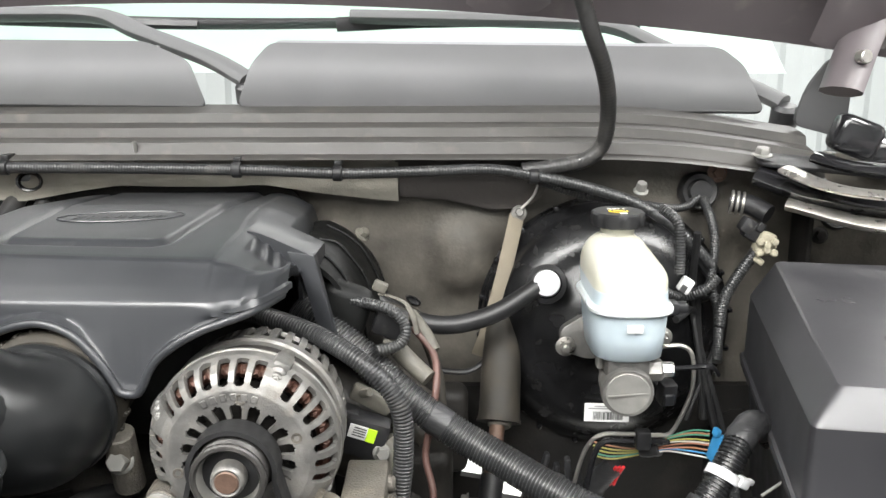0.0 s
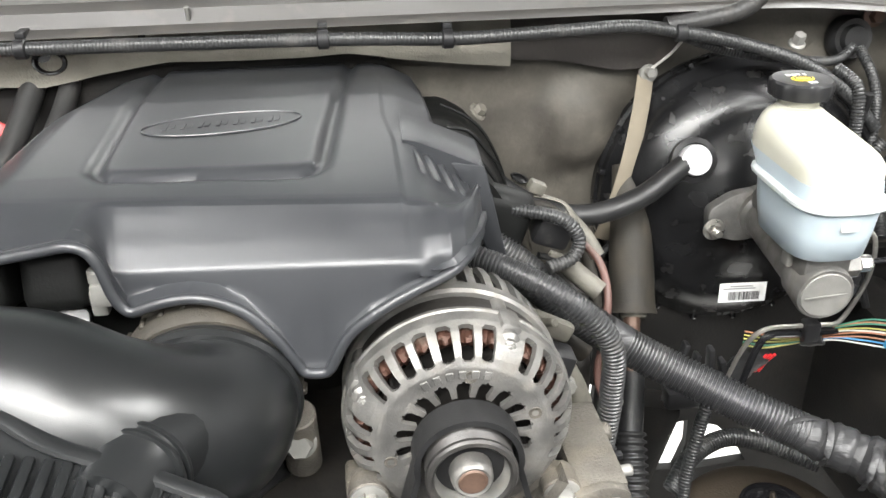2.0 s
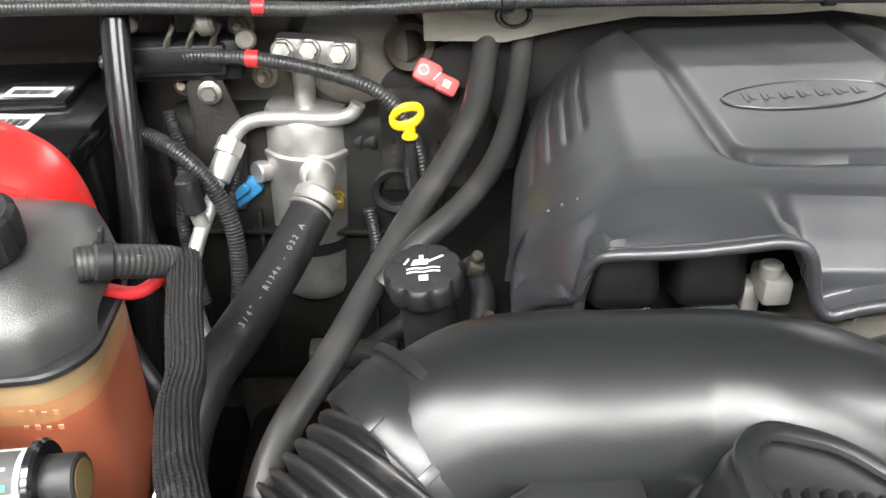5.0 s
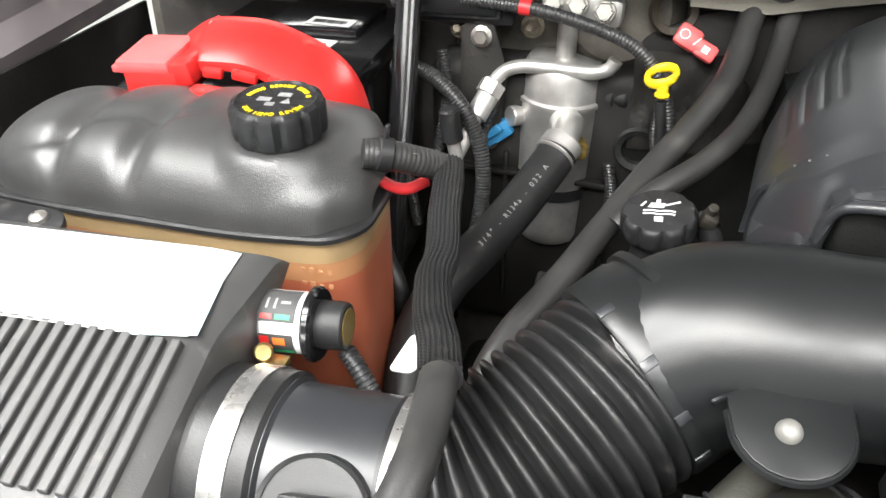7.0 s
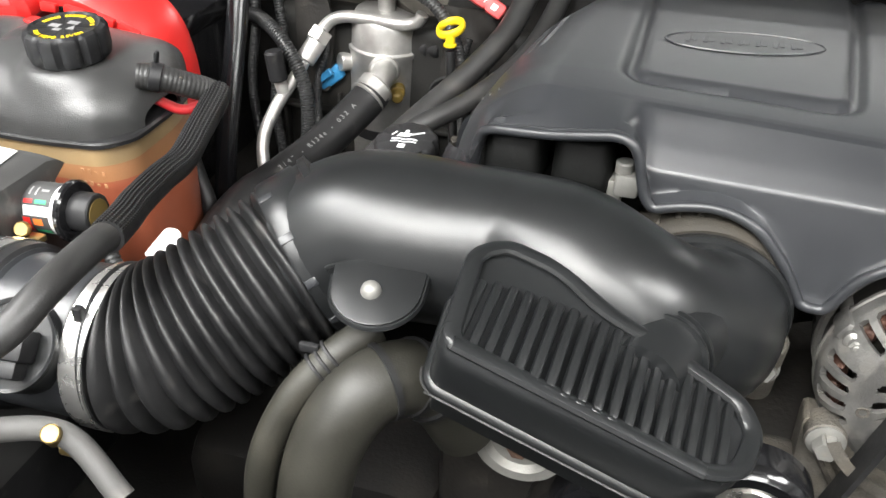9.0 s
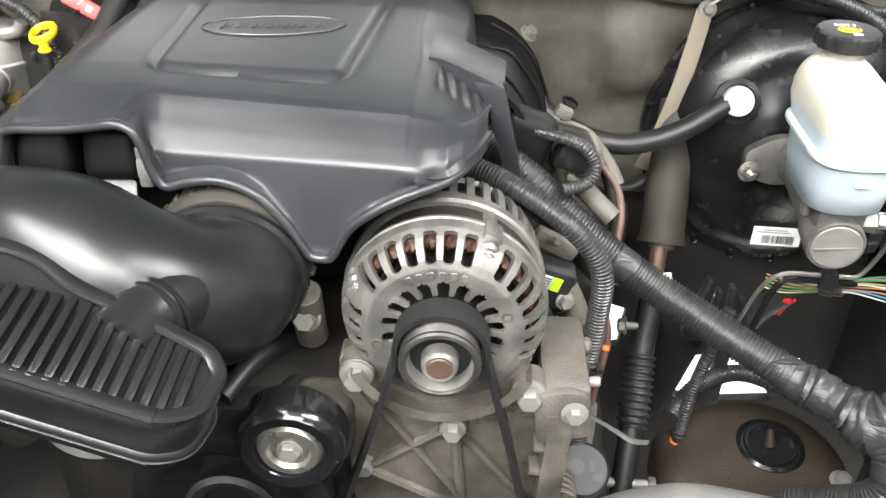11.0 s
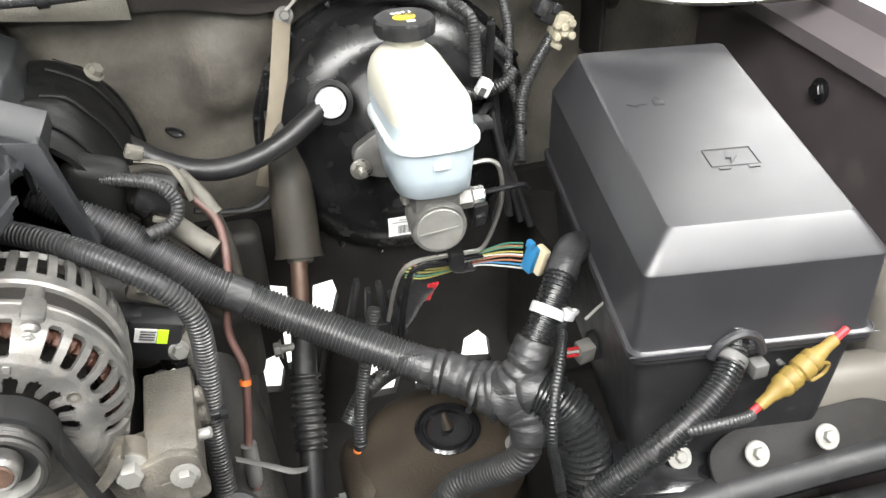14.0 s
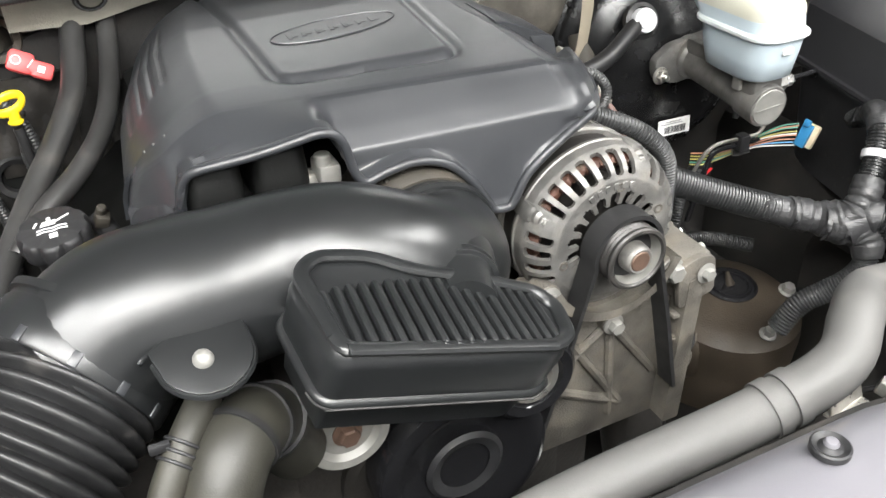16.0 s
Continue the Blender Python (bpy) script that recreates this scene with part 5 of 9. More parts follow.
    for p, r in (((-0.088, 0.588, 1.103), 0.0085), ((-0.208, 0.590, 1.112), 0.0085), ((-0.140, 0.592, 1.062), 0.007), ((-0.207, 0.600, 1.012), 0.007)):
        part("boss", drum(Vector(p) + Vector((0, 0.012, 0)), (0, -1, 0), r * 1.5, 0.022, 0.003, 24), DIRTALU, b)
        part("bolt", hexnut(Vector(p) + Vector((0, -0.008, 0)), (0, -1, 0), r, r * 1.3, r * 1.4), WASHER, b)
    part("stud", drum((-0.052, 0.60, 1.098), (1, 0, 0.1), 0.004, 0.016, 0.001, 10), WASHER, b)
    part("arm_flange", prism(rounded([(-0.020, -0.024), (0.018, -0.020), (0.020, 0.016), (0.006, 0.024), (-0.020, 0.020)], 0.006), frame_of((-0.063, 0.580, 1.088), (1, 0, 0.15), (0, 0, 1)), 0.007, 0.0015), DIRTALU, b)
    part("arm_bolt", hexnut((-0.056, 0.572, 1.094), (0, -1, 0.05), 0.0062, 0.007, 0.0095), WASHER, b)
    for z in (1.072, 1.050, 1.026):
        part("arm_rib", box((-0.066 - 0.10 * (1.07 - z), 0.596, z), (0.026, 0.040, 0.0045), 0.0015, 2, (0, 8, 0)), DIRTALU, b)
    for x, z, w in ((-0.045, 1.082, 0.010), (-0.045, 1.098, 0.007)):
        part("arm_lug", drum((x - 0.004, 0.640, z), (1, 0, 0.1), w, 0.010, 0.002, 16), DIRTALU, b)
    part("ribbed_boss", join(*[drum((-0.058, 0.585 + 0.006 * k, 0.985), (0, 1, 0), 0.016, 0.004, 0.001, 20) for k in range(5)]), DIRTALU, b)

    # belt
    bt = thing("drive_belt", (-0.14, 0.57, 0.98), "black ribbed drive belt round the alternator pulley", "belt")
    loop = []
    for k in range(22):
        a = radians(-12 + 204 * k / 21)
        loop.append((cx + 0.0305 * math.cos(a), cz + 0.0305 * math.sin(a)))
    path = [(-0.083, 0.985), (-0.100, 1.065)] + loop + [(-0.199, 1.065), (-0.222, 0.985)]
    bm = bmesh.new()
    rows = []
    for i, (x, z) in enumerate(path):
        a, c = Vector(path[max(0, i - 1)]), Vector(path[min(len(path) - 1, i + 1)])
        d = (c - a).normalized()
        nr = Vector((d.y, -d.x)) * 0.0018
        rows.append([bm.verts.new((x + s * nr.x, y, z + s * nr.y)) for s, y in ((-1, 0.561), (1, 0.561), (1, 0.581), (-1, 0.581))])
    for a, c in zip(rows, rows[1:]):
        for k in range(4):
            bm.faces.new((a[k], a[(k + 1) % 4], c[(k + 1) % 4], c[k]))
    bm.faces.new(rows[0])
    bm.faces.new(rows[-1][::-1])
    part("belt_loop", bm, BELT, bt, sharp=60)

    tn = thing("tensioner_pulley", (-0.248, 0.55, 1.05), "gloss black idler pulley with a bright steel centre", "pulley")
    part("rim", lathe([(0.0225, 0.004), (0.0245, 0.0), (0.032, -0.001), (0.0365, 0.003), (0.0375, 0.008), (0.0375, 0.026), (0.035, 0.029), (0.01, 0.029)], (-0.248, 0.533, 1.083), (0, 1, 0), 56), GLOSS, tn)
    part("dust_cap", lathe([(0.0, 0.003), (0.006, 0.003), (0.013, 0.0035), (0.015, 0.001), (0.020, 0.001), (0.0226, 0.005)], (-0.248, 0.532, 1.083), (0, 1, 0), 48), STEEL, tn)
    part("bolt", hexnut((-0.248, 0.536, 1.083), (0, -1, 0), 0.0075, 0.006, 0.009), WASHER, tn)
    part("arm", box((-0.235, 0.59, 1.06), (0.045, 0.05, 0.05), 0.012, 3), DIRTALU, tn)
    lp = thing("lower_pulley", (-0.30, 0.55, 0.95), "large gloss black lower drive pulley", "pulley")
    part("rim", lathe([(0.0, 0.006), (0.05, 0.006), (0.056, 0.002), (0.066, 0.0), (0.072, 0.002), (0.074, 0.006), (0.074, 0.03), (0.02, 0.03)], (-0.30, 0.545, 1.005), (0, 1, 0), 64), GLOSS, lp)
    part("inner_ring", lathe([(0.022, 0.0), (0.03, -0.003), (0.034, 0.0)], (-0.30, 0.549, 1.005), (0, 1, 0), 48), MATTE, lp)
    ip = thing("grooved_pulley", (-0.385, 0.56, 1.04), "dull steel idler pulley below the resonator", "pulley")
    part("rim", lathe([(0.0, 0.004), (0.020, 0.004), (0.024, 0.0), (0.031, 0.0), (0.033, 0.004), (0.033, 0.026), (0.01, 0.026)], (-0.392, 0.545, 1.085), (0, 1, 0), 48), WASHER, ip)
    part("bolt", hexnut((-0.392, 0.548, 1.085), (0, -1, 0), 0.008, 0.008, 0.011), SHAFT, ip)


alternator()


# ---- brake side ----
def brakes():
    ax = Vector((0, -1, 0.08)).normalized()
    c = Vector((0.186, 0.967, 1.125))
    t = thing("brake_booster", (0.188, 0.955, 0.99), "round gloss black brake booster drum on the bulkhead", "brake booster")
    body = part("front_shell", lathe([(0.140, -0.02), (0.143, 0.0), (0.141, 0.010), (0.133, 0.013), (0.131, 0.022), (0.124, 0.034), (0.108, 0.046), (0.095, 0.053), (0.090, 0.052), (0.084, 0.056), (0.060, 0.060), (0.054, 0.066), (0.0, 0.066)], c, ax, 96), BOOSTER, t, sharp=60)
    part("rear_shell", lathe([(0.142, 0.0), (0.146, -0.004), (0.146, -0.014), (0.132, -0.018), (0.10, -0.03), (0.0, -0.03)], c, ax, 96), BOOSTER, t)
    up = (Vector((0, 0, 1)) - ax * ax.z).normalized()
    rt = ax.cross(up) * -1
    for k in range(20):
        a = 2 * math.pi * k / 20 + 0.1
        p = c + (rt * math.cos(a) + up * math.sin(a)) * 0.143 + ax * 0.004
        part("crimp", box(p, (0.010, 0.010, 0.006), 0.002, 2, (0, -math.degrees(a), 0)), GLOSS, body)
    # label on the shell
    m = frame_of((0.181, 0.9000, 1.041), (0.97, 0.0, -0.03), (0.03, 0.10, 0.95))
    lb = part("label", xf(box((0, 0, 0), (0.050, 0.021, 0.0008), 0.0002, 1), m), LABEL, body, "white barcode label")
    rnd = random.Random(3)
    part("barcode", bars(m @ pose(0.002, -0.0035, 0.0006), 0.034, 0.009, 22, rnd), INK, lb)
    part("print_line", join(*[xf(box((-0.004 + 0.002 * k, 0.0045 + 0.0025 * k, 0.0006), (0.034 - 0.01 * k, 0.0013, 0.0004)), m) for k in range(2)]), GREYINK, lb)
    # vacuum check valve with hose
    v = thing("check_valve", (0.109, 0.90, 1.18), "pale vacuum check valve in a rubber grommet", "check valve")
    d = Vector((-0.10, -0.93, 0.35))
    p = Vector((0.109, 0.887, 1.194))
    part("grommet", lathe([(0.017, -0.020), (0.021, -0.016), (0.021, -0.008), (0.016, -0.005)], p, d, 28), RUBBER, v)
    part("cap", lathe([(0.0, 0.004), (0.003, 0.004), (0.0035, 0.003), (0.0095, 0.003), (0.010, 0.0022), (0.0135, 0.0015), (0.0145, -0.002), (0.0145, -0.012), (0.010, -0.014)], p, d, 32), VALVEW, v, "white round valve cap")
    solo("vacuum_hose", sweep([(0.100, 0.893, 1.188), (0.086, 0.888, 1.180), (0.060, 0.880, 1.166), (0.030, 0.875, 1.156), (0.0, 0.875, 1.152), (-0.03, 0.882, 1.156), (-0.065, 0.895, 1.172), (-0.10, 0.915, 1.20), (-0.135, 0.93, 1.225)], 0.0100, 14, 0.006), RUBBER, "thick black vacuum hose to the brake booster", "hose")

    # master cylinder
    mc = thing("master_cylinder", (0.165, 0.82, 1.10), "cast aluminium brake master cylinder on the booster", "master cylinder")
    a0, a1 = Vector((0.178, 0.892, 1.141)), Vector((0.167, 0.742, 1.131))
    dirv = (a1 - a0).normalized()
    L = (a1 - a0).length
    part("barrel", lathe([(0, 0), (0.024, 0), (0.0245, 0.02), (0.021, 0.024), (0.0205, L - 0.035), (0.0235, L - 0.032), (0.0240, L - 0.003), (0.0228, L), (0.0, L)], a0, dirv, 40), ALU, mc)
    part("end_plug", join(drum(a1 - dirv * 0.001, dirv, 0.0205, 0.0022, 0.0006, 36), box(a1 + dirv * 0.0022, (0.036, 0.001, 0.0012), 0, 1, (0, -4, 0))), WASHER, mc)
    fl = rounded([(-0.056, -0.012), (-0.03, -0.024), (0.03, -0.024), (0.056, -0.012), (0.056, 0.012), (0.03, 0.024), (-0.03, 0.024), (-0.056, 0.012)], 0.008)
    part("flange", prism(fl, frame_of((0.180, 0.892, 1.139), (1, 0, 0.12), (0, 0.08, 1)), 0.014, 0.002), ALU, mc)
    for px in (0.129, 0.231):
        q = Vector((px, 0.876, 1.133 + 0.1 * (px - 0.18)))
        part("nut", hexnut(q, (0, -1, 0.05), 0.0075, 0.008, 0.0105), STEEL, mc)
        part("stud", drum(q, (0, -1, 0.05), 0.0035, 0.014, 0.0006, 12), STEEL, mc)
    part("pedestal", join(box((0.173, 0.825, 1.158), (0.026, 0.10, 0.022), 0.004), box((0.168, 0.762, 1.153), (0.040, 0.03, 0.026), 0.005)), ALU, mc)
    pt = part("outlet_port", drum((0.180, 0.762, 1.146), (1, -0.1, 0.08), 0.0105, 0.022, 0.002, 6), ALU, mc)
    part("tube_nut", hexnut((0.200, 0.760, 1.1475), (1, -0.1, 0.05), 0.0072, 0.012), BRIGHT, pt)
    part("clip_foot", box((0.145, 0.77, 1.157), (0.006, 0.012, 0.022), 0.002), WASHER, mc)

    # reservoir
    r = thing("brake_fluid_reservoir", (0.168, 0.80, 1.16), "translucent white brake fluid reservoir, nearly full, with black cap", "fluid reservoir")

    def ring(z, x0, x1, y0, y1, rad, fall=0.0):
        return [(x, y, z + fall * (y - 0.84)) for x, y in rounded([(x0, y0), (x1, y0), (x1, y1), (x0, y1)], rad, 6)]
    part("lower_body", loft([ring(1.160, 0.142, 0.194, 0.745, 0.820, 0.025), ring(1.164, 0.136, 0.200, 0.738, 0.828, 0.028), ring(1.185, 0.134, 0.201, 0.734, 0.834, 0.028), ring(1.208, 0.133, 0.202, 0.731, 0.838, 0.028)]), FLUIDP, r, "milky blue-white fluid-filled lower body", 60)
    upper = [(1.226, 0.0, 0.0), (1.236, 0.0, 0.02), (1.2435, 0.0015, 0.04), (1.2490, 0.004, 0.06), (1.2535, 0.008, 0.075), (1.2568, 0.0125, 0.085), (1.2590, 0.0175, 0.09), (1.2600, 0.0225, 0.09)]
    part("upper_body", loft([ring(z, 0.1345 + e, 0.2015 - e, 0.734 + e, 0.860 - e * 0.6, min(0.030, 0.0325 - e), f) for z, e, f in upper]), WHITEP, r, "yellowed white upper body", 60)
    part("middle_body", loft([ring(1.208, 0.133, 0.202, 0.731, 0.838, 0.028), ring(1.218, 0.134, 0.2018, 0.7325, 0.850, 0.028), ring(1.226, 0.1345, 0.2015, 0.734, 0.860, 0.028)]), FLUIDP, r, "milky blue-white band up to the fluid level", 60)
    part("weld_band", loft([ring(1.207, 0.131, 0.204, 0.729, 0.841, 0.030), ring(1.209, 0.129, 0.206, 0.727, 0.844, 0.030), ring(1.212, 0.129, 0.206, 0.727, 0.844, 0.030), ring(1.214, 0.131, 0.204, 0.729, 0.842, 0.030)]), BANDP, r)
    part("level_block", box((0.168, 0.7315, 1.196), (0.014, 0.003, 0.007), 0.001), LABEL, r)
    part("neck", lathe([(0, 0), (0.0185, 0), (0.0165, 0.004), (0.0165, 0.020), (0, 0.020)], (0.171, 0.842, 1.250), (0, 0, 1), 32), WHITEP, r)
    cap = part("cap", lathe([(0, 0.0), (0.023, 0.0), (0.0255, 0.001), (0.0265, 0.008), (0.026, 0.013), (0.024, 0.0145), (0.021, 0.014), (0.0, 0.014)], (0.171, 0.842, 1.266), (0, 0, 1), 60, lobes=(8, 0.07, 0.0005, 0.0135)), MATTE, r, "black ridged cap")
    part("cap_badge", prism(rounded([(-0.011, 0), (-0.006, 0.0065), (0.006, 0.0065), (0.011, 0), (0.006, -0.0065), (-0.006, -0.0065)], 0.004), pose(0.171, 0.841, 1.2802), 0.0005), YELLOW, cap, "yellow warning mark")
    ringo = [(0.171 + 0.0075 * math.cos(a), 0.841 + 0.0042 * math.sin(a), 1.2808) for a in np.linspace(0, 2 * math.pi, 20)]
    part("badge_ring", sweep(ringo, 0.0005, 5, 0.002), INK, cap)
    part("cap_words", letters("DOT 3", 0.0062, pose(0.171, 0.853, 1.2802), 0.0002), WHITEINK, cap, "white lettering on the cap")
    part("cap_mark", box((0.174, 0.830, 1.2804), (0.007, 0.004, 0.0005)), WHITEINK, cap)
    part("sensor_plug", join(box((0.213, 0.790, 1.198), (0.016, 0.018, 0.012), 0.003), box((0.224, 0.788, 1.199), (0.010, 0.014, 0.009), 0.002)), MATTE, r)

    # brake lines
    solo("brake_pipe", sweep([(0.208, 0.760, 1.148), (0.225, 0.758, 1.150), (0.245, 0.757, 1.151), (0.255, 0.765, 1.14)], 0.0026, 8, 0.004), GLOSS, "black steel brake pipe from the master cylinder", "brake pipe", "brake pipes")
    solo("brake_pipe", sweep([(0.196, 0.79, 1.160), (0.2132, 0.80, 1.1556), (0.229, 0.80, 1.1561), (0.2395, 0.80, 1.149), (0.2434, 0.80, 1.128), (0.2408, 0.80, 1.102), (0.2258, 0.80, 1.0661), (0.210, 0.80, 1.0625), (0.180, 0.80, 1.0637), (0.157, 0.80, 1.0632), (0.145, 0.803, 1.052), (0.138, 0.808, 1.030), (0.131, 0.815, 0.99)], 0.0022, 8, 0.005), STEEL, "bent steel brake pipe beside the reservoir", "brake pipe", "brake pipes")
    solo("brake_pipe", sweep([(0.2242, 0.80, 1.0552), (0.1877, 0.80, 1.0553), (0.162, 0.80, 1.0558), (0.152, 0.80, 1.047), (0.1455, 0.803, 1.015), (0.14, 0.81, 0.96)], 0.0032, 8, 0.005), GLOSS, "black sleeved brake pipe below the booster", "brake pipe", "brake pipes")
    solo("pipe_clip", box((0.197, 0.799, 1.0585), (0.015, 0.014, 0.020), 0.003), MATTE, "black plastic clip on the brake pipes", "pipe clip")
    solo("pressure_switch", join(box((0.222, 0.83, 1.10), (0.020, 0.02, 0.016), 0.003), box((0.2154, 0.79, 1.112), (0.016, 0.016, 0.024), 0.003, 2, (10, 0, 12)), box((0.2154, 0.781, 1.108), (0.010, 0.004, 0.012), 0.001, 1, (10, 0, 12))), MATTE, "black pressure switch plug below the reservoir", "switch")


brakes()


def fuse_side():
    # box with a bevelled lid
    t = thing("fuse_box", (0.35, 0.70, 0.98), "large black plastic fuse and relay box, lid closed", "fuse box")
    U, Vv = Vector((0.982, -0.170, 0)).normalized(), Vector((0.190, 0.982, 0.03)).normalized()

    def loop(z, e, r, zs=0.035):
        """Rectangle grown by e at height z; the top falls a little to the front."""
        out = []
        for u, v in rounded([(-e, -e), (0.150 + e, -e), (0.150 + e, 0.272 + e), (-e, 0.272 + e)], r, 5):
            p = Vector((0.262, 0.564, 0)) + U * u + Vv * v
            if z > 1.21 and u > 0.1:
                p -= U * 0.030
            out.append(Vector((p.x, p.y, z + zs * v + (0.011 if 1.193 < z < 1.20 and u > 0.1 else 0.0))))
        return out
    lid = part("lid", loft([loop(1.118, 0.0125, 0.010), loop(1.1185, 0.014, 0.011), loop(1.123, 0.014, 0.011), loop(1.1245, 0.0115, 0.010), loop(1.128, 0.0105, 0.010), loop(1.1860, 0.0095, 0.008), loop(1.1880, 0.0086, 0.008), loop(1.2075, -0.0085, 0.006, 0.10), loop(1.2088, -0.0105, 0.006, 0.10)]), BOXBLK, t, sharp=22)
    part("base", loft([loop(0.985, -0.004, 0.01), loop(1.116, 0.006, 0.01)]), MATTE, t)
    part("base_lip", loft([loop(1.1145, 0.0135, 0.011), loop(1.117, 0.0135, 0.011)]), MATTE, t)
    nz = U.cross(Vv)
    mt = frame_of(Vector((0.3399, 0.7204, 1.2316)), U, Vector((Vv.x, Vv.y, 0.10)))
    # raised pictograms on the lid
    part("arrow_mark", xf(join(prism([(-0.020, 0.0), (-0.012, 0.005), (-0.012, 0.002), (-0.004, 0.002), (-0.004, -0.002), (-0.012, -0.002), (-0.012, -0.005)], Matrix(), 0.0008), ), mt @ pose(0.0, 0, -0.006)), BOXBLK, lid)
    part("padlock_mark", xf(join(box((0.006, -0.001, 0), (0.009, 0.006, 0.0012), 0.0004), sweep([(0.003, 0.002, 0), (0.003, 0.006, 0), (0.006, 0.008, 0), (0.009, 0.006, 0)], 0.0006, 6, 0.001)), mt @ pose(0, 0, -0.006)), BOXBLK, lid)
    q = frame_of(Vector((0.3577, 0.6319, 1.2184)), U, Vector((Vv.x, Vv.y, 0.10)))
    frame_pts = [(-0.018, 0.012, 0), (0.018, 0.012, 0), (0.018, -0.010, 0), (-0.018, -0.010, 0), (-0.018, 0.012, 0)]
    part("battery_mark", xf(join(*[sweep([a, b], 0.0006, 6, 0.01) for a, b in zip(frame_pts, frame_pts[1:])], box((-0.010, -0.013, 0), (0.008, 0.003, 0.001)), box((0.012, -0.013, 0), (0.008, 0.003, 0.001)),
                                 prism([(-0.001, 0.008), (0.004, 0.008), (0.001, 0.002), (0.005, 0.002), (-0.003, -0.008), (-0.001, -0.001), (-0.005, -0.001)], Matrix(), 0.0008)), q @ pose(0, 0, -0.001)), BOXBLK, lid)
    e1 = [loop(1.1235, 0.0146, 0.011)[k] for k in range(24)]
    part("lip_edge", sweep(e1[0:12], 0.0007, 6, 0.003), BOXBLK, lid)
    # notch where the loom enters
    part("notch_arch", sweep([(0.300, 0.5405, 1.118), (0.306, 0.5385, 1.130), (0.319, 0.537, 1.136), (0.332, 0.536, 1.130), (0.338, 0.535, 1.117)], 0.0035, 8, 0.003), BOXBLK, lid)

    # loom out of the fuse box
    lm = thing("fuse_box_loom", (0.26, 0.52, 1.03), "black corrugated loom leaving the fuse box", "wiring loom")
    part("conduit", sweep([(0.325, 0.555, 1.135), (0.318, 0.540, 1.118), (0.300, 0.525, 1.105), (0.268, 0.515, 1.085), (0.235, 0.515, 1.058), (0.212, 0.517, 1.038), (0.185, 0.515, 1.00), (0.165, 0.51, 0.95)], 0.0105, 16, ripple=(0.0030, 0.12)), GLOOM, lm)
    part("clamp", join(drum((0.3175, 0.5405, 1.1165), (-0.6, -0.45, -0.5), 0.0125, 0.008, 0.001, 20), box((0.334, 0.532, 1.106), (0.012, 0.012, 0.012), 0.002)), GREYRUB, lm, "grey plastic clamp")
    part("branch", sweep([(0.268, 0.508, 1.088), (0.290, 0.502, 1.094), (0.308, 0.505, 1.090), (0.318, 0.509, 1.087)], 0.0042, 10, ripple=(0.003, 0.12)), LOOM, lm)
    # inline fuse holder
    f = thing("inline_fuse_holder", (0.36, 0.525, 1.09), "ochre yellow rubber inline fuse holder on a red wire", "fuse holder")
    a, b = Vector((0.325, 0.512, 1.090)), Vector((0.388, 0.5245, 1.123))
    dv = (b - a).normalized()
    part("sleeve", lathe([(0.0, 0.0), (0.0042, 0.0), (0.0046, 0.010), (0.0060, 0.014), (0.0066, 0.018), (0.0084, 0.020), (0.0088, 0.024), (0.0080, 0.0255), (0.0089, 0.027), (0.0089, 0.033), (0.0074, 0.0345), (0.0074, 0.036), (0.0089, 0.0375), (0.0090, 0.045), (0.0080, 0.0465), (0.0088, 0.048), (0.0084, 0.052), (0.0062, 0.0545), (0.0056, 0.058), (0.0046, 0.061), (0.0042, 0.072), (0.0, 0.072)], a, dv, 28), OCHRE, f)
    part("wire", sweep([a - dv * 0.008, a + dv * 0.02, b - dv * 0.02, b + dv * 0.011], 0.0028, 8, 0.006), REDWIRE, f, "red wire")
    part("loop", sweep([a + dv * 0.044 + Vector((0.005, 0, -0.008)), a + dv * 0.042 + Vector((0.009, 0, -0.015)), a + dv * 0.050 + Vector((0.013, 0, -0.016)), a + dv * 0.054 + Vector((0.012, 0, -0.010)), a + dv * 0.050 + Vector((0.006, 0, -0.007))], 0.0015, 8, 0.002), OCHRE, f)

    # front corner metalwork
    s = thing("support_corner", (0.42, 0.52, 0.97), "black radiator support corner with washered bolts", "support panel")
    part("shelf", box((0.29, 0.556, 0.995), (0.085, 0.05, 0.012), 0.003, 2, (10, 2, -12)), GLOSS, s)
    part("beam", sweep([(0.235, 0.535, 0.975), (0.30, 0.528, 0.985), (0.40, 0.520, 0.995), (0.54, 0.505, 1.01)], 0.016, 10, 0.02, flat=(1.0, 0.8)), MATTE, s)
    part("bolt_plate", prism(rounded([(-0.075, -0.012), (0.085, -0.012), (0.085, 0.024), (0.06, 0.034), (-0.055, 0.028), (-0.075, 0.015)], 0.010), frame_of((0.390, 0.528, 1.004), (1, -0.12, 0.05), (0, 0.75, 0.66)), 0.006, 0.0015), TUB, s)
    for p in ((0.300, 0.556, 1.004), (0.350, 0.531, 1.016), (0.404, 0.523, 1.024)):
        bo = part("washer", drum(p, (0, -0.75, 0.75), 0.0100, 0.0025, 0.001, 28), WASHER, s)
        part("bolt", hexnut(Vector(p) + Vector((0, -0.0018, 0.0018)), (0, -0.75, 0.75), 0.0048, 0.0045), WASHER, bo)
    part("lower_beam", sweep([(0.20, 0.50, 0.955), (0.35, 0.485, 0.965), (0.55, 0.46, 0.98)], 0.03, 16, 0.03, flat=(1.0, 0.7)), MATTE, s)
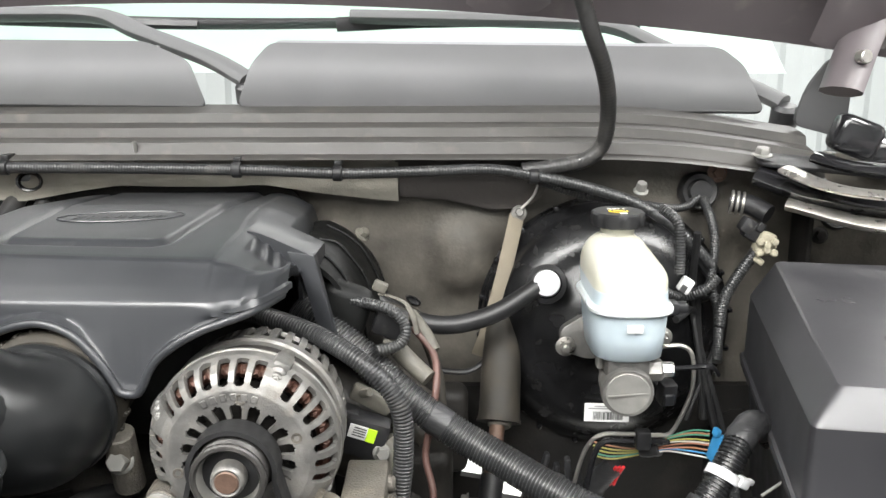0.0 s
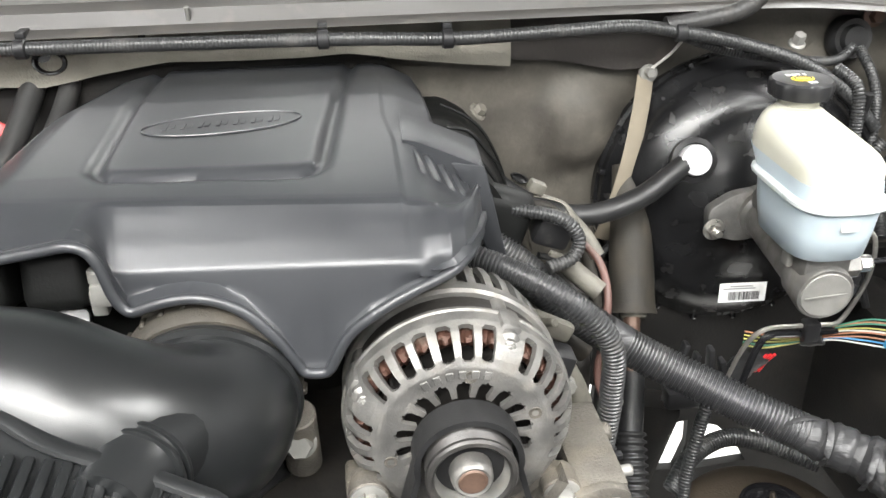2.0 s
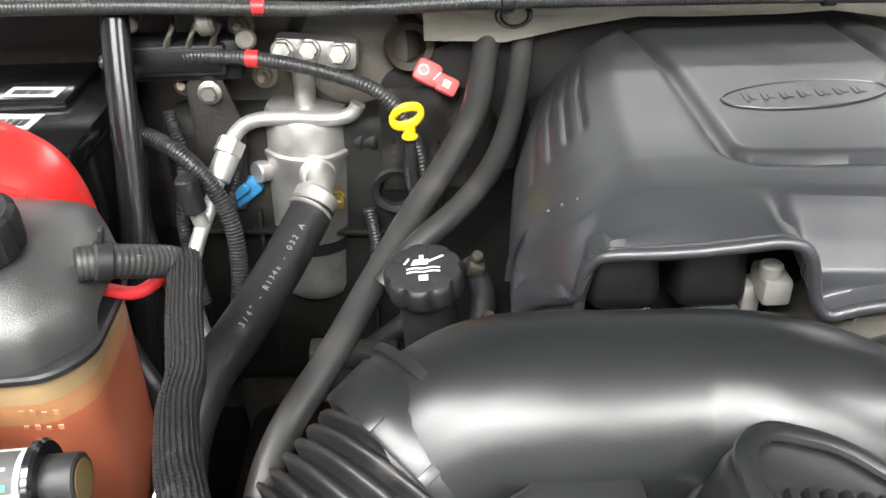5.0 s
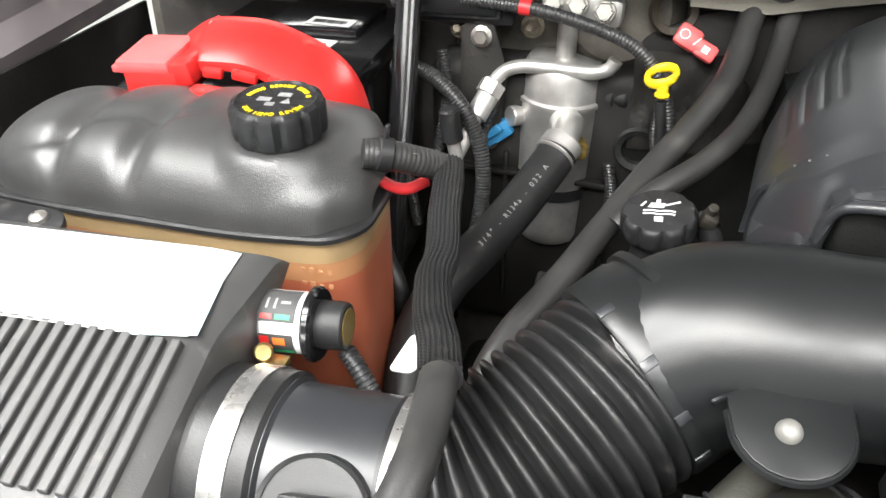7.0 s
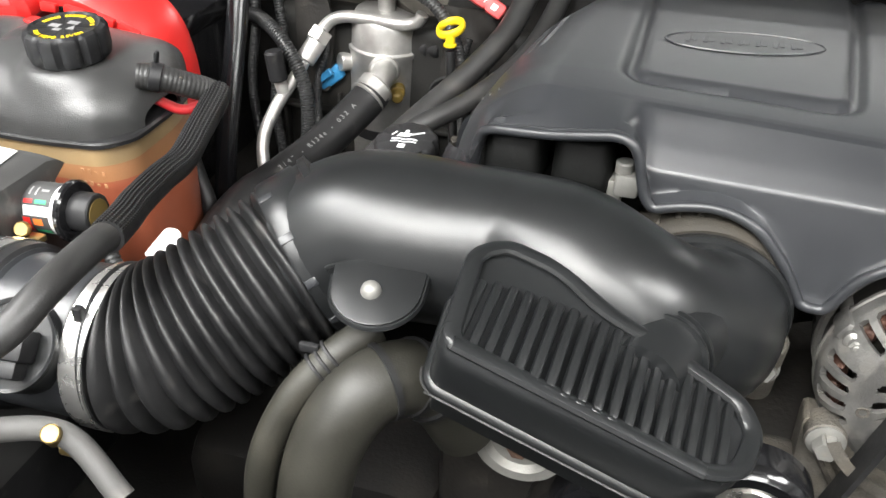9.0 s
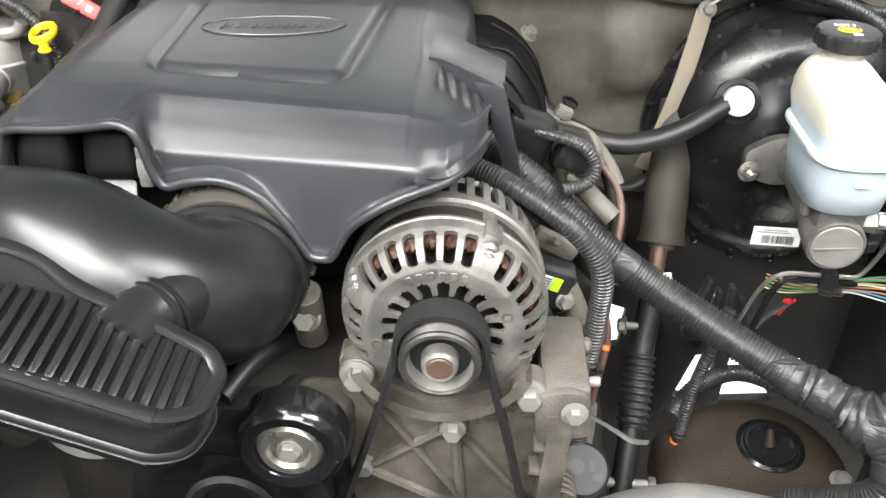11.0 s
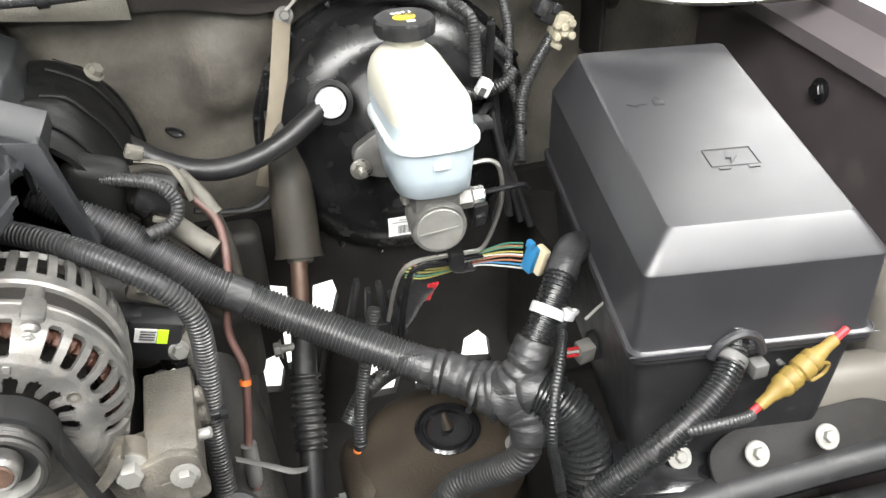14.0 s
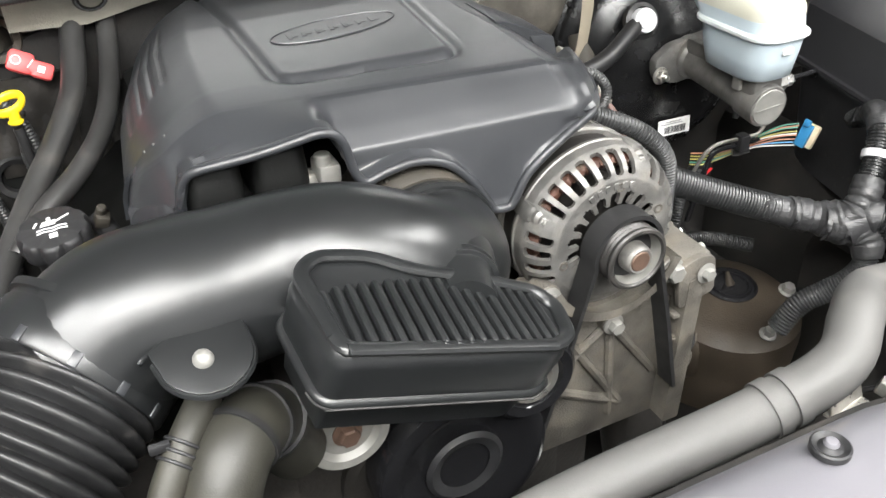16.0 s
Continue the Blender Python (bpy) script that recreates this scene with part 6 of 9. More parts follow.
    solo("headlamp_housing", join(box((0.432, 0.566, 0.998), (0.19, 0.040, 0.100), 0.014, 3, (-14, 0, -8)), box((0.535, 0.590, 1.02), (0.10, 0.09, 0.18), 0.03, 4, (-10, 0, -20))), BEIGEPANEL, "beige painted panel behind the support corner", "panel")
    solo("box_bracket_bolt", join(hexnut((0.365, 0.550, 1.096), (0, -1, 0.1), 0.007, 0.008, 0.010), box((0.365, 0.556, 1.09), (0.022, 0.006, 0.028), 0.003)), WASHER, "zinc bolt with tab under the fuse box", "bolt")


fuse_side()


def right_looms():
    lm = thing("main_loom", (0.04, 0.68, 1.0), "thick black corrugated wiring loom crossing the bay", "wiring loom")
    part("conduit", sweep([(-0.135, 0.785, 1.206), (-0.0875, 0.769, 1.170), (-0.0375, 0.754, 1.127), (0.008, 0.7405, 1.0965), (0.0527, 0.719, 1.077), (0.094, 0.692, 1.063), (0.135, 0.668, 1.050)], 0.0152, 20, ripple=(0.0033, 0.11)), LOOM, lm)
    part("slit_seam", sweep([(-0.0375, 0.742, 1.119), (0.008, 0.7285, 1.0885), (0.0527, 0.707, 1.069), (0.094, 0.680, 1.055)], 0.0012, 6, ripple=(0.0033, 0.3)), LOOM, lm)
    part("tape_joint", sweep([(0.118, 0.6775, 1.0555, 0.0148), (0.135, 0.668, 1.050, 0.0160), (0.155, 0.654, 1.046, 0.0185), (0.176, 0.636, 1.043, 0.0205), (0.190, 0.622, 1.039, 0.0195), (0.196, 0.609, 1.028, 0.0165), (0.192, 0.600, 1.012, 0.0135)], seg=24, step=0.0022, wob=0.16), TAPE, lm, "wrinkled black vinyl tape wrap")
    rt = random.Random(21)
    for k in range(4):
        q = (0.04, 0.22, 0.55, 0.80)[k]
        c0 = Vector((0.122, 0.6755, 1.0545)).lerp(Vector((0.196, 0.612, 1.032)), q)
        w = Vector((0.6, -0.62, -0.2)).normalized().cross(Vector((0, 0, 1))).normalized()
        tilt = rt.uniform(-0.02, 0.02)
        rr = 0.0152 + 0.0052 * math.sin(math.pi * min(1, q * 0.9))
        arc = [c0 + (w * math.cos(b_) + Vector((0, -0.25, 0.97)) * math.sin(b_)) * rr + Vector((0.6, -0.62, -0.2)) * tilt * math.cos(b_) for b_ in np.linspace(-0.5, 3.6, 9)]
        part("tape_edge", sweep(arc, 0.0012, 5, 0.003, flat=(2.2, 0.7)), TAPE, lm)
    part("band", sweep([(-0.012, 0.7465, 1.1088), (0.002, 0.7425, 1.1000)], 0.0152, 20, 0.004), TAPE, lm)
    part("riser", sweep([(0.196, 0.626, 1.064), (0.208, 0.633, 1.083), (0.2238, 0.6438, 1.1032), (0.2355, 0.654, 1.119), (0.2475, 0.667, 1.129), (0.262, 0.684, 1.127), (0.280, 0.705, 1.112), (0.300, 0.735, 1.09)], 0.0122, 18, ripple=(0.0033, 0.12)), GLOOM, lm)
    part("riser_hood", sweep([(0.2390, 0.6575, 1.1225, 0.0126), (0.2475, 0.667, 1.129, 0.0132), (0.258, 0.679, 1.1288, 0.0134), (0.272, 0.695, 1.120, 0.0128)], seg=18, step=0.003, wob=0.10), TAPE, lm)
    part("riser_tape", sweep([(0.168, 0.636, 1.044, 0.0165), (0.186, 0.626, 1.053, 0.0170), (0.199, 0.627, 1.068, 0.0155), (0.210, 0.634, 1.085, 0.0136)], seg=20, step=0.0022, wob=0.17), TAPE, lm)
    part("white_clamp", lathe([(0.0124, 0), (0.0142, 0), (0.0142, 0.008), (0.0124, 0.008), (0.0124, 0)], (0.2215, 0.6420, 1.0995), (0.53, 0.42, 0.74), 28), VALVEW, lm, "white plastic clamp")
    part("clamp_lock", join(box((0.2375, 0.6375, 1.1005), (0.010, 0.010, 0.009), 0.0015, 2, (0, 30, 20)), box((0.2445, 0.6395, 1.0995), (0.006, 0.005, 0.005), 0.0012, 2, (0, 30, 20))), VALVEW, lm)
    part("down_branch", sweep([(0.194, 0.606, 1.022), (0.190, 0.600, 1.004), (0.180, 0.606, 0.985), (0.165, 0.618, 0.968), (0.145, 0.630, 0.950), (0.125, 0.635, 0.92)], 0.0125, 16, ripple=(0.0036, 0.12)), LOOM, lm)
    lc = thing("large_conduit", (0.235, 0.59, 0.95), "fat black corrugated conduit bending down beside the fuse box", "conduit")
    part("tube", sweep([(0.182, 0.628, 1.040), (0.200, 0.618, 1.050), (0.216, 0.604, 1.045), (0.228, 0.592, 1.028), (0.234, 0.583, 1.000), (0.233, 0.578, 0.95)], 0.0205, 22, ripple=(0.0054, 0.12)), GLOOM, lc)
    part("tape_cuff", sweep([(0.180, 0.628, 1.039), (0.200, 0.618, 1.050), (0.207, 0.611, 1.050)], 0.0212, 20, 0.003, wob=0.08), TAPE, lc)
    al = thing("alternator_loom", (-0.03, 0.63, 0.97), "black corrugated conduit bending down past the alternator", "conduit")
    part("conduit", sweep([(-0.185, 0.735, 1.214), (-0.1521, 0.719, 1.2128), (-0.1035, 0.691, 1.205), (-0.0624, 0.668, 1.187), (-0.0366, 0.661, 1.157), (-0.0335, 0.660, 1.111), (-0.040, 0.652, 1.040), (-0.0395, 0.632, 0.955)], 0.0086, 16, ripple=(0.0030, 0.10)), LOOM, al)
    part("tie", drum((-0.0372, 0.6555, 1.072), (-0.09, -0.1, -1), 0.0098, 0.004, 0.0008, 18), MATTE, al, "black cable tie")
    part("tie_head", box((-0.029, 0.647, 1.070), (0.006, 0.006, 0.005), 0.001), MATTE, al)
    solo("small_conduit", sweep([(-0.115, 0.78, 1.215), (-0.085, 0.775, 1.210), (-0.050, 0.765, 1.205), (-0.035, 0.76, 1.190), (-0.040, 0.755, 1.175), (-0.06, 0.75, 1.17)], 0.0055, 12, ripple=(0.003, 0.12)), LOOM, "thin black conduit behind the cover fin", "conduit")
    solo("thin_conduit", sweep([(0.234, 0.640, 1.096), (0.222, 0.612, 1.090), (0.203, 0.580, 1.072), (0.1965, 0.566, 1.045), (0.2010, 0.564, 1.018), (0.2055, 0.562, 0.988), (0.215, 0.560, 0.95)], 0.0044, 10, ripple=(0.003, 0.12)), GLOOM, "thin black conduit beside the tape joint", "conduit")
    solo("sensor_conduit", sweep([(0.116, 0.80, 1.02), (0.098, 0.785, 0.96), (0.088, 0.775, 0.92), (0.083, 0.765, 0.885)], 0.0065, 12, ripple=(0.0032, 0.12)), LOOM, "black conduit running down to the sensor", "conduit")
    o = thing("sensor_plug", (0.083, 0.76, 0.86), "black sensor plug with orange bands", "connector")
    part("body", drum((0.083, 0.763, 0.890), (0, -0.1, -1), 0.0075, 0.030, 0.001, 16), MATTE, o)
    for z in (0.883, 0.866):
        part("band", drum((0.083, 0.7625, z), (0, -0.1, -1), 0.0082, 0.004, 0.0006, 16), ORANGE, o)

    # colour-coded wires and their connectors
    w = thing("wire_bundle", (0.20, 0.80, 1.03), "loose bundle of coloured wires at a blue connector", "wire bundle")
    rnd = random.Random(12)
    cols = [(GREENW, 0.016), (GREENW, 0.011), (YELW, 0.006), (ORW, 0.001), (ORW, -0.004), (BLUEW, -0.008), (GREYW, -0.012), (ORW, 0.013), (GREYW, 0.003)]
    for m, off in cols:
        part("wire", sweep([(0.208, 0.812 + 0.2 * off, 1.040 + 0.25 * off), (0.222, 0.800, 1.052 + 0.5 * off + rnd.uniform(-0.002, 0.002)), (0.240, 0.785, 1.060 + 0.9 * off), (0.254, 0.772, 1.064 + off)], 0.0008, 6, 0.004), m, w)
    for m, off in ((YELW, 0.004), (YELW, 0.0), (GREENW, -0.004), (ORW, 0.008), (YELW, -0.007)):
        part("wire", sweep([(0.208, 0.812, 1.040 + 0.3 * off), (0.190, 0.822, 1.032 + 0.6 * off), (0.172, 0.83, 1.028 + off), (0.155, 0.835, 1.030 + off)], 0.0009, 6, 0.004), m, w)
    part("wrap", sweep([(0.200, 0.816, 1.040), (0.210, 0.810, 1.042), (0.216, 0.806, 1.045)], 0.008, 12, 0.003, wob=0.15), TAPE, w)
    bc = thing("blue_connector", (0.26, 0.77, 1.06), "blue and beige multi-pin wiring connector", "connector")
    part("shell", box((0.2590, 0.766, 1.066), (0.007, 0.013, 0.029), 0.002, 2, (12, 8, 20)), BLUE, bc)
    part("latch", box((0.2575, 0.763, 1.083), (0.005, 0.008, 0.008), 0.001, 2, (12, 8, 20)), BLUE, bc)
    part("socket", box((0.2672, 0.763, 1.064), (0.008, 0.014, 0.029), 0.002, 2, (12, 8, 20)), BEIGEP, bc)
    rc = thing("red_connector", (0.165, 0.85, 0.98), "black connector with red wires under the booster", "connector")
    part("body", sweep([(0.150, 0.855, 0.955), (0.165, 0.850, 0.985), (0.180, 0.84, 1.01)], 0.012, 12, 0.004, wob=0.2), TAPE, rc)
    for k in range(3):
        part("red_wire", sweep([(0.172 + 0.004 * k, 0.842, 0.985), (0.175 + 0.004 * k, 0.836, 1.0), (0.179 + 0.004 * k, 0.830, 1.012)], 0.0017, 6, 0.004), REDWIRE, rc, "red wire")
    gc = thing("grey_connector", (0.275, 0.67, 1.01), "grey wiring connector beside the conduit", "connector")
    part("body", box((0.270, 0.668, 1.030), (0.015, 0.014, 0.018), 0.002, 2, (10, 0, 10)), WASHER, gc)
    part("back", box((0.288, 0.675, 1.028), (0.024, 0.022, 0.022), 0.006, 2), MATTE, gc)
    for k in range(3):
        part("wire", sweep([(0.245, 0.66, 1.036 + 0.004 * k), (0.262, 0.663, 1.032 + 0.004 * k)], 0.0013, 6, 0.004), REDWIRE if k != 1 else GREYW, gc)
    solo("locating_pin", drum((0.258, 0.648, 1.082), (0.75, 0.15, 0.45), 0.0014, 0.04, 0.0004, 8), WASHER, "thin pale metal pin by the fuse box", "pin")

    # upper right looms by the hinge
    for k, pts in enumerate((
            [(0.225, 0.885, 1.275), (0.238, 0.868, 1.262), (0.240, 0.862, 1.235), (0.240, 0.860, 1.212)],
            [(0.288, 0.955, 1.272), (0.292, 0.93, 1.250), (0.292, 0.915, 1.225), (0.286, 0.90, 1.190), (0.292, 0.89, 1.165), (0.288, 0.87, 1.14), (0.282, 0.85, 1.12)],
            [(0.330, 0.895, 1.228), (0.310, 0.89, 1.200), (0.296, 0.885, 1.175), (0.290, 0.875, 1.150)],
            [(0.222, 0.905, 1.19), (0.25, 0.90, 1.175), (0.275, 0.89, 1.185), (0.29, 0.89, 1.20)])):
        solo("hinge_side_conduit", sweep(pts, (0.0058, 0.0052, 0.0062, 0.006)[k], 12, ripple=(0.003, 0.12)), LOOM, "thin black corrugated conduit beside the booster", "conduit", "conduits beside the booster")
    pc = thing("pale_connector", (0.335, 0.895, 1.22), "dusty white wiring connector on a black conduit", "connector")
    part("body", join(box((0.336, 0.893, 1.236), (0.018, 0.016, 0.024), 0.003, 2, (0, 20, 0)), *[drum((0.3285 + 0.0075 * (k % 3), 0.887, 1.2265 + 0.0085 * (k // 3) + 0.003 * (k % 2)), (0.1, -1, 0.15), 0.0042, 0.006, 0.0012, 10) for k in range(6)], box((0.330, 0.890, 1.218), (0.012, 0.010, 0.007), 0.002, 2, (0, 35, 0)), box((0.345, 0.895, 1.230), (0.007, 0.012, 0.010), 0.002, 2, (0, 20, 0))), BEIGEDUST, pc)
    part("collar", join(box((0.326, 0.899, 1.247), (0.020, 0.018, 0.020), 0.004, 2, (0, 30, 0)), box((0.318, 0.897, 1.254), (0.014, 0.016, 0.016), 0.003, 2, (0, 30, 0)), box((0.330, 0.889, 1.253), (0.008, 0.004, 0.010), 0.001, 1, (0, 30, 0))), MATTE, pc)
    part("boot", sweep([(0.345, 0.91, 1.262), (0.330, 0.925, 1.270), (0.312, 0.935, 1.272)], 0.011, 12, 0.005), MATTE, pc)
    part("ribs", join(*[drum((0.322 - 0.006 * k, 0.930, 1.271 + 0.001 * k), (1, -0.3, -0.1), 0.013, 0.003, 0.001, 16) for k in range(3)]), STEEL, pc)
    wc = thing("white_connector", (0.247, 0.86, 1.19), "small white plug beside the reservoir", "connector")
    part("body", box((0.2465, 0.858, 1.200), (0.012, 0.012, 0.016), 0.002, 2, (0, 30, 0)), LABEL, wc)
    part("pins", box((0.243, 0.8515, 1.198), (0.006, 0.002, 0.008), 0.0005, 1, (0, 30, 0)), INK, wc)
    solo("dark_clutter", join(*[sweep([(0.24 + 0.06 * rnd.random(), 0.93 - 0.05 * rnd.random(), 1.25 - 0.1 * rnd.random()), (0.27 + 0.05 * rnd.random(), 0.91, 1.15), (0.26 + 0.05 * rnd.random(), 0.88, 1.05 - 0.05 * rnd.random())], 0.004, 8, 0.008) for _ in range(5)]), RUBBER, "tangle of black cables beside the booster", "cables", kind="stuff")


right_looms()


def dark_corner():
    """Black structures on the bulkhead behind the fuse box."""
    k = thing("corner_bracket", (0.42, 0.97, 1.0), "dark bracket with a rubber plug behind the fuse box", "bracket")
    part("plate", prism(rounded([(0.285, 1.0), (0.62, 1.0), (0.62, 1.290), (0.45, 1.305), (0.34, 1.300), (0.285, 1.255)], 0.02), frame_of((0, 0.990, 0), (1, 0, 0), (0, 0.05, 1)), 0.014, 0.003), TUB, k)
    part("plug", lathe([(0, 0.006), (0.008, 0.006), (0.012, 0.003), (0.019, 0.005), (0.022, 0.0)], (0.455, 0.99, 1.250), (0, -1, 0.1), 28), RUBBER, k)
    part("flange", box((0.405, 0.965, 1.23), (0.006, 0.05, 0.12), 0.002), TUB, k)
    part("strut", sweep([(0.50, 0.96, 1.27), (0.535, 0.955, 1.23), (0.60, 0.95, 1.19)], 0.012, 10, 0.01, flat=(1.5, 0.6)), TUB, k)
    part("bolt", hexnut((0.43, 0.975, 1.225), (0, -1, 0.1), 0.007, 0.008, 0.010), BLOCK, k)


dark_corner()


def lower_right():
    # steering shaft with its boot
    s = thing("steering_shaft", (0.04, 0.80, 0.80), "steering shaft with a dusty sleeve and ribbed black boot", "steering shaft")
    part("sleeve", sweep([(0.068, 0.955, 1.165, 0.0135), (0.066, 0.935, 1.13, 0.0155), (0.064, 0.912, 1.09, 0.0188), (0.061, 0.888, 1.048, 0.0196), (0.060, 0.882, 1.038, 0.0215)], seg=28, step=0.006, flat=(1.15, 1.0)), SLEEVE, s, sharp=50)
    part("rod", sweep([(0.059, 0.88, 1.04), (0.050, 0.842, 0.990), (0.043, 0.812, 0.95)], 0.0085, 16, 0.01), SHAFT, s, "rust-brown shaft rod")
    part("sleeve_clip", drum((0.0615, 0.884, 1.042), (-0.1, -0.65, -0.75), 0.013, 0.010, 0.002, 20), PALEBIT, s)
    part("upper_joint", sweep([(0.052, 0.845, 0.995), (0.043, 0.812, 0.95)], 0.0125, 14, 0.01), MATTE, s)
    part("boot", sweep([(0.0435, 0.813, 0.951, 0.0150), (0.039, 0.788, 0.92, 0.0165), (0.035, 0.766, 0.893, 0.0160)], seg=28, ripple=(0.0072, 0.20)), RUBBER, s, sharp=70)
    part("lower_joint", sweep([(0.035, 0.767, 0.895), (0.026, 0.725, 0.845), (0.015, 0.68, 0.79)], 0.0115, 14, 0.01), MATTE, s)
    part("pinch_bolt", join(drum((0.052, 0.728, 0.853), (-1, 0, 0), 0.005, 0.05, 0.001, 12), hexnut((0.052, 0.728, 0.853), (1, 0, 0), 0.008, 0.007), hexnut((0.004, 0.728, 0.853), (-1, 0, 0), 0.008, 0.007)), WASHER, s)
    part("upper_bolt", join(drum((0.050, 0.825, 0.975), (-1, 0, 0), 0.004, 0.028, 0.001, 12), hexnut((0.026, 0.825, 0.975), (-1, 0, 0), 0.0075, 0.008, 0.0095)), WASHER, s, "dull zinc bolt")

    # brown housing with a rubber-ringed filler
    g = thing("steering_gear_housing", (0.155, 0.74, 0.66), "brown dusty cast housing with a round black rubber cap", "housing")
    part("drum", lathe([(0.085, -0.24), (0.088, -0.03), (0.085, -0.012), (0.074, -0.002), (0.06, 0.0), (0.0, 0.002)], (0.158, 0.735, 0.888), (0, -0.10, 1), 56), BROWN, g)
    part("lobe", box((0.105, 0.745, 0.845), (0.09, 0.10, 0.075), 0.025, 3), BROWN, g)
    k = part("rubber_cap", lathe([(0.032, 0.0), (0.033, 0.004), (0.030, 0.006), (0.0285, 0.003), (0.026, 0.003), (0.0245, 0.006), (0.022, 0.006), (0.0205, 0.003), (0.0, 0.002)], (0.169, 0.751, 0.889), (0, -0.1, 1), 48), GLOSS, g, "ringed black rubber cap")
    part("nipple", sweep([(0.170, 0.752, 0.892, 0.006), (0.168, 0.754, 0.900, 0.004), (0.167, 0.757, 0.908, 0.0022)], seg=12, step=0.002), BROWN, k)
    part("bolt", hexnut((0.228, 0.715, 0.885), (0, -0.3, 1), 0.008, 0.010, 0.011), WASHER, g)
    part("bolt", hexnut((0.150, 0.665, 0.882), (0, -0.3, 1), 0.007, 0.010, 0.010), WASHER, g)
    part("rim_hose", sweep([(0.075, 0.775, 0.905), (0.10, 0.795, 0.925), (0.14, 0.81, 0.932), (0.18, 0.80, 0.928), (0.22, 0.775, 0.92)], 0.009, 12, ripple=(0.0032, 0.1)), LOOM, g)

    # windscreen washer cap
    c = thing("reservoir_cap", (-0.036, 0.62, 0.97), "grey snap cap with printed symbols beside the bracket", "cap")
    n = Vector((0.05, -0.55, 0.83)).normalized()
    o = Vector((-0.036, 0.621, 0.985))
    part("lid", lathe([(0, 0.004), (0.020, 0.004), (0.0225, 0.002), (0.0228, -0.003), (0.018, -0.006), (0.015, -0.02), (0, -0.02)], o, n, 36), MATTE, c)
    m = frame_of(o + n * 0.0043, (1, 0, 0), (0, 0.83, 0.55))
    part("symbols", xf(join(drum((-0.005, 0.002, 0), (0, 0, 1), 0.007, 0.0003, 0.0001, 20), box((0.008, 0.003, 0), (0.004, 0.008, 0.0005)), box((0.012, -0.006, 0), (0.007, 0.005, 0.0005))), m), TAILRUB, c, "faint pale symbols")
    part("symbol_marks", xf(join(box((-0.0055, 0.003, 0.0004), (0.005, 0.0025, 0.0004), 0, 1, (0, 0, 35)), box((-0.003, -0.001, 0.0004), (0.0015, 0.006, 0.0004))), m), INK, c)
    # cables by the alternator
    rc = thing("starter_cable", (0.0, 0.70, 0.98), "red-brown cable with worn sleeve beside the conduit", "cable")
    part("cable", sweep([(-0.03, 0.80, 1.175), (-0.010, 0.785, 1.155), (-0.007, 0.762, 1.133), (-0.012, 0.75, 1.10), (-0.017, 0.742, 1.070), (-0.010, 0.73, 1.04), (-0.013, 0.72, 1.015), (-0.020, 0.71, 0.965), (-0.02, 0.705, 0.92)], 0.0034, 10, 0.006), BROWNW, rc)
    part("bare_band", sweep([(-0.0115, 0.7265, 1.030), (-0.0120, 0.7245, 1.026)], 0.0050, 10, 0.003), ORANGE, rc)
    part("cuff", sweep([(-0.0195, 0.711, 0.972), (-0.020, 0.706, 0.93)], 0.007, 10, 0.006), GREYRUB, rc)
    part("tie_tail", sweep([(-0.03, 0.665, 1.005), (-0.005, 0.668, 0.985), (0.012, 0.665, 0.976), (0.024, 0.66, 0.980)], 0.0024, 8, 0.004, flat=(1.4, 0.4)), GREYRUB, rc)
    h = thing("plug_wires", (-0.03, 0.80, 1.05), "dusty spark plug boots and leads behind the alternator", "spark plug leads")
    for k in range(3):
        y = 0.795 + 0.05 * k
        part("boot", sweep([(-0.075 + 0.01 * k, y, 1.125 + 0.01 * k), (-0.045, y - 0.01, 1.095), (-0.018, y - 0.02, 1.070)], 0.0085, 12, 0.006), SLEEVE, h)
        part("lead", sweep([(-0.085, y, 1.155), (-0.075 + 0.01 * k, y, 1.13)], 0.004, 8, 0.006), RUBBER, h)
    lc = thing("latch_clip", (-0.04, 0.79, 1.17), "dusty pale connector latch between the leads", "connector clip")
    part("wire_bail", sweep([(-0.062, 0.80, 1.209), (-0.050, 0.80, 1.206), (-0.036, 0.80, 1.199), (-0.028, 0.793, 1.186), (-0.025, 0.79, 1.172)], 0.0022, 8, 0.003, flat=(1.5, 0.7)), PALEBIT, lc)
    part("latch_block", box((-0.060, 0.80, 1.216), (0.014, 0.010, 0.010), 0.002, 2, (0, 25, 0)), PALEBIT, lc)
    part("latch_body", box((-0.050, 0.785, 1.186), (0.030, 0.024, 0.024), 0.004, 2, (10, 20, 0)), MATTE, lc)
    part("latch_tooth", box((-0.050, 0.768, 1.171), (0.012, 0.004, 0.005), 0.001, 1, (0, 25, 0)), PALEBIT, lc)
    part("pale_boot", sweep([(-0.042, 0.775, 1.162), (-0.030, 0.772, 1.150), (-0.014, 0.762, 1.138)], 0.0085, 12, 0.005), PALEBIT, lc)
    part("upper_boot", sweep([(-0.032, 0.815, 1.184), (-0.018, 0.80, 1.170), (-0.009, 0.79, 1.155)], 0.0065, 12, 0.005), PALEBIT, lc)
    solo("grey_lead", sweep([(-0.075, 0.82, 1.19), (-0.045, 0.825, 1.185), (-0.02, 0.82, 1.16), (-0.005, 0.81, 1.12), (-0.002, 0.80, 1.08)], 0.0055, 10, 0.006), SLEEVE, "grey-brown sleeved lead behind the main loom", "lead")
    solo("heat_shield", join(box((0.0, 0.91, 1.02), (0.055, 0.04, 0.10), 0.012, 3), box((-0.02, 0.86, 0.98), (0.06, 0.06, 0.09), 0.015, 3)), BLOCK, "dark dusty heat shield by the steering shaft", "heat shield")
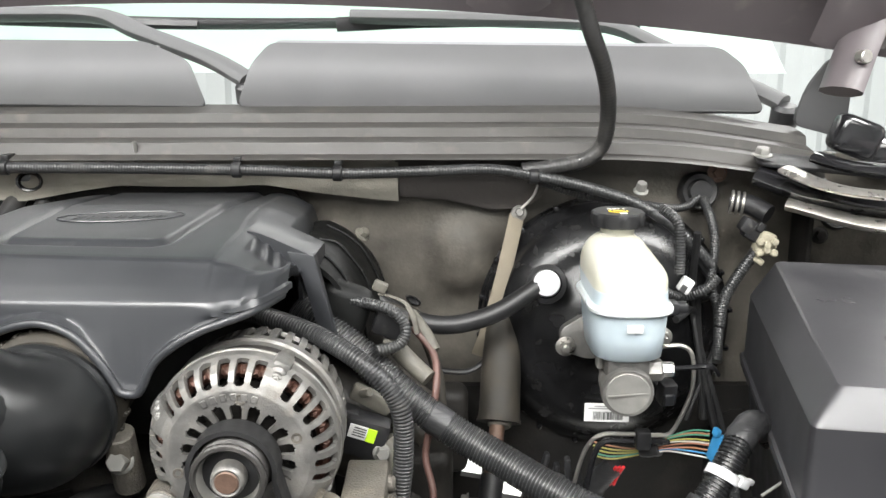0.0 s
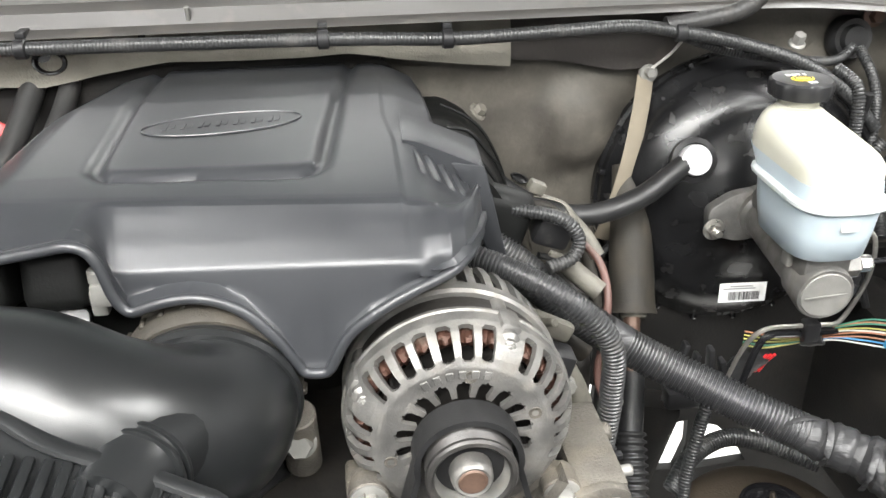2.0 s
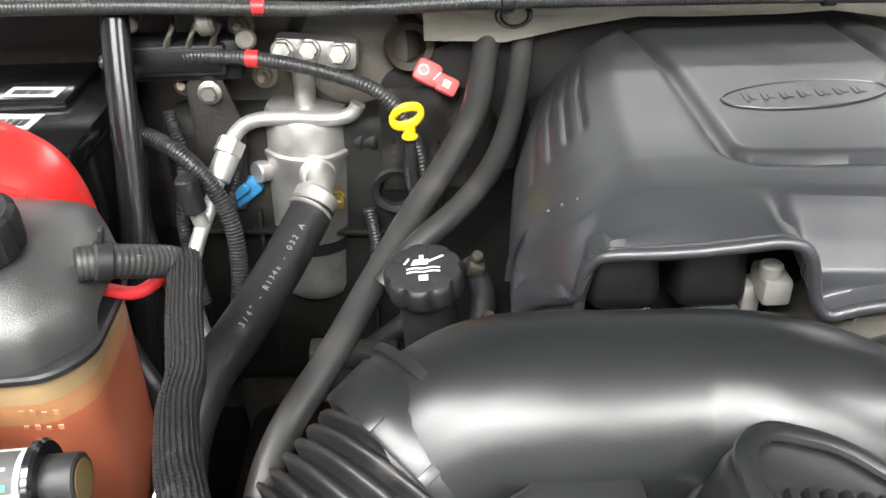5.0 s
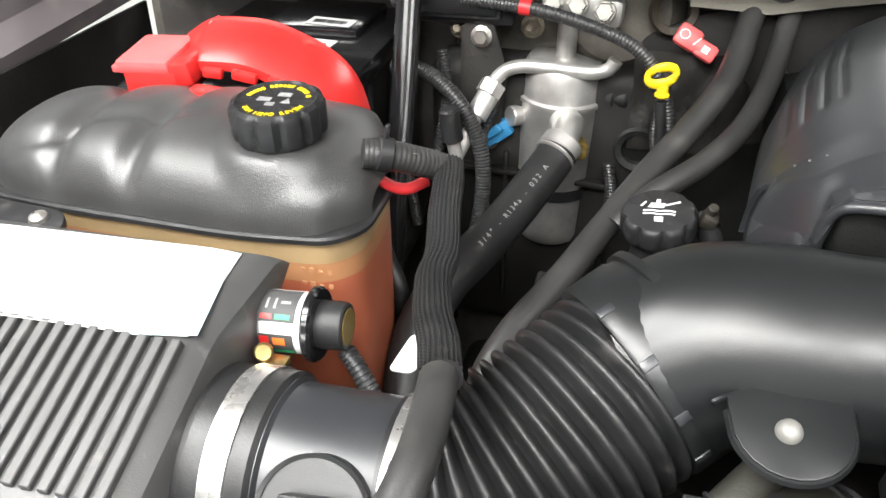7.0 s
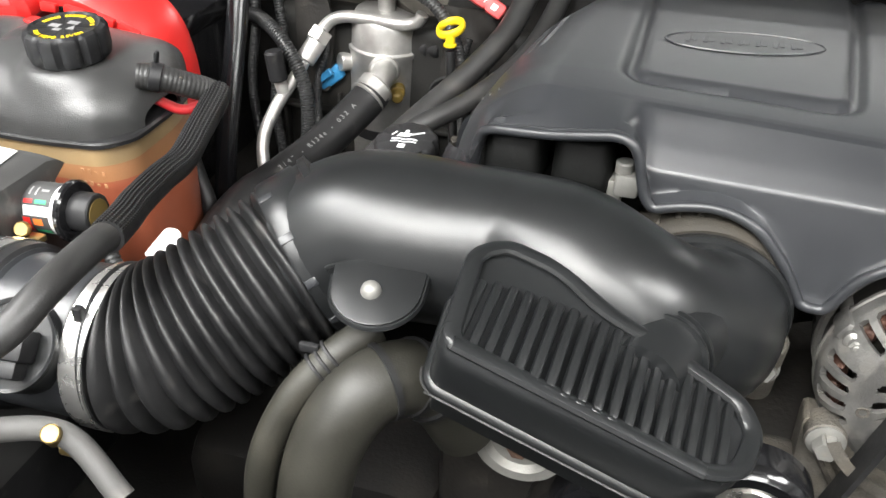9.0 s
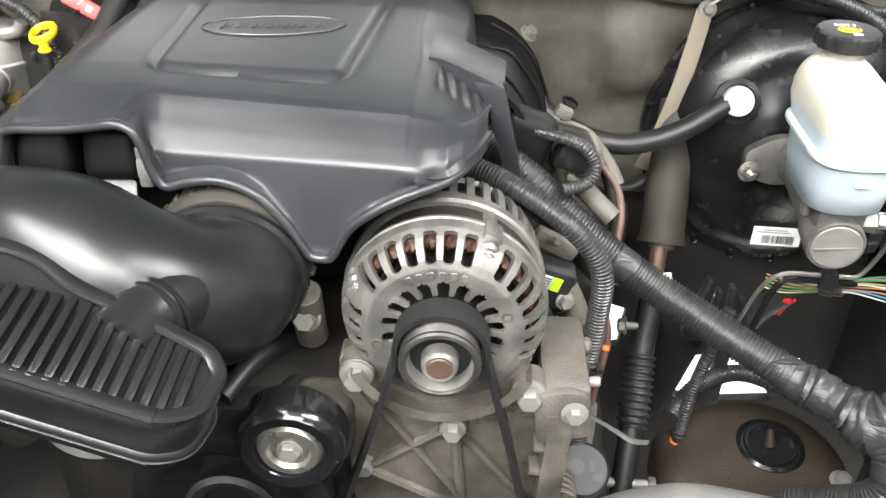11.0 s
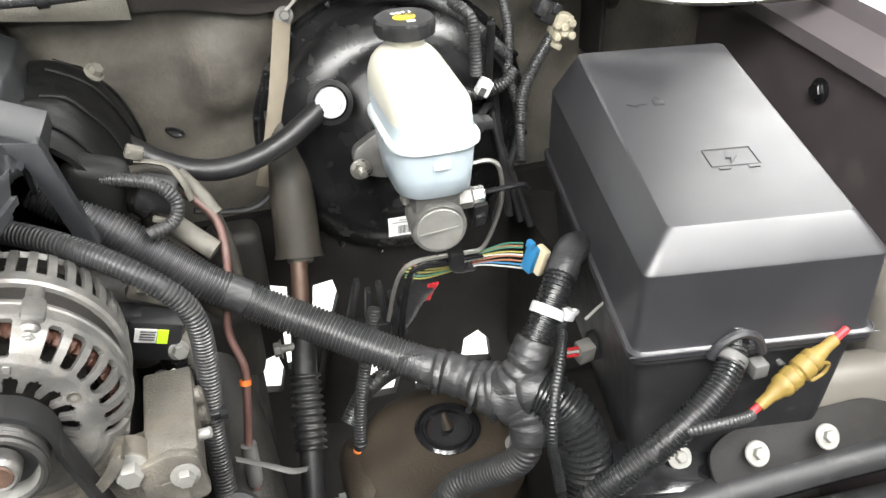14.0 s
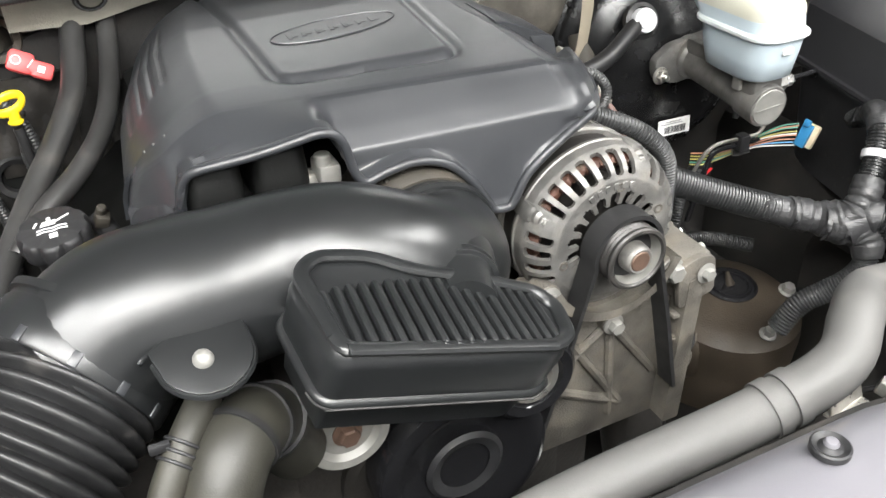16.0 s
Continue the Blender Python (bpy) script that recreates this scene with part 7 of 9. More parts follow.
    solo("exhaust_manifold", sweep([(-0.08, 0.90, 1.0), (-0.05, 0.85, 0.96), (-0.035, 0.78, 0.92), (-0.03, 0.70, 0.88), (-0.03, 0.66, 0.78)], 0.035, 16, 0.02), BLOCK, "dull brown exhaust manifold under the plug leads", "manifold")
    cl = thing("bracket_clutter", (0.12, 0.86, 0.96), "black plastic loom brackets under the booster", "bracket")
    for k in range(4):
        part("finger", box((0.105 + 0.014 * k, 0.862 - 0.006 * k, 0.985 - 0.01 * (k % 2)), (0.006, 0.012, 0.055), 0.002, 2, (0, 14 - 9 * k, 0)), MATTE, cl)
    part("foot", box((0.115, 0.852, 0.955), (0.05, 0.022, 0.022), 0.005), MATTE, cl)
    # added dark filler closes the lower bay, with the gaps the floor shows through
    solo("lower_bay_filler", join(box((0.345, 0.86, 0.90), (0.07, 0.30, 0.24), 0.03), box((0.33, 0.62, 0.86), (0.20, 0.20, 0.24), 0.03)), TUB, "dark filler added beside the steering gear to hide the floor", "shield", kind="structure")
    solo("crossmember", join(box((0.03, 0.66, 0.72), (0.20, 0.14, 0.10), 0.02), box((0.09, 0.90, 0.86), (0.05, 0.04, 0.12), 0.01, 2, (0, 15, 0)), box((-0.03, 0.86, 0.80), (0.07, 0.12, 0.30), 0.02)), TUB, "dark crossmember enlarged as filler under the steering shaft", "crossmember", kind="structure")


lower_right()


def front_end():
    # radiator shroud cover
    t = thing("radiator_cover", (-0.2, 0.28, 1.14), "grey plastic radiator cover with push pins", "radiator cover")

    def fn(i, j):
        x = -1.05 + 1.60 * i / 70
        y = 0.354 - 0.20 * j / 12 - 0.16 * max(0, x + 0.14) - 0.05 * max(0, -0.55 - x)
        return Vector((x, y, 1.188 + 0.002 * j / 12 - 0.03 * smooth01((1 - j / 1.6))))
    sh = part("panel", sheet(71, 13, fn, 0.004), SHROUD, t, sharp=50)
    for x, y in ((-0.208, 0.320), (-0.345, 0.322), (-0.06, 0.315), (0.12, 0.285), (-0.50, 0.31)):
        p = part("push_pin", lathe([(0, 0.0015), (0.0045, 0.0015), (0.0055, 0.0), (0.0065, -0.0005), (0.0095, 0.0012), (0.0105, 0.0004), (0.0105, -0.003)], (x, y, 1.1925), (0, 0, 1), 24), MATTE, sh)
        part("pin_centre", lathe([(0, 0.0035), (0.003, 0.003), (0.0042, 0.0012), (0.0042, 0)], (x, y, 1.1932), (0, 0, 1), 16), SHROUD, p)
    part("skirt", sheet(71, 4, lambda i, j: Vector((-1.05 + 1.60 * i / 70, 0.356 - 0.16 * max(0, -0.91 + 1.60 * i / 70) - 0.05 * max(0, -0.55 + 1.05 - 1.60 * i / 70), 1.16 - 0.66 * j / 3)), 0.004), TUB, t)
    # upper radiator hose
    h = thing("radiator_hose", (0.05, 0.50, 1.0), "thick grey rubber upper radiator hose with a clamp", "radiator hose")
    part("hose", sweep([(-0.42, 0.43, 1.060), (-0.284, 0.4235, 1.088), (-0.158, 0.409, 1.114), (-0.091, 0.407, 1.132), (-0.0615, 0.424, 1.148), (-0.025, 0.4479, 1.138), (0.0129, 0.460, 1.126), (0.078, 0.4431, 1.1245), (0.1405, 0.418, 1.112), (0.186, 0.386, 1.083), (0.228, 0.347, 1.0455), (0.26, 0.29, 1.0)], 0.0183, 28, 0.006), GREYRUB, h)
    for k in range(2):
        p0, p1 = Vector((-0.152, 0.4085, 1.1155)), Vector((-0.128, 0.4065, 1.1215))
        part("clamp", sweep([p0.lerp(p1, 0.62 * k), p0.lerp(p1, 0.62 * k + 0.2), p0.lerp(p1, 0.62 * k + 0.4)], 0.0200, 28, 0.003), GREYRUB, h)
    l = thing("lower_hoses", (-0.44, 0.5, 1.0), "pair of dusty rubber coolant hoses under the intake", "coolant hoses")
    lh = [(-0.430, 0.548, 1.09), (-0.446, 0.527, 1.140), (-0.464, 0.505, 1.158), (-0.482, 0.486, 1.150), (-0.497, 0.471, 1.115), (-0.505, 0.462, 1.05), (-0.505, 0.46, 0.97)]
    part("hose", sweep(lh, 0.0225, 24, 0.006), DUSTRUB, l, "thick dusty olive-black hose")
    S, _ = spline(lh, 0.004)
    for k in (19, 24):
        part("hose_ring", sweep([Vector(S[k]), Vector(S[k + 1])], 0.0242, 24, 0.003), RUBBER, l)
    part("end_bead", sweep([Vector(S[14]), Vector(S[15])], 0.0250, 24, 0.003), RUBBER, l)
    part("thin_hose", sweep([(-0.480, 0.522, 1.180), (-0.5006, 0.4985, 1.1685), (-0.520, 0.480, 1.145), (-0.535, 0.466, 1.10), (-0.540, 0.46, 1.02)], 0.0100, 16, 0.005), DUSTRUB, l)
    part("clip", join(*[drum(Vector((-0.4985 - 0.0035 * k, 0.5010 - 0.0035 * k, 1.1700 - 0.003 * k)), (-0.6, -0.55, -0.5), 0.0118, 0.0022, 0.0006, 20) for k in range(3)], box((-0.512, 0.4965, 1.176), (0.012, 0.004, 0.006), 0.001)), MATTE, l)
    solo("washer_line", sweep([(-0.72, 0.405, 1.125), (-0.68, 0.415, 1.135), (-0.64, 0.43, 1.130), (-0.60, 0.42, 1.10)], 0.0075, 12, 0.006), GREYRUB, "thin grey hose in front of the bellows", "hose")


def radiator_gap_filler():
    g = thing("radiator_gap_filler", (0.14, 0.44, 0.90), "dark filler sheet added behind the radiator cover, with small fittings", "fan guard")
    # dark sheet added only to keep the bright floor from showing here
    part("guard", sheet(30, 8, lambda i, j: Vector((-0.10 + 0.50 * i / 29, 0.36 + 0.25 * j / 7, 0.925 - 0.05 * (j / 7) ** 2)), 0.005), TUB, g)
    br = part("bracket", join(box((0.075, 0.505, 0.955), (0.050, 0.004, 0.030), 0.001, 1, (-20, 0, 10)), box((0.075, 0.496, 0.941), (0.050, 0.022, 0.003), 0.001, 1, (0, 0, 10))), STEEL, g, "shiny folded metal bracket")
    for x, y, z in ((0.125, 0.50, 0.945), (0.148, 0.485, 0.935)):
        part("plug", join(box((x, y, z), (0.014, 0.012, 0.016), 0.002, 2, (15, 0, 25)), box((x + 0.002, y - 0.008, z + 0.002), (0.010, 0.008, 0.010), 0.002, 2, (15, 0, 25))), WASHER, g, "pale grey wiring plug")
    part("lead", sweep([(0.125, 0.505, 0.94), (0.11, 0.53, 0.92), (0.13, 0.56, 0.90)], 0.003, 8, 0.004), RUBBER, g)


front_end()
radiator_gap_filler()


# ---- passenger side ----
def filter_box():
    t = thing("air_filter_box", (-0.88, 0.50, 1.0), "black ribbed air filter box with a white label", "air filter box")
    prof = [(0.606, 1.05), (0.606, 1.200), (0.600, 1.2095), (0.590, 1.2125), (0.518, 1.2130), (0.508, 1.2112), (0.420, 1.1785), (0.412, 1.174), (0.406, 1.160), (0.402, 1.05), (0.402, 1.0), (0.606, 1.0)]
    loops = []
    for x, e in ((-1.06, 0), (-0.775, 0), (-0.766, -0.002), (-0.760, -0.006), (-0.758, -0.011)):
        loops.append([(x, y + (e if y > 0.6 else -e), z + (e if z > 1.05 else 0)) for y, z in prof])
    lid = part("lid", loft(loops), LIDPL, t, sharp=30)
    lb = part("label", prism([(-1.03, 0.503), (-0.789, 0.5085), (-0.770, 0.5115), (-0.779, 0.592), (-0.80, 0.594), (-0.952, 0.589), (-1.03, 0.587)], pose(0, 0, 1.2132), 0.0006), LABEL, lid, "blank bleached white label")
    part("label_tape", prism([(-0.808, 0.507), (-0.798, 0.5055), (-0.786, 0.508), (-0.765, 0.5125), (-0.775, 0.560), (-0.781, 0.588), (-0.797, 0.585), (-0.801, 0.560), (-0.804, 0.53)], pose(0, 0, 1.2140), 0.0005), PALEBLUE, lb, "pale blue tape end of the label")
    part("label_tape", prism([(-1.03, 0.500), (-0.90, 0.5035), (-0.806, 0.506), (-0.804, 0.523), (-0.87, 0.522), (-1.03, 0.519)], pose(0, 0, 1.2139), 0.0004), TAPECLEAR, lb, "strip of clear wrinkled tape")
    for k in range(28):
        part("rib", box((-0.7735 - 0.0096 * k, 0.4665, 1.1968), (0.0060, 0.0885, 0.0058), 0.0008, 1, (20.5, 0, 0)), LIDPL, lid)
    part("lug", prism(rounded([(-0.05, -0.02), (0.030, -0.014), (0.040, 0.004), (0.030, 0.020), (-0.05, 0.02)], 0.010), frame_of((-0.950, 0.603, 1.201), (1, -0.1, 0), (0, 1, 0.2)), 0.006, 0.0015), MATTE, lid)
    part("screw", lathe([(0, 0.006), (0.003, 0.006), (0.006, 0.004), (0.007, 0.0)], (-0.932, 0.609, 1.207), (0, -0.2, 1), 16), STEEL, lid)
    part("lower_case", box((-0.91, 0.505, 0.98), (0.30, 0.20, 0.12), 0.01), MATTE, t)
    part("outlet", sweep([(-0.785, 0.505, 1.133, 0.046), (-0.772, 0.504, 1.134, 0.054), (-0.762, 0.503, 1.135, 0.0565), (-0.750, 0.503, 1.135, 0.055)], seg=44, step=0.006), MATTE, t, sharp=60)
    # restriction gauge
    g = thing("filter_gauge", (-0.73, 0.575, 1.17), "clear filter restriction gauge with red and green marks", "gauge")
    ax = Vector((1, 0.04, 0.04)).normalized()
    o = Vector((-0.775, 0.575, 1.180))
    part("stem", drum(o, ax, 0.012, 0.024, 0.002), RUBBER, g)
    part("sight_tube", drum(o + ax * 0.016, ax, 0.0185, 0.030, 0.003, 36), SIGHT, g)
    part("ring", drum(o + ax * 0.044, ax, 0.0225, 0.006, 0.0015, 36), GLOSS, g)
    part("button", drum(o + ax * 0.048, ax, 0.0145, 0.018, 0.001, 12), MATTE, g)
    part("button_face", drum(o + ax * 0.066, ax, 0.0110, 0.0006, 0.0003, 24), OCHRE, g)
    for a0, a1, m_, x0, x1, rr in ((70, 146, INK, 0.017, 0.040, 0.0187), (132, 141, RED, 0.019, 0.026, 0.0190), (132, 141, GREEN, 0.028, 0.037, 0.0190), (168, 215, INK, 0.0175, 0.039, 0.0187), (172, 212, RED, 0.0185, 0.0245, 0.0190), (174, 190, ORANGE, 0.0265, 0.034, 0.0190), (203, 213, GREEN, 0.026, 0.038, 0.0190), (100, 122, GREYINK, 0.021, 0.0225, 0.0190), (100, 122, GREYINK, 0.026, 0.0275, 0.0190), (106, 112, GREYINK, 0.030, 0.036, 0.0190)):
        part("scale_mark", lathe([(rr, x0), (rr, x1)], o, ax, 10, start=a0, sweep_deg=a1 - a0, ref=(0, 1, 0)), m_, g)
    # mass air flow sensor
    s = thing("airflow_sensor", (-0.70, 0.51, 1.08), "black airflow sensor tube between filter box and bellows", "airflow sensor")
    a = Vector((1, 0.0, 0.02)).normalized()
    c = Vector((-0.753, 0.503, 1.135))
    part("cuff", drum(c - a * 0.004, a, 0.0560, 0.040, 0.003, 56), RUBBER, s)
    part("clamp_band", lathe([(0.0560, 0), (0.0573, 0), (0.0573, 0.013), (0.0560, 0.013)], c + a * 0.010, a, 56), BRIGHT, s, "bright steel clamp band")
    part("clamp_screw", join(drum(c + a * 0.004 + Vector((0.0, 0.046, 0.044)), (0.3, -0.8, 0.5), 0.0055, 0.006, 0.001, 14), box(c + a * 0.012 + Vector((0, 0.044, 0.038)), (0.012, 0.012, 0.005), 0.001)), BRASS, s, "brass-coloured clamp screw")
    part("clamp_tail", box(c + a * 0.016 + Vector((0, -0.052, 0.028)), (0.004, 0.003, 0.013), 0.001, 1, (30, 0, 0)), MATTE, s)
    tube = part("sensor_tube", lathe([(0.050, 0.030), (0.0535, 0.032), (0.0535, 0.036), (0.0510, 0.038), (0.0505, 0.096), (0.0530, 0.099), (0.0530, 0.104), (0.050, 0.106)], c, a, 56), COVER, s)
    hd, ha = Vector((-0.683, 0.4535, 1.1680)), Vector((0.02, -0.72, 0.69)).normalized()
    head = part("sensor_head", join(drum(hd - ha * 0.020, ha, 0.0285, 0.0205, 0.001, 44), lathe([(0.0262, 0.0), (0.0285, 0.0004), (0.0285, 0.0022), (0.0262, 0.0016)], hd, ha, 44)), SATIN, s)
    pm = frame_of(hd + ha * 0.006, (1, 0.06, 0.02), ha.cross(Vector((1, 0, 0))))
    part("plug", join(xf(box((0.002, 0, 0.002), (0.030, 0.019, 0.016), 0.002), pm), xf(box((0.002, -0.014, 0.0), (0.022, 0.012, 0.012), 0.002), pm), xf(box((-0.018, -0.006, -0.002), (0.010, 0.016, 0.008), 0.002), pm)), MATTE, head)
    part("plug_catch", xf(box((0.002, -0.002, 0.0112), (0.012, 0.008, 0.003), 0.001), pm), MATTE, head)
    part("flow_arrow", join(sweep([c + a * 0.046 + Vector((0, -0.034, 0.0385)), c + a * 0.072 + Vector((0, -0.034, 0.0385))], 0.0007, 5, 0.005), sweep([c + a * 0.066 + Vector((0, -0.031, 0.0405)), c + a * 0.072 + Vector((0, -0.034, 0.0385))], 0.0007, 5, 0.003)), INK, tube)
    part("hose_band", lathe([(0.0530, 0), (0.0545, 0), (0.0545, 0.0155), (0.0530, 0.0155)], c + a * 0.0985, a, 56), BRIGHT, s, "pale steel hose band")
    part("band_lug", box(c + a * 0.105 + Vector((0, -0.03, 0.048)), (0.006, 0.006, 0.010), 0.001), MATTE, s)
    part("band_screw", join(drum((-0.645, 0.428, 1.128), (0.3, -0.5, 0.8), 0.006, 0.014, 0.001, 12), drum((-0.645, 0.431, 1.118), (1, 0, 0), 0.005, 0.016, 0.001, 10)), BRASS, s, "brass-coloured clamp screw")
    solo("sensor_pigtail", sweep([(-0.712, 0.578, 1.165), (-0.700, 0.570, 1.155), (-0.690, 0.562, 1.140), (-0.69, 0.55, 1.12)], 0.006, 12, ripple=(0.0032, 0.14)), LOOM, "short black conduit at the airflow sensor", "conduit")
    solo("white_tag", prism(rounded([(-0.011, -0.012), (0.004, -0.012), (0.014, 0.004), (0.011, 0.013), (0.0, 0.013)], 0.004), frame_of((-0.682, 0.606, 1.145), (0.9, 0.1, -0.1), (0, 0.75, 0.66)), 0.004, 0.001), LABEL, "small white plastic tag behind the hose", "tag")


filter_box()


def coolant_tank():
    t = thing("coolant_tank", (-0.88, 0.72, 1.0), "coolant surge tank with a black top, half full of orange coolant", "coolant tank")

    def plan(e, pts=None):
        base = [(-1.030, 0.662), (-0.95, 0.648), (-0.80, 0.628), (-0.740, 0.628), (-0.722, 0.648), (-0.724, 0.720), (-0.748, 0.775), (-0.85, 0.792), (-1.030, 0.795)]
        cx, cy = -0.88, 0.72
        out = []
        for x, y in rounded(base, 0.035, 6):
            d = Vector((x - cx, (y - cy)))
            L = d.length
            out.append((x + d.x / L * e, y + d.y / L * e))
        return out

    def ring(z, e, tilt=0.0):
        return [(x, y, z + tilt * (x + 0.88) + 0.0) for x, y in plan(e)]

    def dome(i, j):
        a = i / 90
        x = -1.034 + 0.312 * a
        end = min(1.0, math.sqrt(max(0.0, 1 - (1 - min(1, (1 - a) * 0.312 / 0.045)) ** 2)), math.sqrt(max(0.0, 1 - (1 - min(1, a * 0.312 / 0.05)) ** 2)))
        end = max(end, 0.02)
        dip = math.exp(-((x + 0.953) / 0.011) ** 2) + math.exp(-((x + 0.888) / 0.011) ** 2)
        y0 = lerp_table([(-1.034, 0.668), (-0.95, 0.648), (-0.80, 0.628), (-0.745, 0.628), (-0.722, 0.640)], x)
        y1 = lerp_table([(-1.034, 0.790), (-0.85, 0.792), (-0.75, 0.775), (-0.722, 0.74)], x)
        yc, hy = 0.5 * (y0 + y1), 0.5 * (y1 - y0)
        z0 = 1.208 + 0.055 * (x + 0.75)
        topz = lerp_table([(-1.034, 1.236), (-0.984, 1.243), (-0.921, 1.250), (-0.86, 1.254), (-0.80, 1.254), (-0.72, 1.250)], x)
        h = (topz - 0.0080 * dip - z0) * (0.30 + 0.70 * end)
        th = math.pi * j / 40
        cy, sz = math.cos(th), math.sin(th)
        y = yc - (hy * (0.50 + 0.50 * end) - 0.0095 * dip * sz) * math.copysign(abs(cy) ** 0.80, cy)
        z = z0 + h * (max(0.0, sz) ** 0.70)
        fold = lerp_table([(-0.97, 0.672), (-0.935, 0.693), (-0.887, 0.702), (-0.85, 0.706)], x)
        z -= 0.0042 * math.exp(-((y - fold) / 0.0075) ** 2) * smooth01((-0.835 - x) / 0.04) * end
        d = math.hypot(x + 0.786, y - 0.676)
        z = z + (1.254 - z) * smooth01((0.046 - d) / 0.014) * 0.8 * smooth01(sz * 3)
        return Vector((x, y, z))
    part("tank_lower", loft([ring(1.0, -0.012), ring(1.01, -0.004), ring(1.150, -0.003, 0.02), ring(1.169, -0.003, 0.03)]), COOLANT, t, "orange coolant showing through the tank", 60)
    part("tank_fluid_line", loft([ring(1.169, -0.003, 0.03), ring(1.181, -0.003, 0.045)]), TANKMID, t, "paler coolant near the fluid line", 60)
    part("tank_upper_band", loft([ring(1.181, -0.003, 0.045), ring(1.188, -0.002, 0.05), ring(1.196, -0.001, 0.055)]), TANKUP, t, "yellowed empty part of the tank wall", 60)
    part("seam_flange", loft([ring(1.1955, 0.002, 0.055), ring(1.1965, 0.004, 0.055), ring(1.1995, 0.004, 0.055), ring(1.2010, 0.002, 0.055)]), MATTE, t)
    part("level_print", join(*[box((-0.757 + 0.006 * k, 0.6262 + 0.0009 * max(0, k - 2), 1.180 - 0.0005 * k + 0.0105 * (r - 0.5)), (0.003, 0.0008, 0.002 + 0.0015 * (k % 2)), 0.0002, 1) for k in range(4) for r in range(2)]), TANKMID, t, "faint raised level marks")
    top = part("tank_top", sheet(91, 41, dome, 0.003), DOMEPL, t, "black moulded tank top", 60)
    part("filler_neck", drum((-0.786, 0.676, 1.240), (0, -0.05, 1), 0.0265, 0.018, 0.002, 32), SATIN, t)
    n = Vector((0.0, -0.08, 1)).normalized()
    o = Vector((-0.786, 0.677, 1.2545))
    cap = part("cap", lathe([(0, 0), (0.027, 0), (0.0305, 0.002), (0.0312, 0.006), (0.0312, 0.020), (0.0298, 0.023), (0.0262, 0.0245), (0.0245, 0.023), (0.0, 0.023)], o, n, 84, lobes=(11, 0.10, 0.0015, 0.0235)), MATTE, t, "black fluted pressure cap")
    m = frame_of(o + n * 0.0232, (1, 0, 0), (0, 1, 0.08))
    part("cap_words", arc_letters("NEVER OPEN HOT", 0.0050, m, 0.0205, -80, -120, outward=False), YELLOW, cap, "yellow warning words")
    rnd = random.Random(8)
    part("cap_bars", join(*[xf(box((0.0205 * math.cos(radians(a)), 0.0205 * math.sin(radians(a)), 0), (0.0022, 0.0034, 0.0005), 0, 1, (0, 0, a + 90)), m) for a in range(25, 175, 8) if rnd.random() < 0.8]), YELLOW, cap, "ring of yellow print bars")
    part("cap_symbols", join(xf(box((0.003, 0.008, 0), (0.009, 0.005, 0.0005)), m), xf(box((-0.008, 0.0, 0), (0.009, 0.005, 0.0005)), m), xf(box((-0.002, -0.006, 0), (0.006, 0.004, 0.0005)), m), xf(prism([(0.004, -0.004), (0.011, -0.004), (0.0075, 0.003)], Matrix(), 0.0004), m)), GREYINK, cap)
    # outlet stub at the end
    st = thing("tank_hose_stub", (-0.70, 0.70, 1.22), "short black hose stub with clip on the tank end", "hose")
    part("stub", sweep([(-0.730, 0.676, 1.246), (-0.715, 0.683, 1.243), (-0.700, 0.693, 1.236), (-0.688, 0.704, 1.228), (-0.679, 0.705, 1.222)], 0.0100, 16, ripple=(0.0032, 0.03)), TAILRUB, st)
    part("clip_ring", drum((-0.722, 0.680, 1.245), (1, 0.45, -0.3), 0.0115, 0.010, 0.001, 20), MATTE, st)
    part("clip_ear", box((-0.716, 0.684, 1.258), (0.003, 0.005, 0.012), 0.0008, 1, (0, 12, 0)), MATTE, st)
    part("paint_mark", join(box((-0.706, 0.6835, 1.2475), (0.007, 0.003, 0.0008), 0.0003, 1, (-25, 20, 35)), box((-0.699, 0.6865, 1.2440), (0.003, 0.005, 0.0008), 0.0003, 1, (-25, 20, 35))), STRAP, st, "cream paint dab")


coolant_tank()


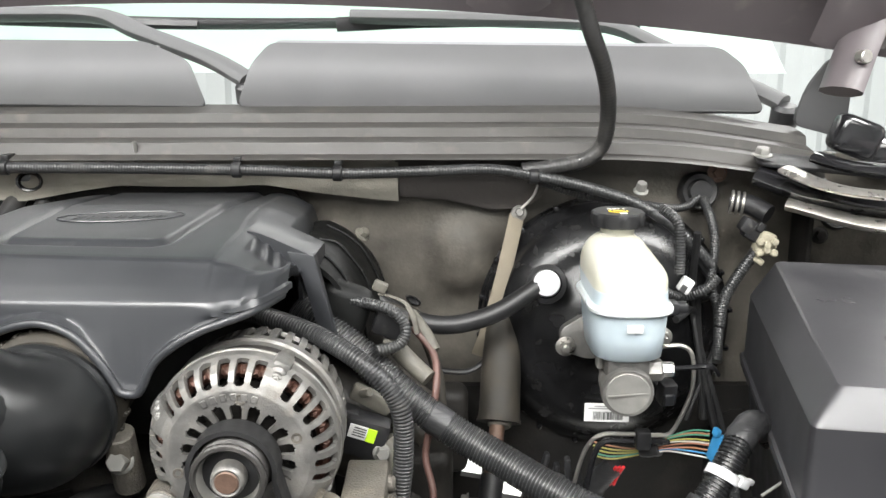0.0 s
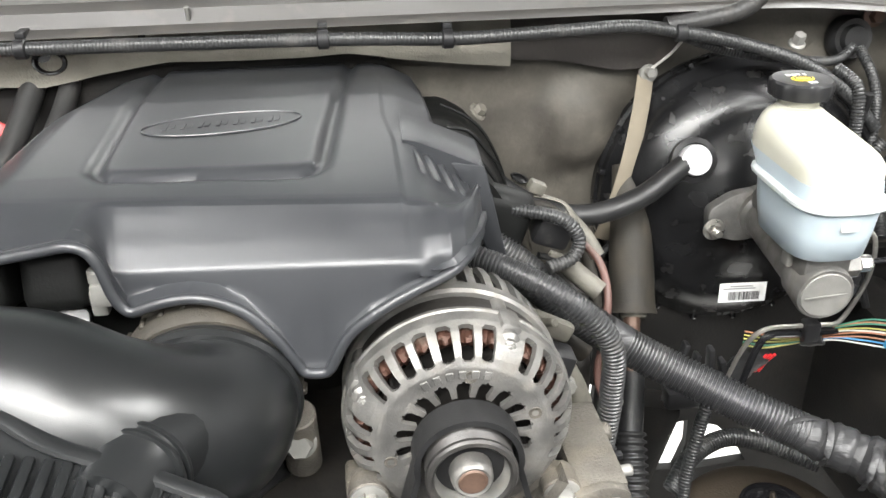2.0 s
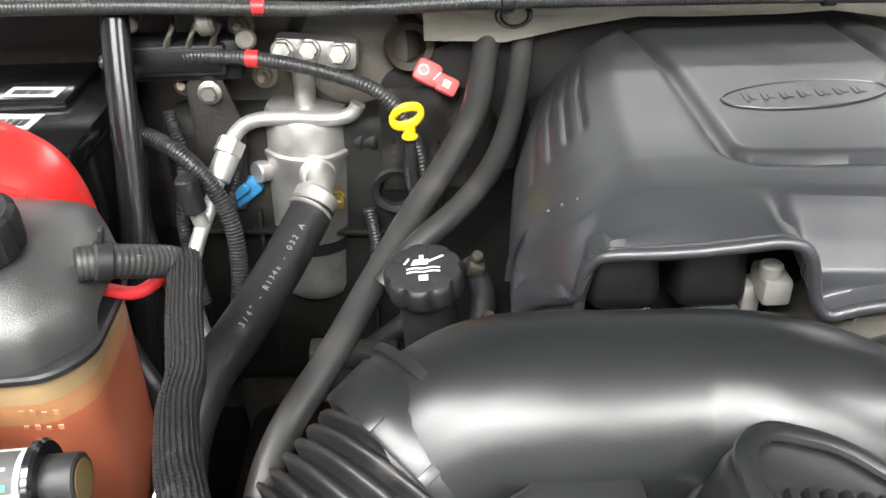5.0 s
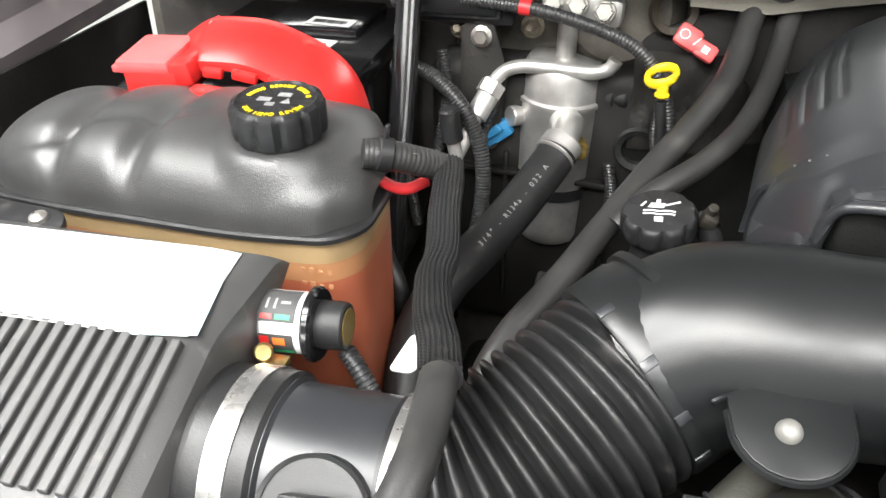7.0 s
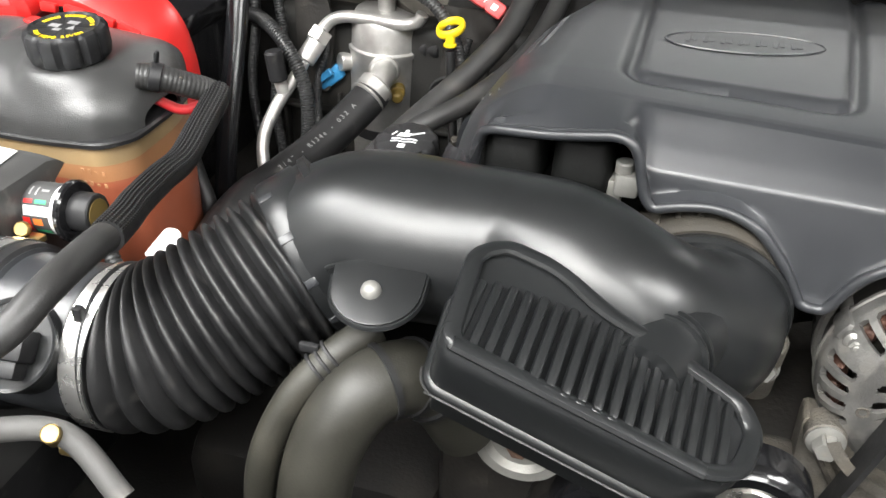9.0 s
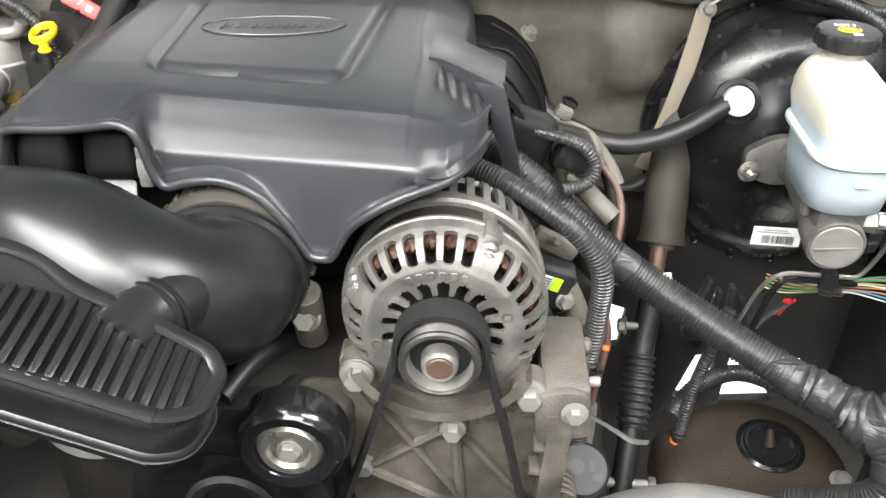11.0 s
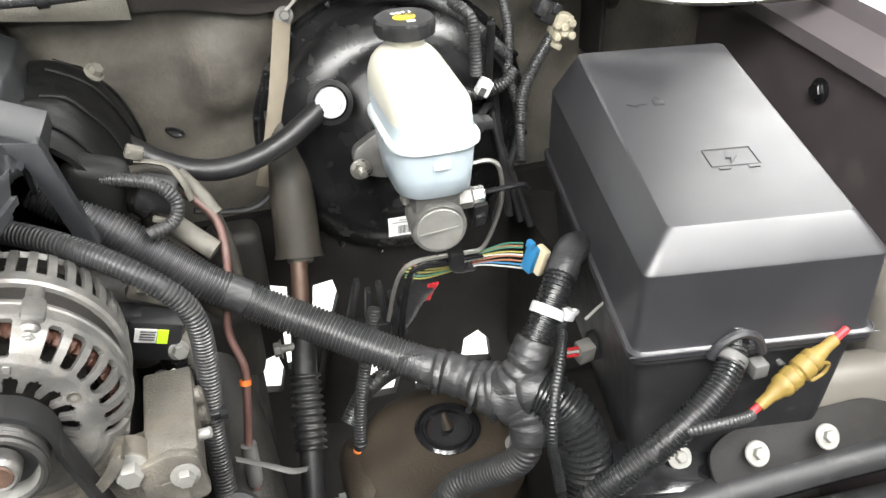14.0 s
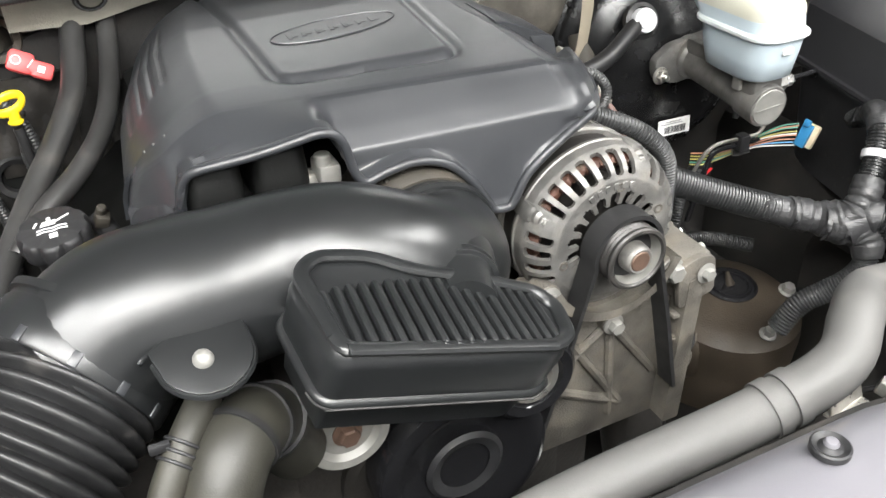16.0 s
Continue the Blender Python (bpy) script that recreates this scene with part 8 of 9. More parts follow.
def battery():
    t = thing("battery", (-0.90, 0.95, 1.05), "black vehicle battery with white labels", "battery")
    part("case", box((-0.905, 0.945, 1.12), (0.19, 0.27, 0.17), 0.008), GLOSS, t)
    top = part("lid", box((-0.905, 0.945, 1.2100), (0.195, 0.275, 0.022), 0.006), GLOSS, t)
    part("vent_bar", box((-0.890, 1.02, 1.224), (0.10, 0.10, 0.010), 0.004), GLOSS, top)
    rnd = random.Random(5)
    for c, s in (((-0.873, 0.990, 1.2296), (0.048, 0.022)), ((-0.880, 0.944, 1.2218), (0.050, 0.030))):
        lb = part("label", box((c[0], c[1], c[2]), (s[0], s[1], 0.0008), 0.0002, 1, (0, 0, -6)), LABEL, top, "white printed label")
        part("barcode", bars(pose(c[0], c[1] - s[1] * 0.1, c[2] + 0.0006, 0, 0, -6), s[0] * 0.75, s[1] * 0.45, 18, rnd), INK, lb)
    part("scrawl", join(*[sweep([(-0.90 + 0.012 * k, 1.045, 1.2222), (-0.893 + 0.012 * k, 1.060, 1.2222), (-0.895 + 0.012 * k, 1.04, 1.2222)], 0.0007, 5, 0.003) for k in range(4)]), GREYINK, top, "faint pale chalk marks")
    r = thing("battery_terminal_cover", (-0.85, 0.79, 1.22), "bright red plastic battery cable cover", "terminal cover")
    # long moulded channel whose top slopes to the front, curving down round the terminal
    S, _ = spline([(-0.934, 0.0, 1.2635), (-0.924, 0.0, 1.2705), (-0.910, 0.0, 1.2765), (-0.869, 0.0, 1.2770), (-0.840, 0.0, 1.2690), (-0.811, 0.0, 1.2550), (-0.7925, 0.0, 1.2360), (-0.782, 0.0, 1.2050), (-0.777, 0.0, 1.155)], 0.006)
    section = [(0.842, 0.034), (0.842, 0.004), (0.839, 0.0005), (0.826, 0.0), (0.797, 0.019), (0.7925, 0.023), (0.7920, 0.030), (0.800, 0.034)]
    loops = []
    for i in range(len(S)):
        d = Vector(S[min(i + 1, len(S) - 1)]) - Vector(S[max(0, i - 1)])
        nrm = Vector((d.z, 0, -d.x)).normalized()
        loops.append([Vector((S[i][0], y, S[i][2])) + nrm * h_ for y, h_ in section])
    part("channel", loft(loops), RED, r, sharp=40)
    part("lip", prism(rounded([(-0.906, 1.222), (-0.902, 1.2445), (-0.870, 1.2425), (-0.835, 1.2395), (-0.806, 1.229), (-0.792, 1.212), (-0.800, 1.210), (-0.818, 1.224), (-0.85, 1.230)], 0.004, 2), frame_of((0, 0.797, 0), (1, 0.03, 0), (0, 0, 1)), 0.013, 0.0015), RED, r, sharp=50)
    for k, (x, z) in enumerate(((-0.893, 1.2475), (-0.866, 1.2465), (-0.836, 1.2420), (-0.812, 1.2350))):
        part("hinge_tab", box((x, 0.7865, z), (0.021 - 0.004 * (k == 0), 0.006, 0.0085), 0.0018, 2, (0, 2 + 7 * k, 0)), RED, r)
    part("joint_ridge", loft([[(x, 0.7935, 1.2485), (x, 0.8255, 1.2765), (x, 0.8400, 1.2765), (x, 0.8400, 1.2400)] for x in (-0.9115, -0.9095)]), REDWIRE, r)
    part("end_block", box((-0.944, 0.803, 1.2375), (0.048, 0.052, 0.026), 0.003, 2, (4, -2, 0)), RED, r)
    part("end_cap", join(box((-0.950, 0.802, 1.2535), (0.048, 0.054, 0.012), 0.004, 2, (7, -3, 0)), box((-0.960, 0.779, 1.2485), (0.034, 0.006, 0.006), 0.0015, 2, (7, -3, 0))), PINKRED, r, "faded pink-red end of the cover")
    part("end_step", box((-0.918, 0.797, 1.2475), (0.020, 0.040, 0.020), 0.003, 2, (4, -12, 0)), RED, r)
    solo("battery_cable", sweep([(-0.776, 0.815, 1.17), (-0.764, 0.785, 1.150), (-0.757, 0.766, 1.130)], 0.0065, 12, 0.006), REDWIRE, "red battery cable end", "cable", "battery cables")
    solo("battery_cable", sweep([(-0.757, 0.770, 1.127), (-0.748, 0.765, 1.105), (-0.735, 0.755, 1.08), (-0.73, 0.75, 1.0)], 0.0075, 12, 0.006), RUBBER, "black sleeved battery cable", "cable", "battery cables")
    solo("red_lead", sweep([(-0.730, 0.690, 1.222), (-0.712, 0.70, 1.210), (-0.698, 0.712, 1.212)], 0.0042, 10, 0.004), REDWIRE, "red lead looping under the tank stub", "cable", "battery cables")
    # upright brace rod
    b = thing("brace_rod", (-0.772, 0.90, 1.05), "glossy black upright brace rod beside the battery", "brace rod")
    part("rod", sweep([(-0.768, 0.99, 1.42), (-0.776, 0.955, 1.32), (-0.774, 0.905, 1.20), (-0.773, 0.86, 1.10), (-0.772, 0.83, 1.0)], 0.0095, 16, 0.01, flat=(1.25, 0.8)), GLOSS, b)
    solo("battery_tray", box((-0.90, 0.95, 1.02), (0.24, 0.32, 0.03), 0.01), TUB, "plain black battery tray under the case", "battery tray")


battery()


def air_conditioning():
    a = thing("accumulator", (-0.645, 0.99, 1.02), "silver aluminium air-conditioning accumulator canister", "accumulator")
    c = Vector((-0.648, 0.995, 1.02))
    n = Vector((0.04, -0.03, 1)).normalized()
    part("canister", lathe([(0, 0), (0.030, 0.0), (0.036, 0.006), (0.0385, 0.016), (0.0385, 0.066), (0.0395, 0.070), (0.0405, 0.074), (0.0405, 0.150), (0.042, 0.152), (0.042, 0.156), (0.0395, 0.158), (0.038, 0.185), (0.034, 0.192), (0.0, 0.196)], c, n, 48), SILVER, a)
    part("strap", lathe([(0.0395, 0.056), (0.0402, 0.056), (0.0402, 0.068), (0.0395, 0.068)], c, n, 48), MATTE, a, "black rubber band")
    part("inlet_post", join(drum((-0.640, 0.985, 1.205), (0.02, 0, 1), 0.0095, 0.050, 0.002, 20), drum((-0.640, 0.985, 1.20), (0, 0, 1), 0.013, 0.008, 0.001, 20)), SILVER, a)
    part("outlet_boss", drum((-0.633, 0.965, 1.158), (0.1, -0.9, 0.15), 0.016, 0.022, 0.003, 28), SILVER, a)
    part("outlet_elbow", sweep([(-0.630, 0.955, 1.162), (-0.628, 0.935, 1.160), (-0.632, 0.918, 1.150)], 0.0125, 18, 0.004), SILVER, a)
    part("service_port", join(drum((-0.622, 0.965, 1.138), (0.3, -0.9, -0.1), 0.008, 0.016, 0.001, 16), drum((-0.618, 0.952, 1.136), (0.3, -0.9, -0.2), 0.006, 0.012, 0.002, 14)), OCHRE, a, "brass service port")
    part("side_plug", join(drum((-0.600, 0.982, 1.180), (0.9, -0.4, 0), 0.011, 0.012, 0.001, 18), drum((-0.592, 0.979, 1.180), (0.9, -0.4, 0), 0.008, 0.016, 0.002, 16)), MATTE, a, "black pressure switch")
    sp = part("switch_boss", drum((-0.676, 0.975, 1.156), (-0.7, -0.7, 0.1), 0.010, 0.016, 0.001, 18), SILVER, a)
    b = thing("blue_switch_plug", (-0.70, 0.96, 1.12), "bright blue pressure switch connector", "connector")
    part("body", box((-0.700, 0.970, 1.138), (0.032, 0.017, 0.017), 0.003, 2, (0, -38, 0)), BLUE, b)
    part("latch", box((-0.703, 0.958, 1.142), (0.020, 0.005, 0.008), 0.001, 1, (0, -38, 0)), BLUE, b)
    # silver refrigerant pipe
    p = thing("refrigerant_pipe", (-0.70, 0.93, 1.10), "bent silver aluminium refrigerant pipe with a fitting", "pipe")
    part("tube", sweep([(-0.592, 0.958, 1.222), (-0.598, 0.958, 1.213), (-0.615, 0.958, 1.209), (-0.65, 0.960, 1.210), (-0.68, 0.960, 1.209), (-0.697, 0.958, 1.200), (-0.709, 0.948, 1.180), (-0.718, 0.920, 1.155), (-0.729, 0.885, 1.128), (-0.732, 0.86, 1.10), (-0.715, 0.83, 1.06)], 0.0065, 16, 0.005), SILVER, p)
    ax = Vector((-0.35, -0.55, -0.65)).normalized()
    part("fitting", join(drum(Vector((-0.7015, 0.957, 1.193)), ax, 0.0125, 0.014, 0.001, 6), drum(Vector((-0.705, 0.951, 1.184)), ax, 0.0105, 0.026, 0.001, 20)), SILVER, p)
    part("valve", join(drum((-0.724, 0.90, 1.142), (-0.25, 0, 1), 0.0065, 0.018, 0.001, 14)), SILVER, p)
    part("valve_cap", join(drum((-0.727, 0.898, 1.157), (-0.12, 0, 1), 0.0095, 0.030, 0.001, 20), drum((-0.730, 0.898, 1.186), (-0.12, 0, 1), 0.0085, 0.002, 0.0005, 20)), MATTE, p, "black valve cap")
    # refrigerant hose
    h = thing("refrigerant_hose", (-0.67, 0.83, 1.05), "thick black refrigerant hose with faint white print", "hose")
    hp = [(-0.630, 0.925, 1.152), (-0.640, 0.905, 1.138), (-0.662, 0.855, 1.116), (-0.682, 0.80, 1.104), (-0.700, 0.755, 1.095), (-0.71, 0.70, 1.07), (-0.70, 0.64, 1.02)]
    part("hose", sweep(hp, 0.0185, 24, 0.006), RUBBER, h)
    part("crimp", join(*[drum(Vector((-0.629, 0.928, 1.154)), (-0.4, -0.75, -0.5), 0.0192, 0.016, 0.003, 28), drum(Vector((-0.6355, 0.915, 1.1455)), (-0.4, -0.75, -0.5), 0.0200, 0.003, 0.001, 28)]), SILVER, h)
    S, at = spline(hp, 0.0058)
    words = "3/4\" - R134a - 032 A"
    bms = []
    for i, ch in enumerate(words):
        k = 26 - i
        if ch == " " or k < 5:
            continue
        q = Vector(S[k])
        tdir = (Vector(S[k - 1]) - Vector(S[k + 1])).normalized()
        out = Vector((0.25, -0.62, 0.75))
        out = (out - tdir * out.dot(tdir)).normalized()
        bms.append(letters(ch, 0.0068, frame_of(q + out * 0.0187, tdir, out.cross(tdir)), 0.0002))
    part("print", join(*bms), GREYINK, h, "faint white printed size marks")
    # braided flat sleeve hose
    f = thing("sleeved_hose", (-0.66, 0.62, 1.13), "coolant hose in a ribbed protective sleeve", "hose")
    fp = [(-0.682, 0.709, 1.226), (-0.678, 0.695, 1.223), (-0.672, 0.66, 1.216), (-0.663, 0.62, 1.212), (-0.660, 0.59, 1.214), (-0.648, 0.545, 1.222), (-0.637, 0.515, 1.228), (-0.629, 0.488, 1.233)]
    part("sleeve", sweep(fp, 0.0100, 20, 0.003, flat=(1.0, 1.0)), RUBBER, f)
    for k in range(10):
        a_ = radians(-165 + 15 * k)
        S, at = spline(fp, 0.0045)
        ln = []
        for i in range(len(S)):
            q = Vector(S[i])
            td = (Vector(S[min(i + 1, len(S) - 1)]) - Vector(S[max(0, i - 1)])).normalized()
            sd = td.cross(Vector((0, 0, 1))).normalized()
            uu = sd.cross(td)
            ln.append(q + (sd * math.cos(a_ + math.pi) + uu * -math.sin(a_)) * 0.0101)
        part("sleeve_rib", sweep(ln, 0.0011, 6, ripple=(0.0032, 0.35)), RUBBER, f)
    part("hose_tail", sweep([(-0.631, 0.493, 1.232), (-0.628, 0.475, 1.236), (-0.625, 0.450, 1.238), (-0.625, 0.428, 1.236), (-0.631, 0.404, 1.227), (-0.648, 0.382, 1.218), (-0.671, 0.369, 1.206), (-0.72, 0.35, 1.17)], 0.0090, 18, 0.006), TAILRUB, f)

    # evaporator case with pipe manifold on the bulkhead
    e = thing("evaporator_case", (-0.63, 1.0, 1.2), "grey evaporator case with a bolted pipe block", "evaporator case")
    part("dome", lathe([(0.062, 0.0), (0.058, 0.020), (0.046, 0.032), (0.0, 0.036)], (-0.595, 1.02, 1.255), (0, -1, 0.1), 40), WALLP, e)
    part("pipe_block", box((-0.625, 0.978, 1.262), (0.070, 0.02, 0.026), 0.006, 2, (0, 6, 0)), SILVER, e)
    for x, z in ((-0.652, 1.266), (-0.630, 1.266), (-0.606, 1.262)):
        part("bolt", hexnut((x, 0.968, z), (0, -1, 0.25), 0.0085, 0.008, 0.010), STEEL, e)
    k = thing("firewall_lead", (-0.60, 0.96, 1.23), "black sleeved lead with a red band arching over the accumulator", "lead")
    part("lead", sweep([(-0.80, 0.965, 1.262), (-0.72, 0.955, 1.268), (-0.66, 0.945, 1.266), (-0.605, 0.935, 1.255), (-0.568, 0.93, 1.238), (-0.545, 0.925, 1.20), (-0.536, 0.91, 1.15)], 0.0062, 12, ripple=(0.0032, 0.1)), LOOM, k)
    part("red_band", sweep([(-0.678, 0.948, 1.2675), (-0.668, 0.947, 1.267)], 0.0070, 14, 0.003), REDWIRE, k, "red tape band")
    for x, y, z in ((-0.775, 0.985, 1.295), (-0.685, 0.98, 1.285), (-0.672, 0.985, 1.24), (-0.74, 0.985, 1.235)):
        solo("panel_bolt", join(hexnut((x, y, z), (0, -1, 0.2), 0.008, 0.010, 0.011), drum((x, y, z), (0, -1, 0.2), 0.004, 0.02, 0.001, 12)), STRAP, "tan coated bolt on the bulkhead", "bolt", "bulkhead bolts")
    solo("side_conduit", sweep([(-0.80, 0.96, 1.20), (-0.765, 0.94, 1.205), (-0.73, 0.92, 1.19), (-0.705, 0.91, 1.15), (-0.70, 0.90, 1.10), (-0.71, 0.88, 1.02)], 0.0075, 14, ripple=(0.0030, 0.1)), LOOM, "black conduit behind the refrigerant pipe", "conduit")
    solo("thin_side_conduit", sweep([(-0.752, 0.96, 1.22), (-0.745, 0.95, 1.18), (-0.75, 0.93, 1.12), (-0.74, 0.92, 1.05)], 0.0055, 10, ripple=(0.003, 0.12)), LOOM, "thin black conduit beside the brace rod", "conduit")
    solo("relay_block", box((-0.735, 0.975, 1.262), (0.10, 0.03, 0.035), 0.005), MATTE, "black relay holder on the bulkhead", "relay holder")
    solo("dark_pad", box((-0.95, 1.10, 1.05), (0.36, 0.02, 0.48), 0.008), DARKPAD, "dark dusty sound pad on the bulkhead", "bulkhead pad")
    hc = thing("heater_case", (-0.62, 1.0, 0.92), "dark moulded heater case behind the accumulator", "heater case")
    case = part("case", box((-0.62, 1.0, 1.06), (0.30, 0.06, 0.30), 0.02, 3), HEATCASE, hc)
    part("port_ring", lathe([(0.0140, -0.002), (0.0215, 0.0), (0.0225, 0.004), (0.0205, 0.007), (0.0150, 0.005), (0.0140, -0.002)], (-0.565, 0.968, 1.135), (0, -1, 0), 32), RUBBER, case, "black rubber port ring")
    part("port_well", drum((-0.565, 0.970, 1.135), (0, -1, 0), 0.0142, 0.001, 0.0003, 24), DEEP, case)
    for x, z0, z1 in ((-0.755, 0.96, 1.19), (-0.690, 0.95, 1.12), (-0.525, 0.97, 1.18), (-0.590, 0.95, 1.10)):
        part("rib", box((x, 0.967, 0.5 * (z0 + z1)), (0.004, 0.010, z1 - z0), 0.0015), HEATCASE, case)
    part("seam_flange", box((-0.62, 0.966, 1.095), (0.29, 0.012, 0.006), 0.002, 2, (0, 3, 0)), HEATCASE, case)
    part("screw_boss", join(drum((-0.548, 0.972, 1.175), (0, -1, 0.1), 0.008, 0.012, 0.002, 18), hexnut((-0.548, 0.961, 1.176), (0, -1, 0.1), 0.005, 0.005, 0.007)), HEATCASE, case)
    part("heat_patch", sheet(16, 14, lambda i, j: Vector((-0.575 + 0.075 * i / 15, 0.970 - 0.004 * math.sin(i * 0.8) * math.sin(j * 0.7), 1.135 + 0.095 * j / 13)), 0.003), BLOCK, hc, "dusty brown heat pad")


air_conditioning()


def heater_side():
    """Cables, brackets and a rusty ring on the dark heater case."""
    solo("heater_ring", lathe([(0.014, 0.0), (0.020, -0.002), (0.0225, 0.004), (0.020, 0.009), (0.014, 0.006)], (-0.548, 0.985, 1.262), (0.2, -1, 0.1), 32), BROWN, "rusty brown ring on the bulkhead behind the dipsticks", "ring")
    for pts, r in (([(-0.79, 0.975, 1.25), (-0.782, 0.965, 1.20), (-0.79, 0.955, 1.12), (-0.775, 0.94, 1.04)], 0.0055), ([(-0.705, 0.975, 1.225), (-0.70, 0.965, 1.18), (-0.712, 0.955, 1.12), (-0.70, 0.94, 1.02)], 0.0048),
                   ([(-0.545, 0.965, 1.20), (-0.552, 0.955, 1.16), (-0.545, 0.94, 1.11), (-0.56, 0.93, 1.03)], 0.0042), ([(-0.59, 0.96, 1.12), (-0.585, 0.95, 1.08), (-0.60, 0.94, 1.02)], 0.006)):
        solo("bulkhead_cable", sweep(pts, r, 10, ripple=(0.003, 0.10)), LOOM, "black ribbed cable hanging on the heater case", "cable", "cables on the heater case")
    b = thing("case_bracket", (-0.70, 0.96, 1.15), "dark stamped bracket on the heater case", "bracket")
    part("plate", prism(rounded([(-0.735, 1.13), (-0.700, 1.12), (-0.690, 1.20), (-0.705, 1.25), (-0.735, 1.245)], 0.008), frame_of((0, 0.966, 0), (1, 0, 0), (0, 0, 1)), 0.004, 0.001), BLOCK, b)
    part("bolt", hexnut((-0.715, 0.960, 1.235), (0, -1, 0.1), 0.007, 0.008, 0.010), STEEL, b)
    jm = thing("junction_module", (-0.735, 0.965, 1.25), "black wiring junction module under the bulkhead loom", "wiring module")
    part("case", box((-0.735, 0.966, 1.2645), (0.078, 0.026, 0.027), 0.004), MATTE, jm)
    part("cover_plate", box((-0.735, 0.9525, 1.2655), (0.070, 0.003, 0.019), 0.0015), SATIN, jm)
    for x in (-0.7386, -0.7206, -0.702):
        part("tab", sweep([(x - 0.003, 0.955, 1.277), (x, 0.954, 1.285), (x + 0.005, 0.956, 1.294)], 0.0035, 8, 0.004, flat=(1.3, 0.6)), PALEBIT, jm, "dusty grey tab")
    part("end_cap", drum((-0.712, 0.945, 1.297), (0.9, 0, 0.1), 0.010, 0.014, 0.003, 18), PALEBIT, jm, "dusty end cap")
    part("stud", join(drum((-0.678, 0.958, 1.280), (0.1, -0.9, 0.3), 0.0085, 0.008, 0.002, 16), drum((-0.6795, 0.955, 1.270), (0.1, -0.4, -1), 0.004, 0.010, 0.001, 10)), PALEBIT, jm, "dusty tan stud head")
    part("lug", drum((-0.768, 0.956, 1.296), (0.1, -0.95, 0.2), 0.0075, 0.008, 0.002, 16), PALEBIT, jm)
    v = thing("drain_hose", (-0.52, 0.90, 1.02), "black drain hose low on the heater case", "hose")
    part("hose", sweep([(-0.515, 0.955, 1.10), (-0.520, 0.93, 1.07), (-0.55, 0.90, 1.045), (-0.59, 0.87, 1.03)], 0.010, 12, 0.006), RUBBER, v)
    part("clamp", drum((-0.518, 0.938, 1.080), (0.2, 0.6, 0.8), 0.0115, 0.006, 0.001, 18), MATTE, v)


heater_side()


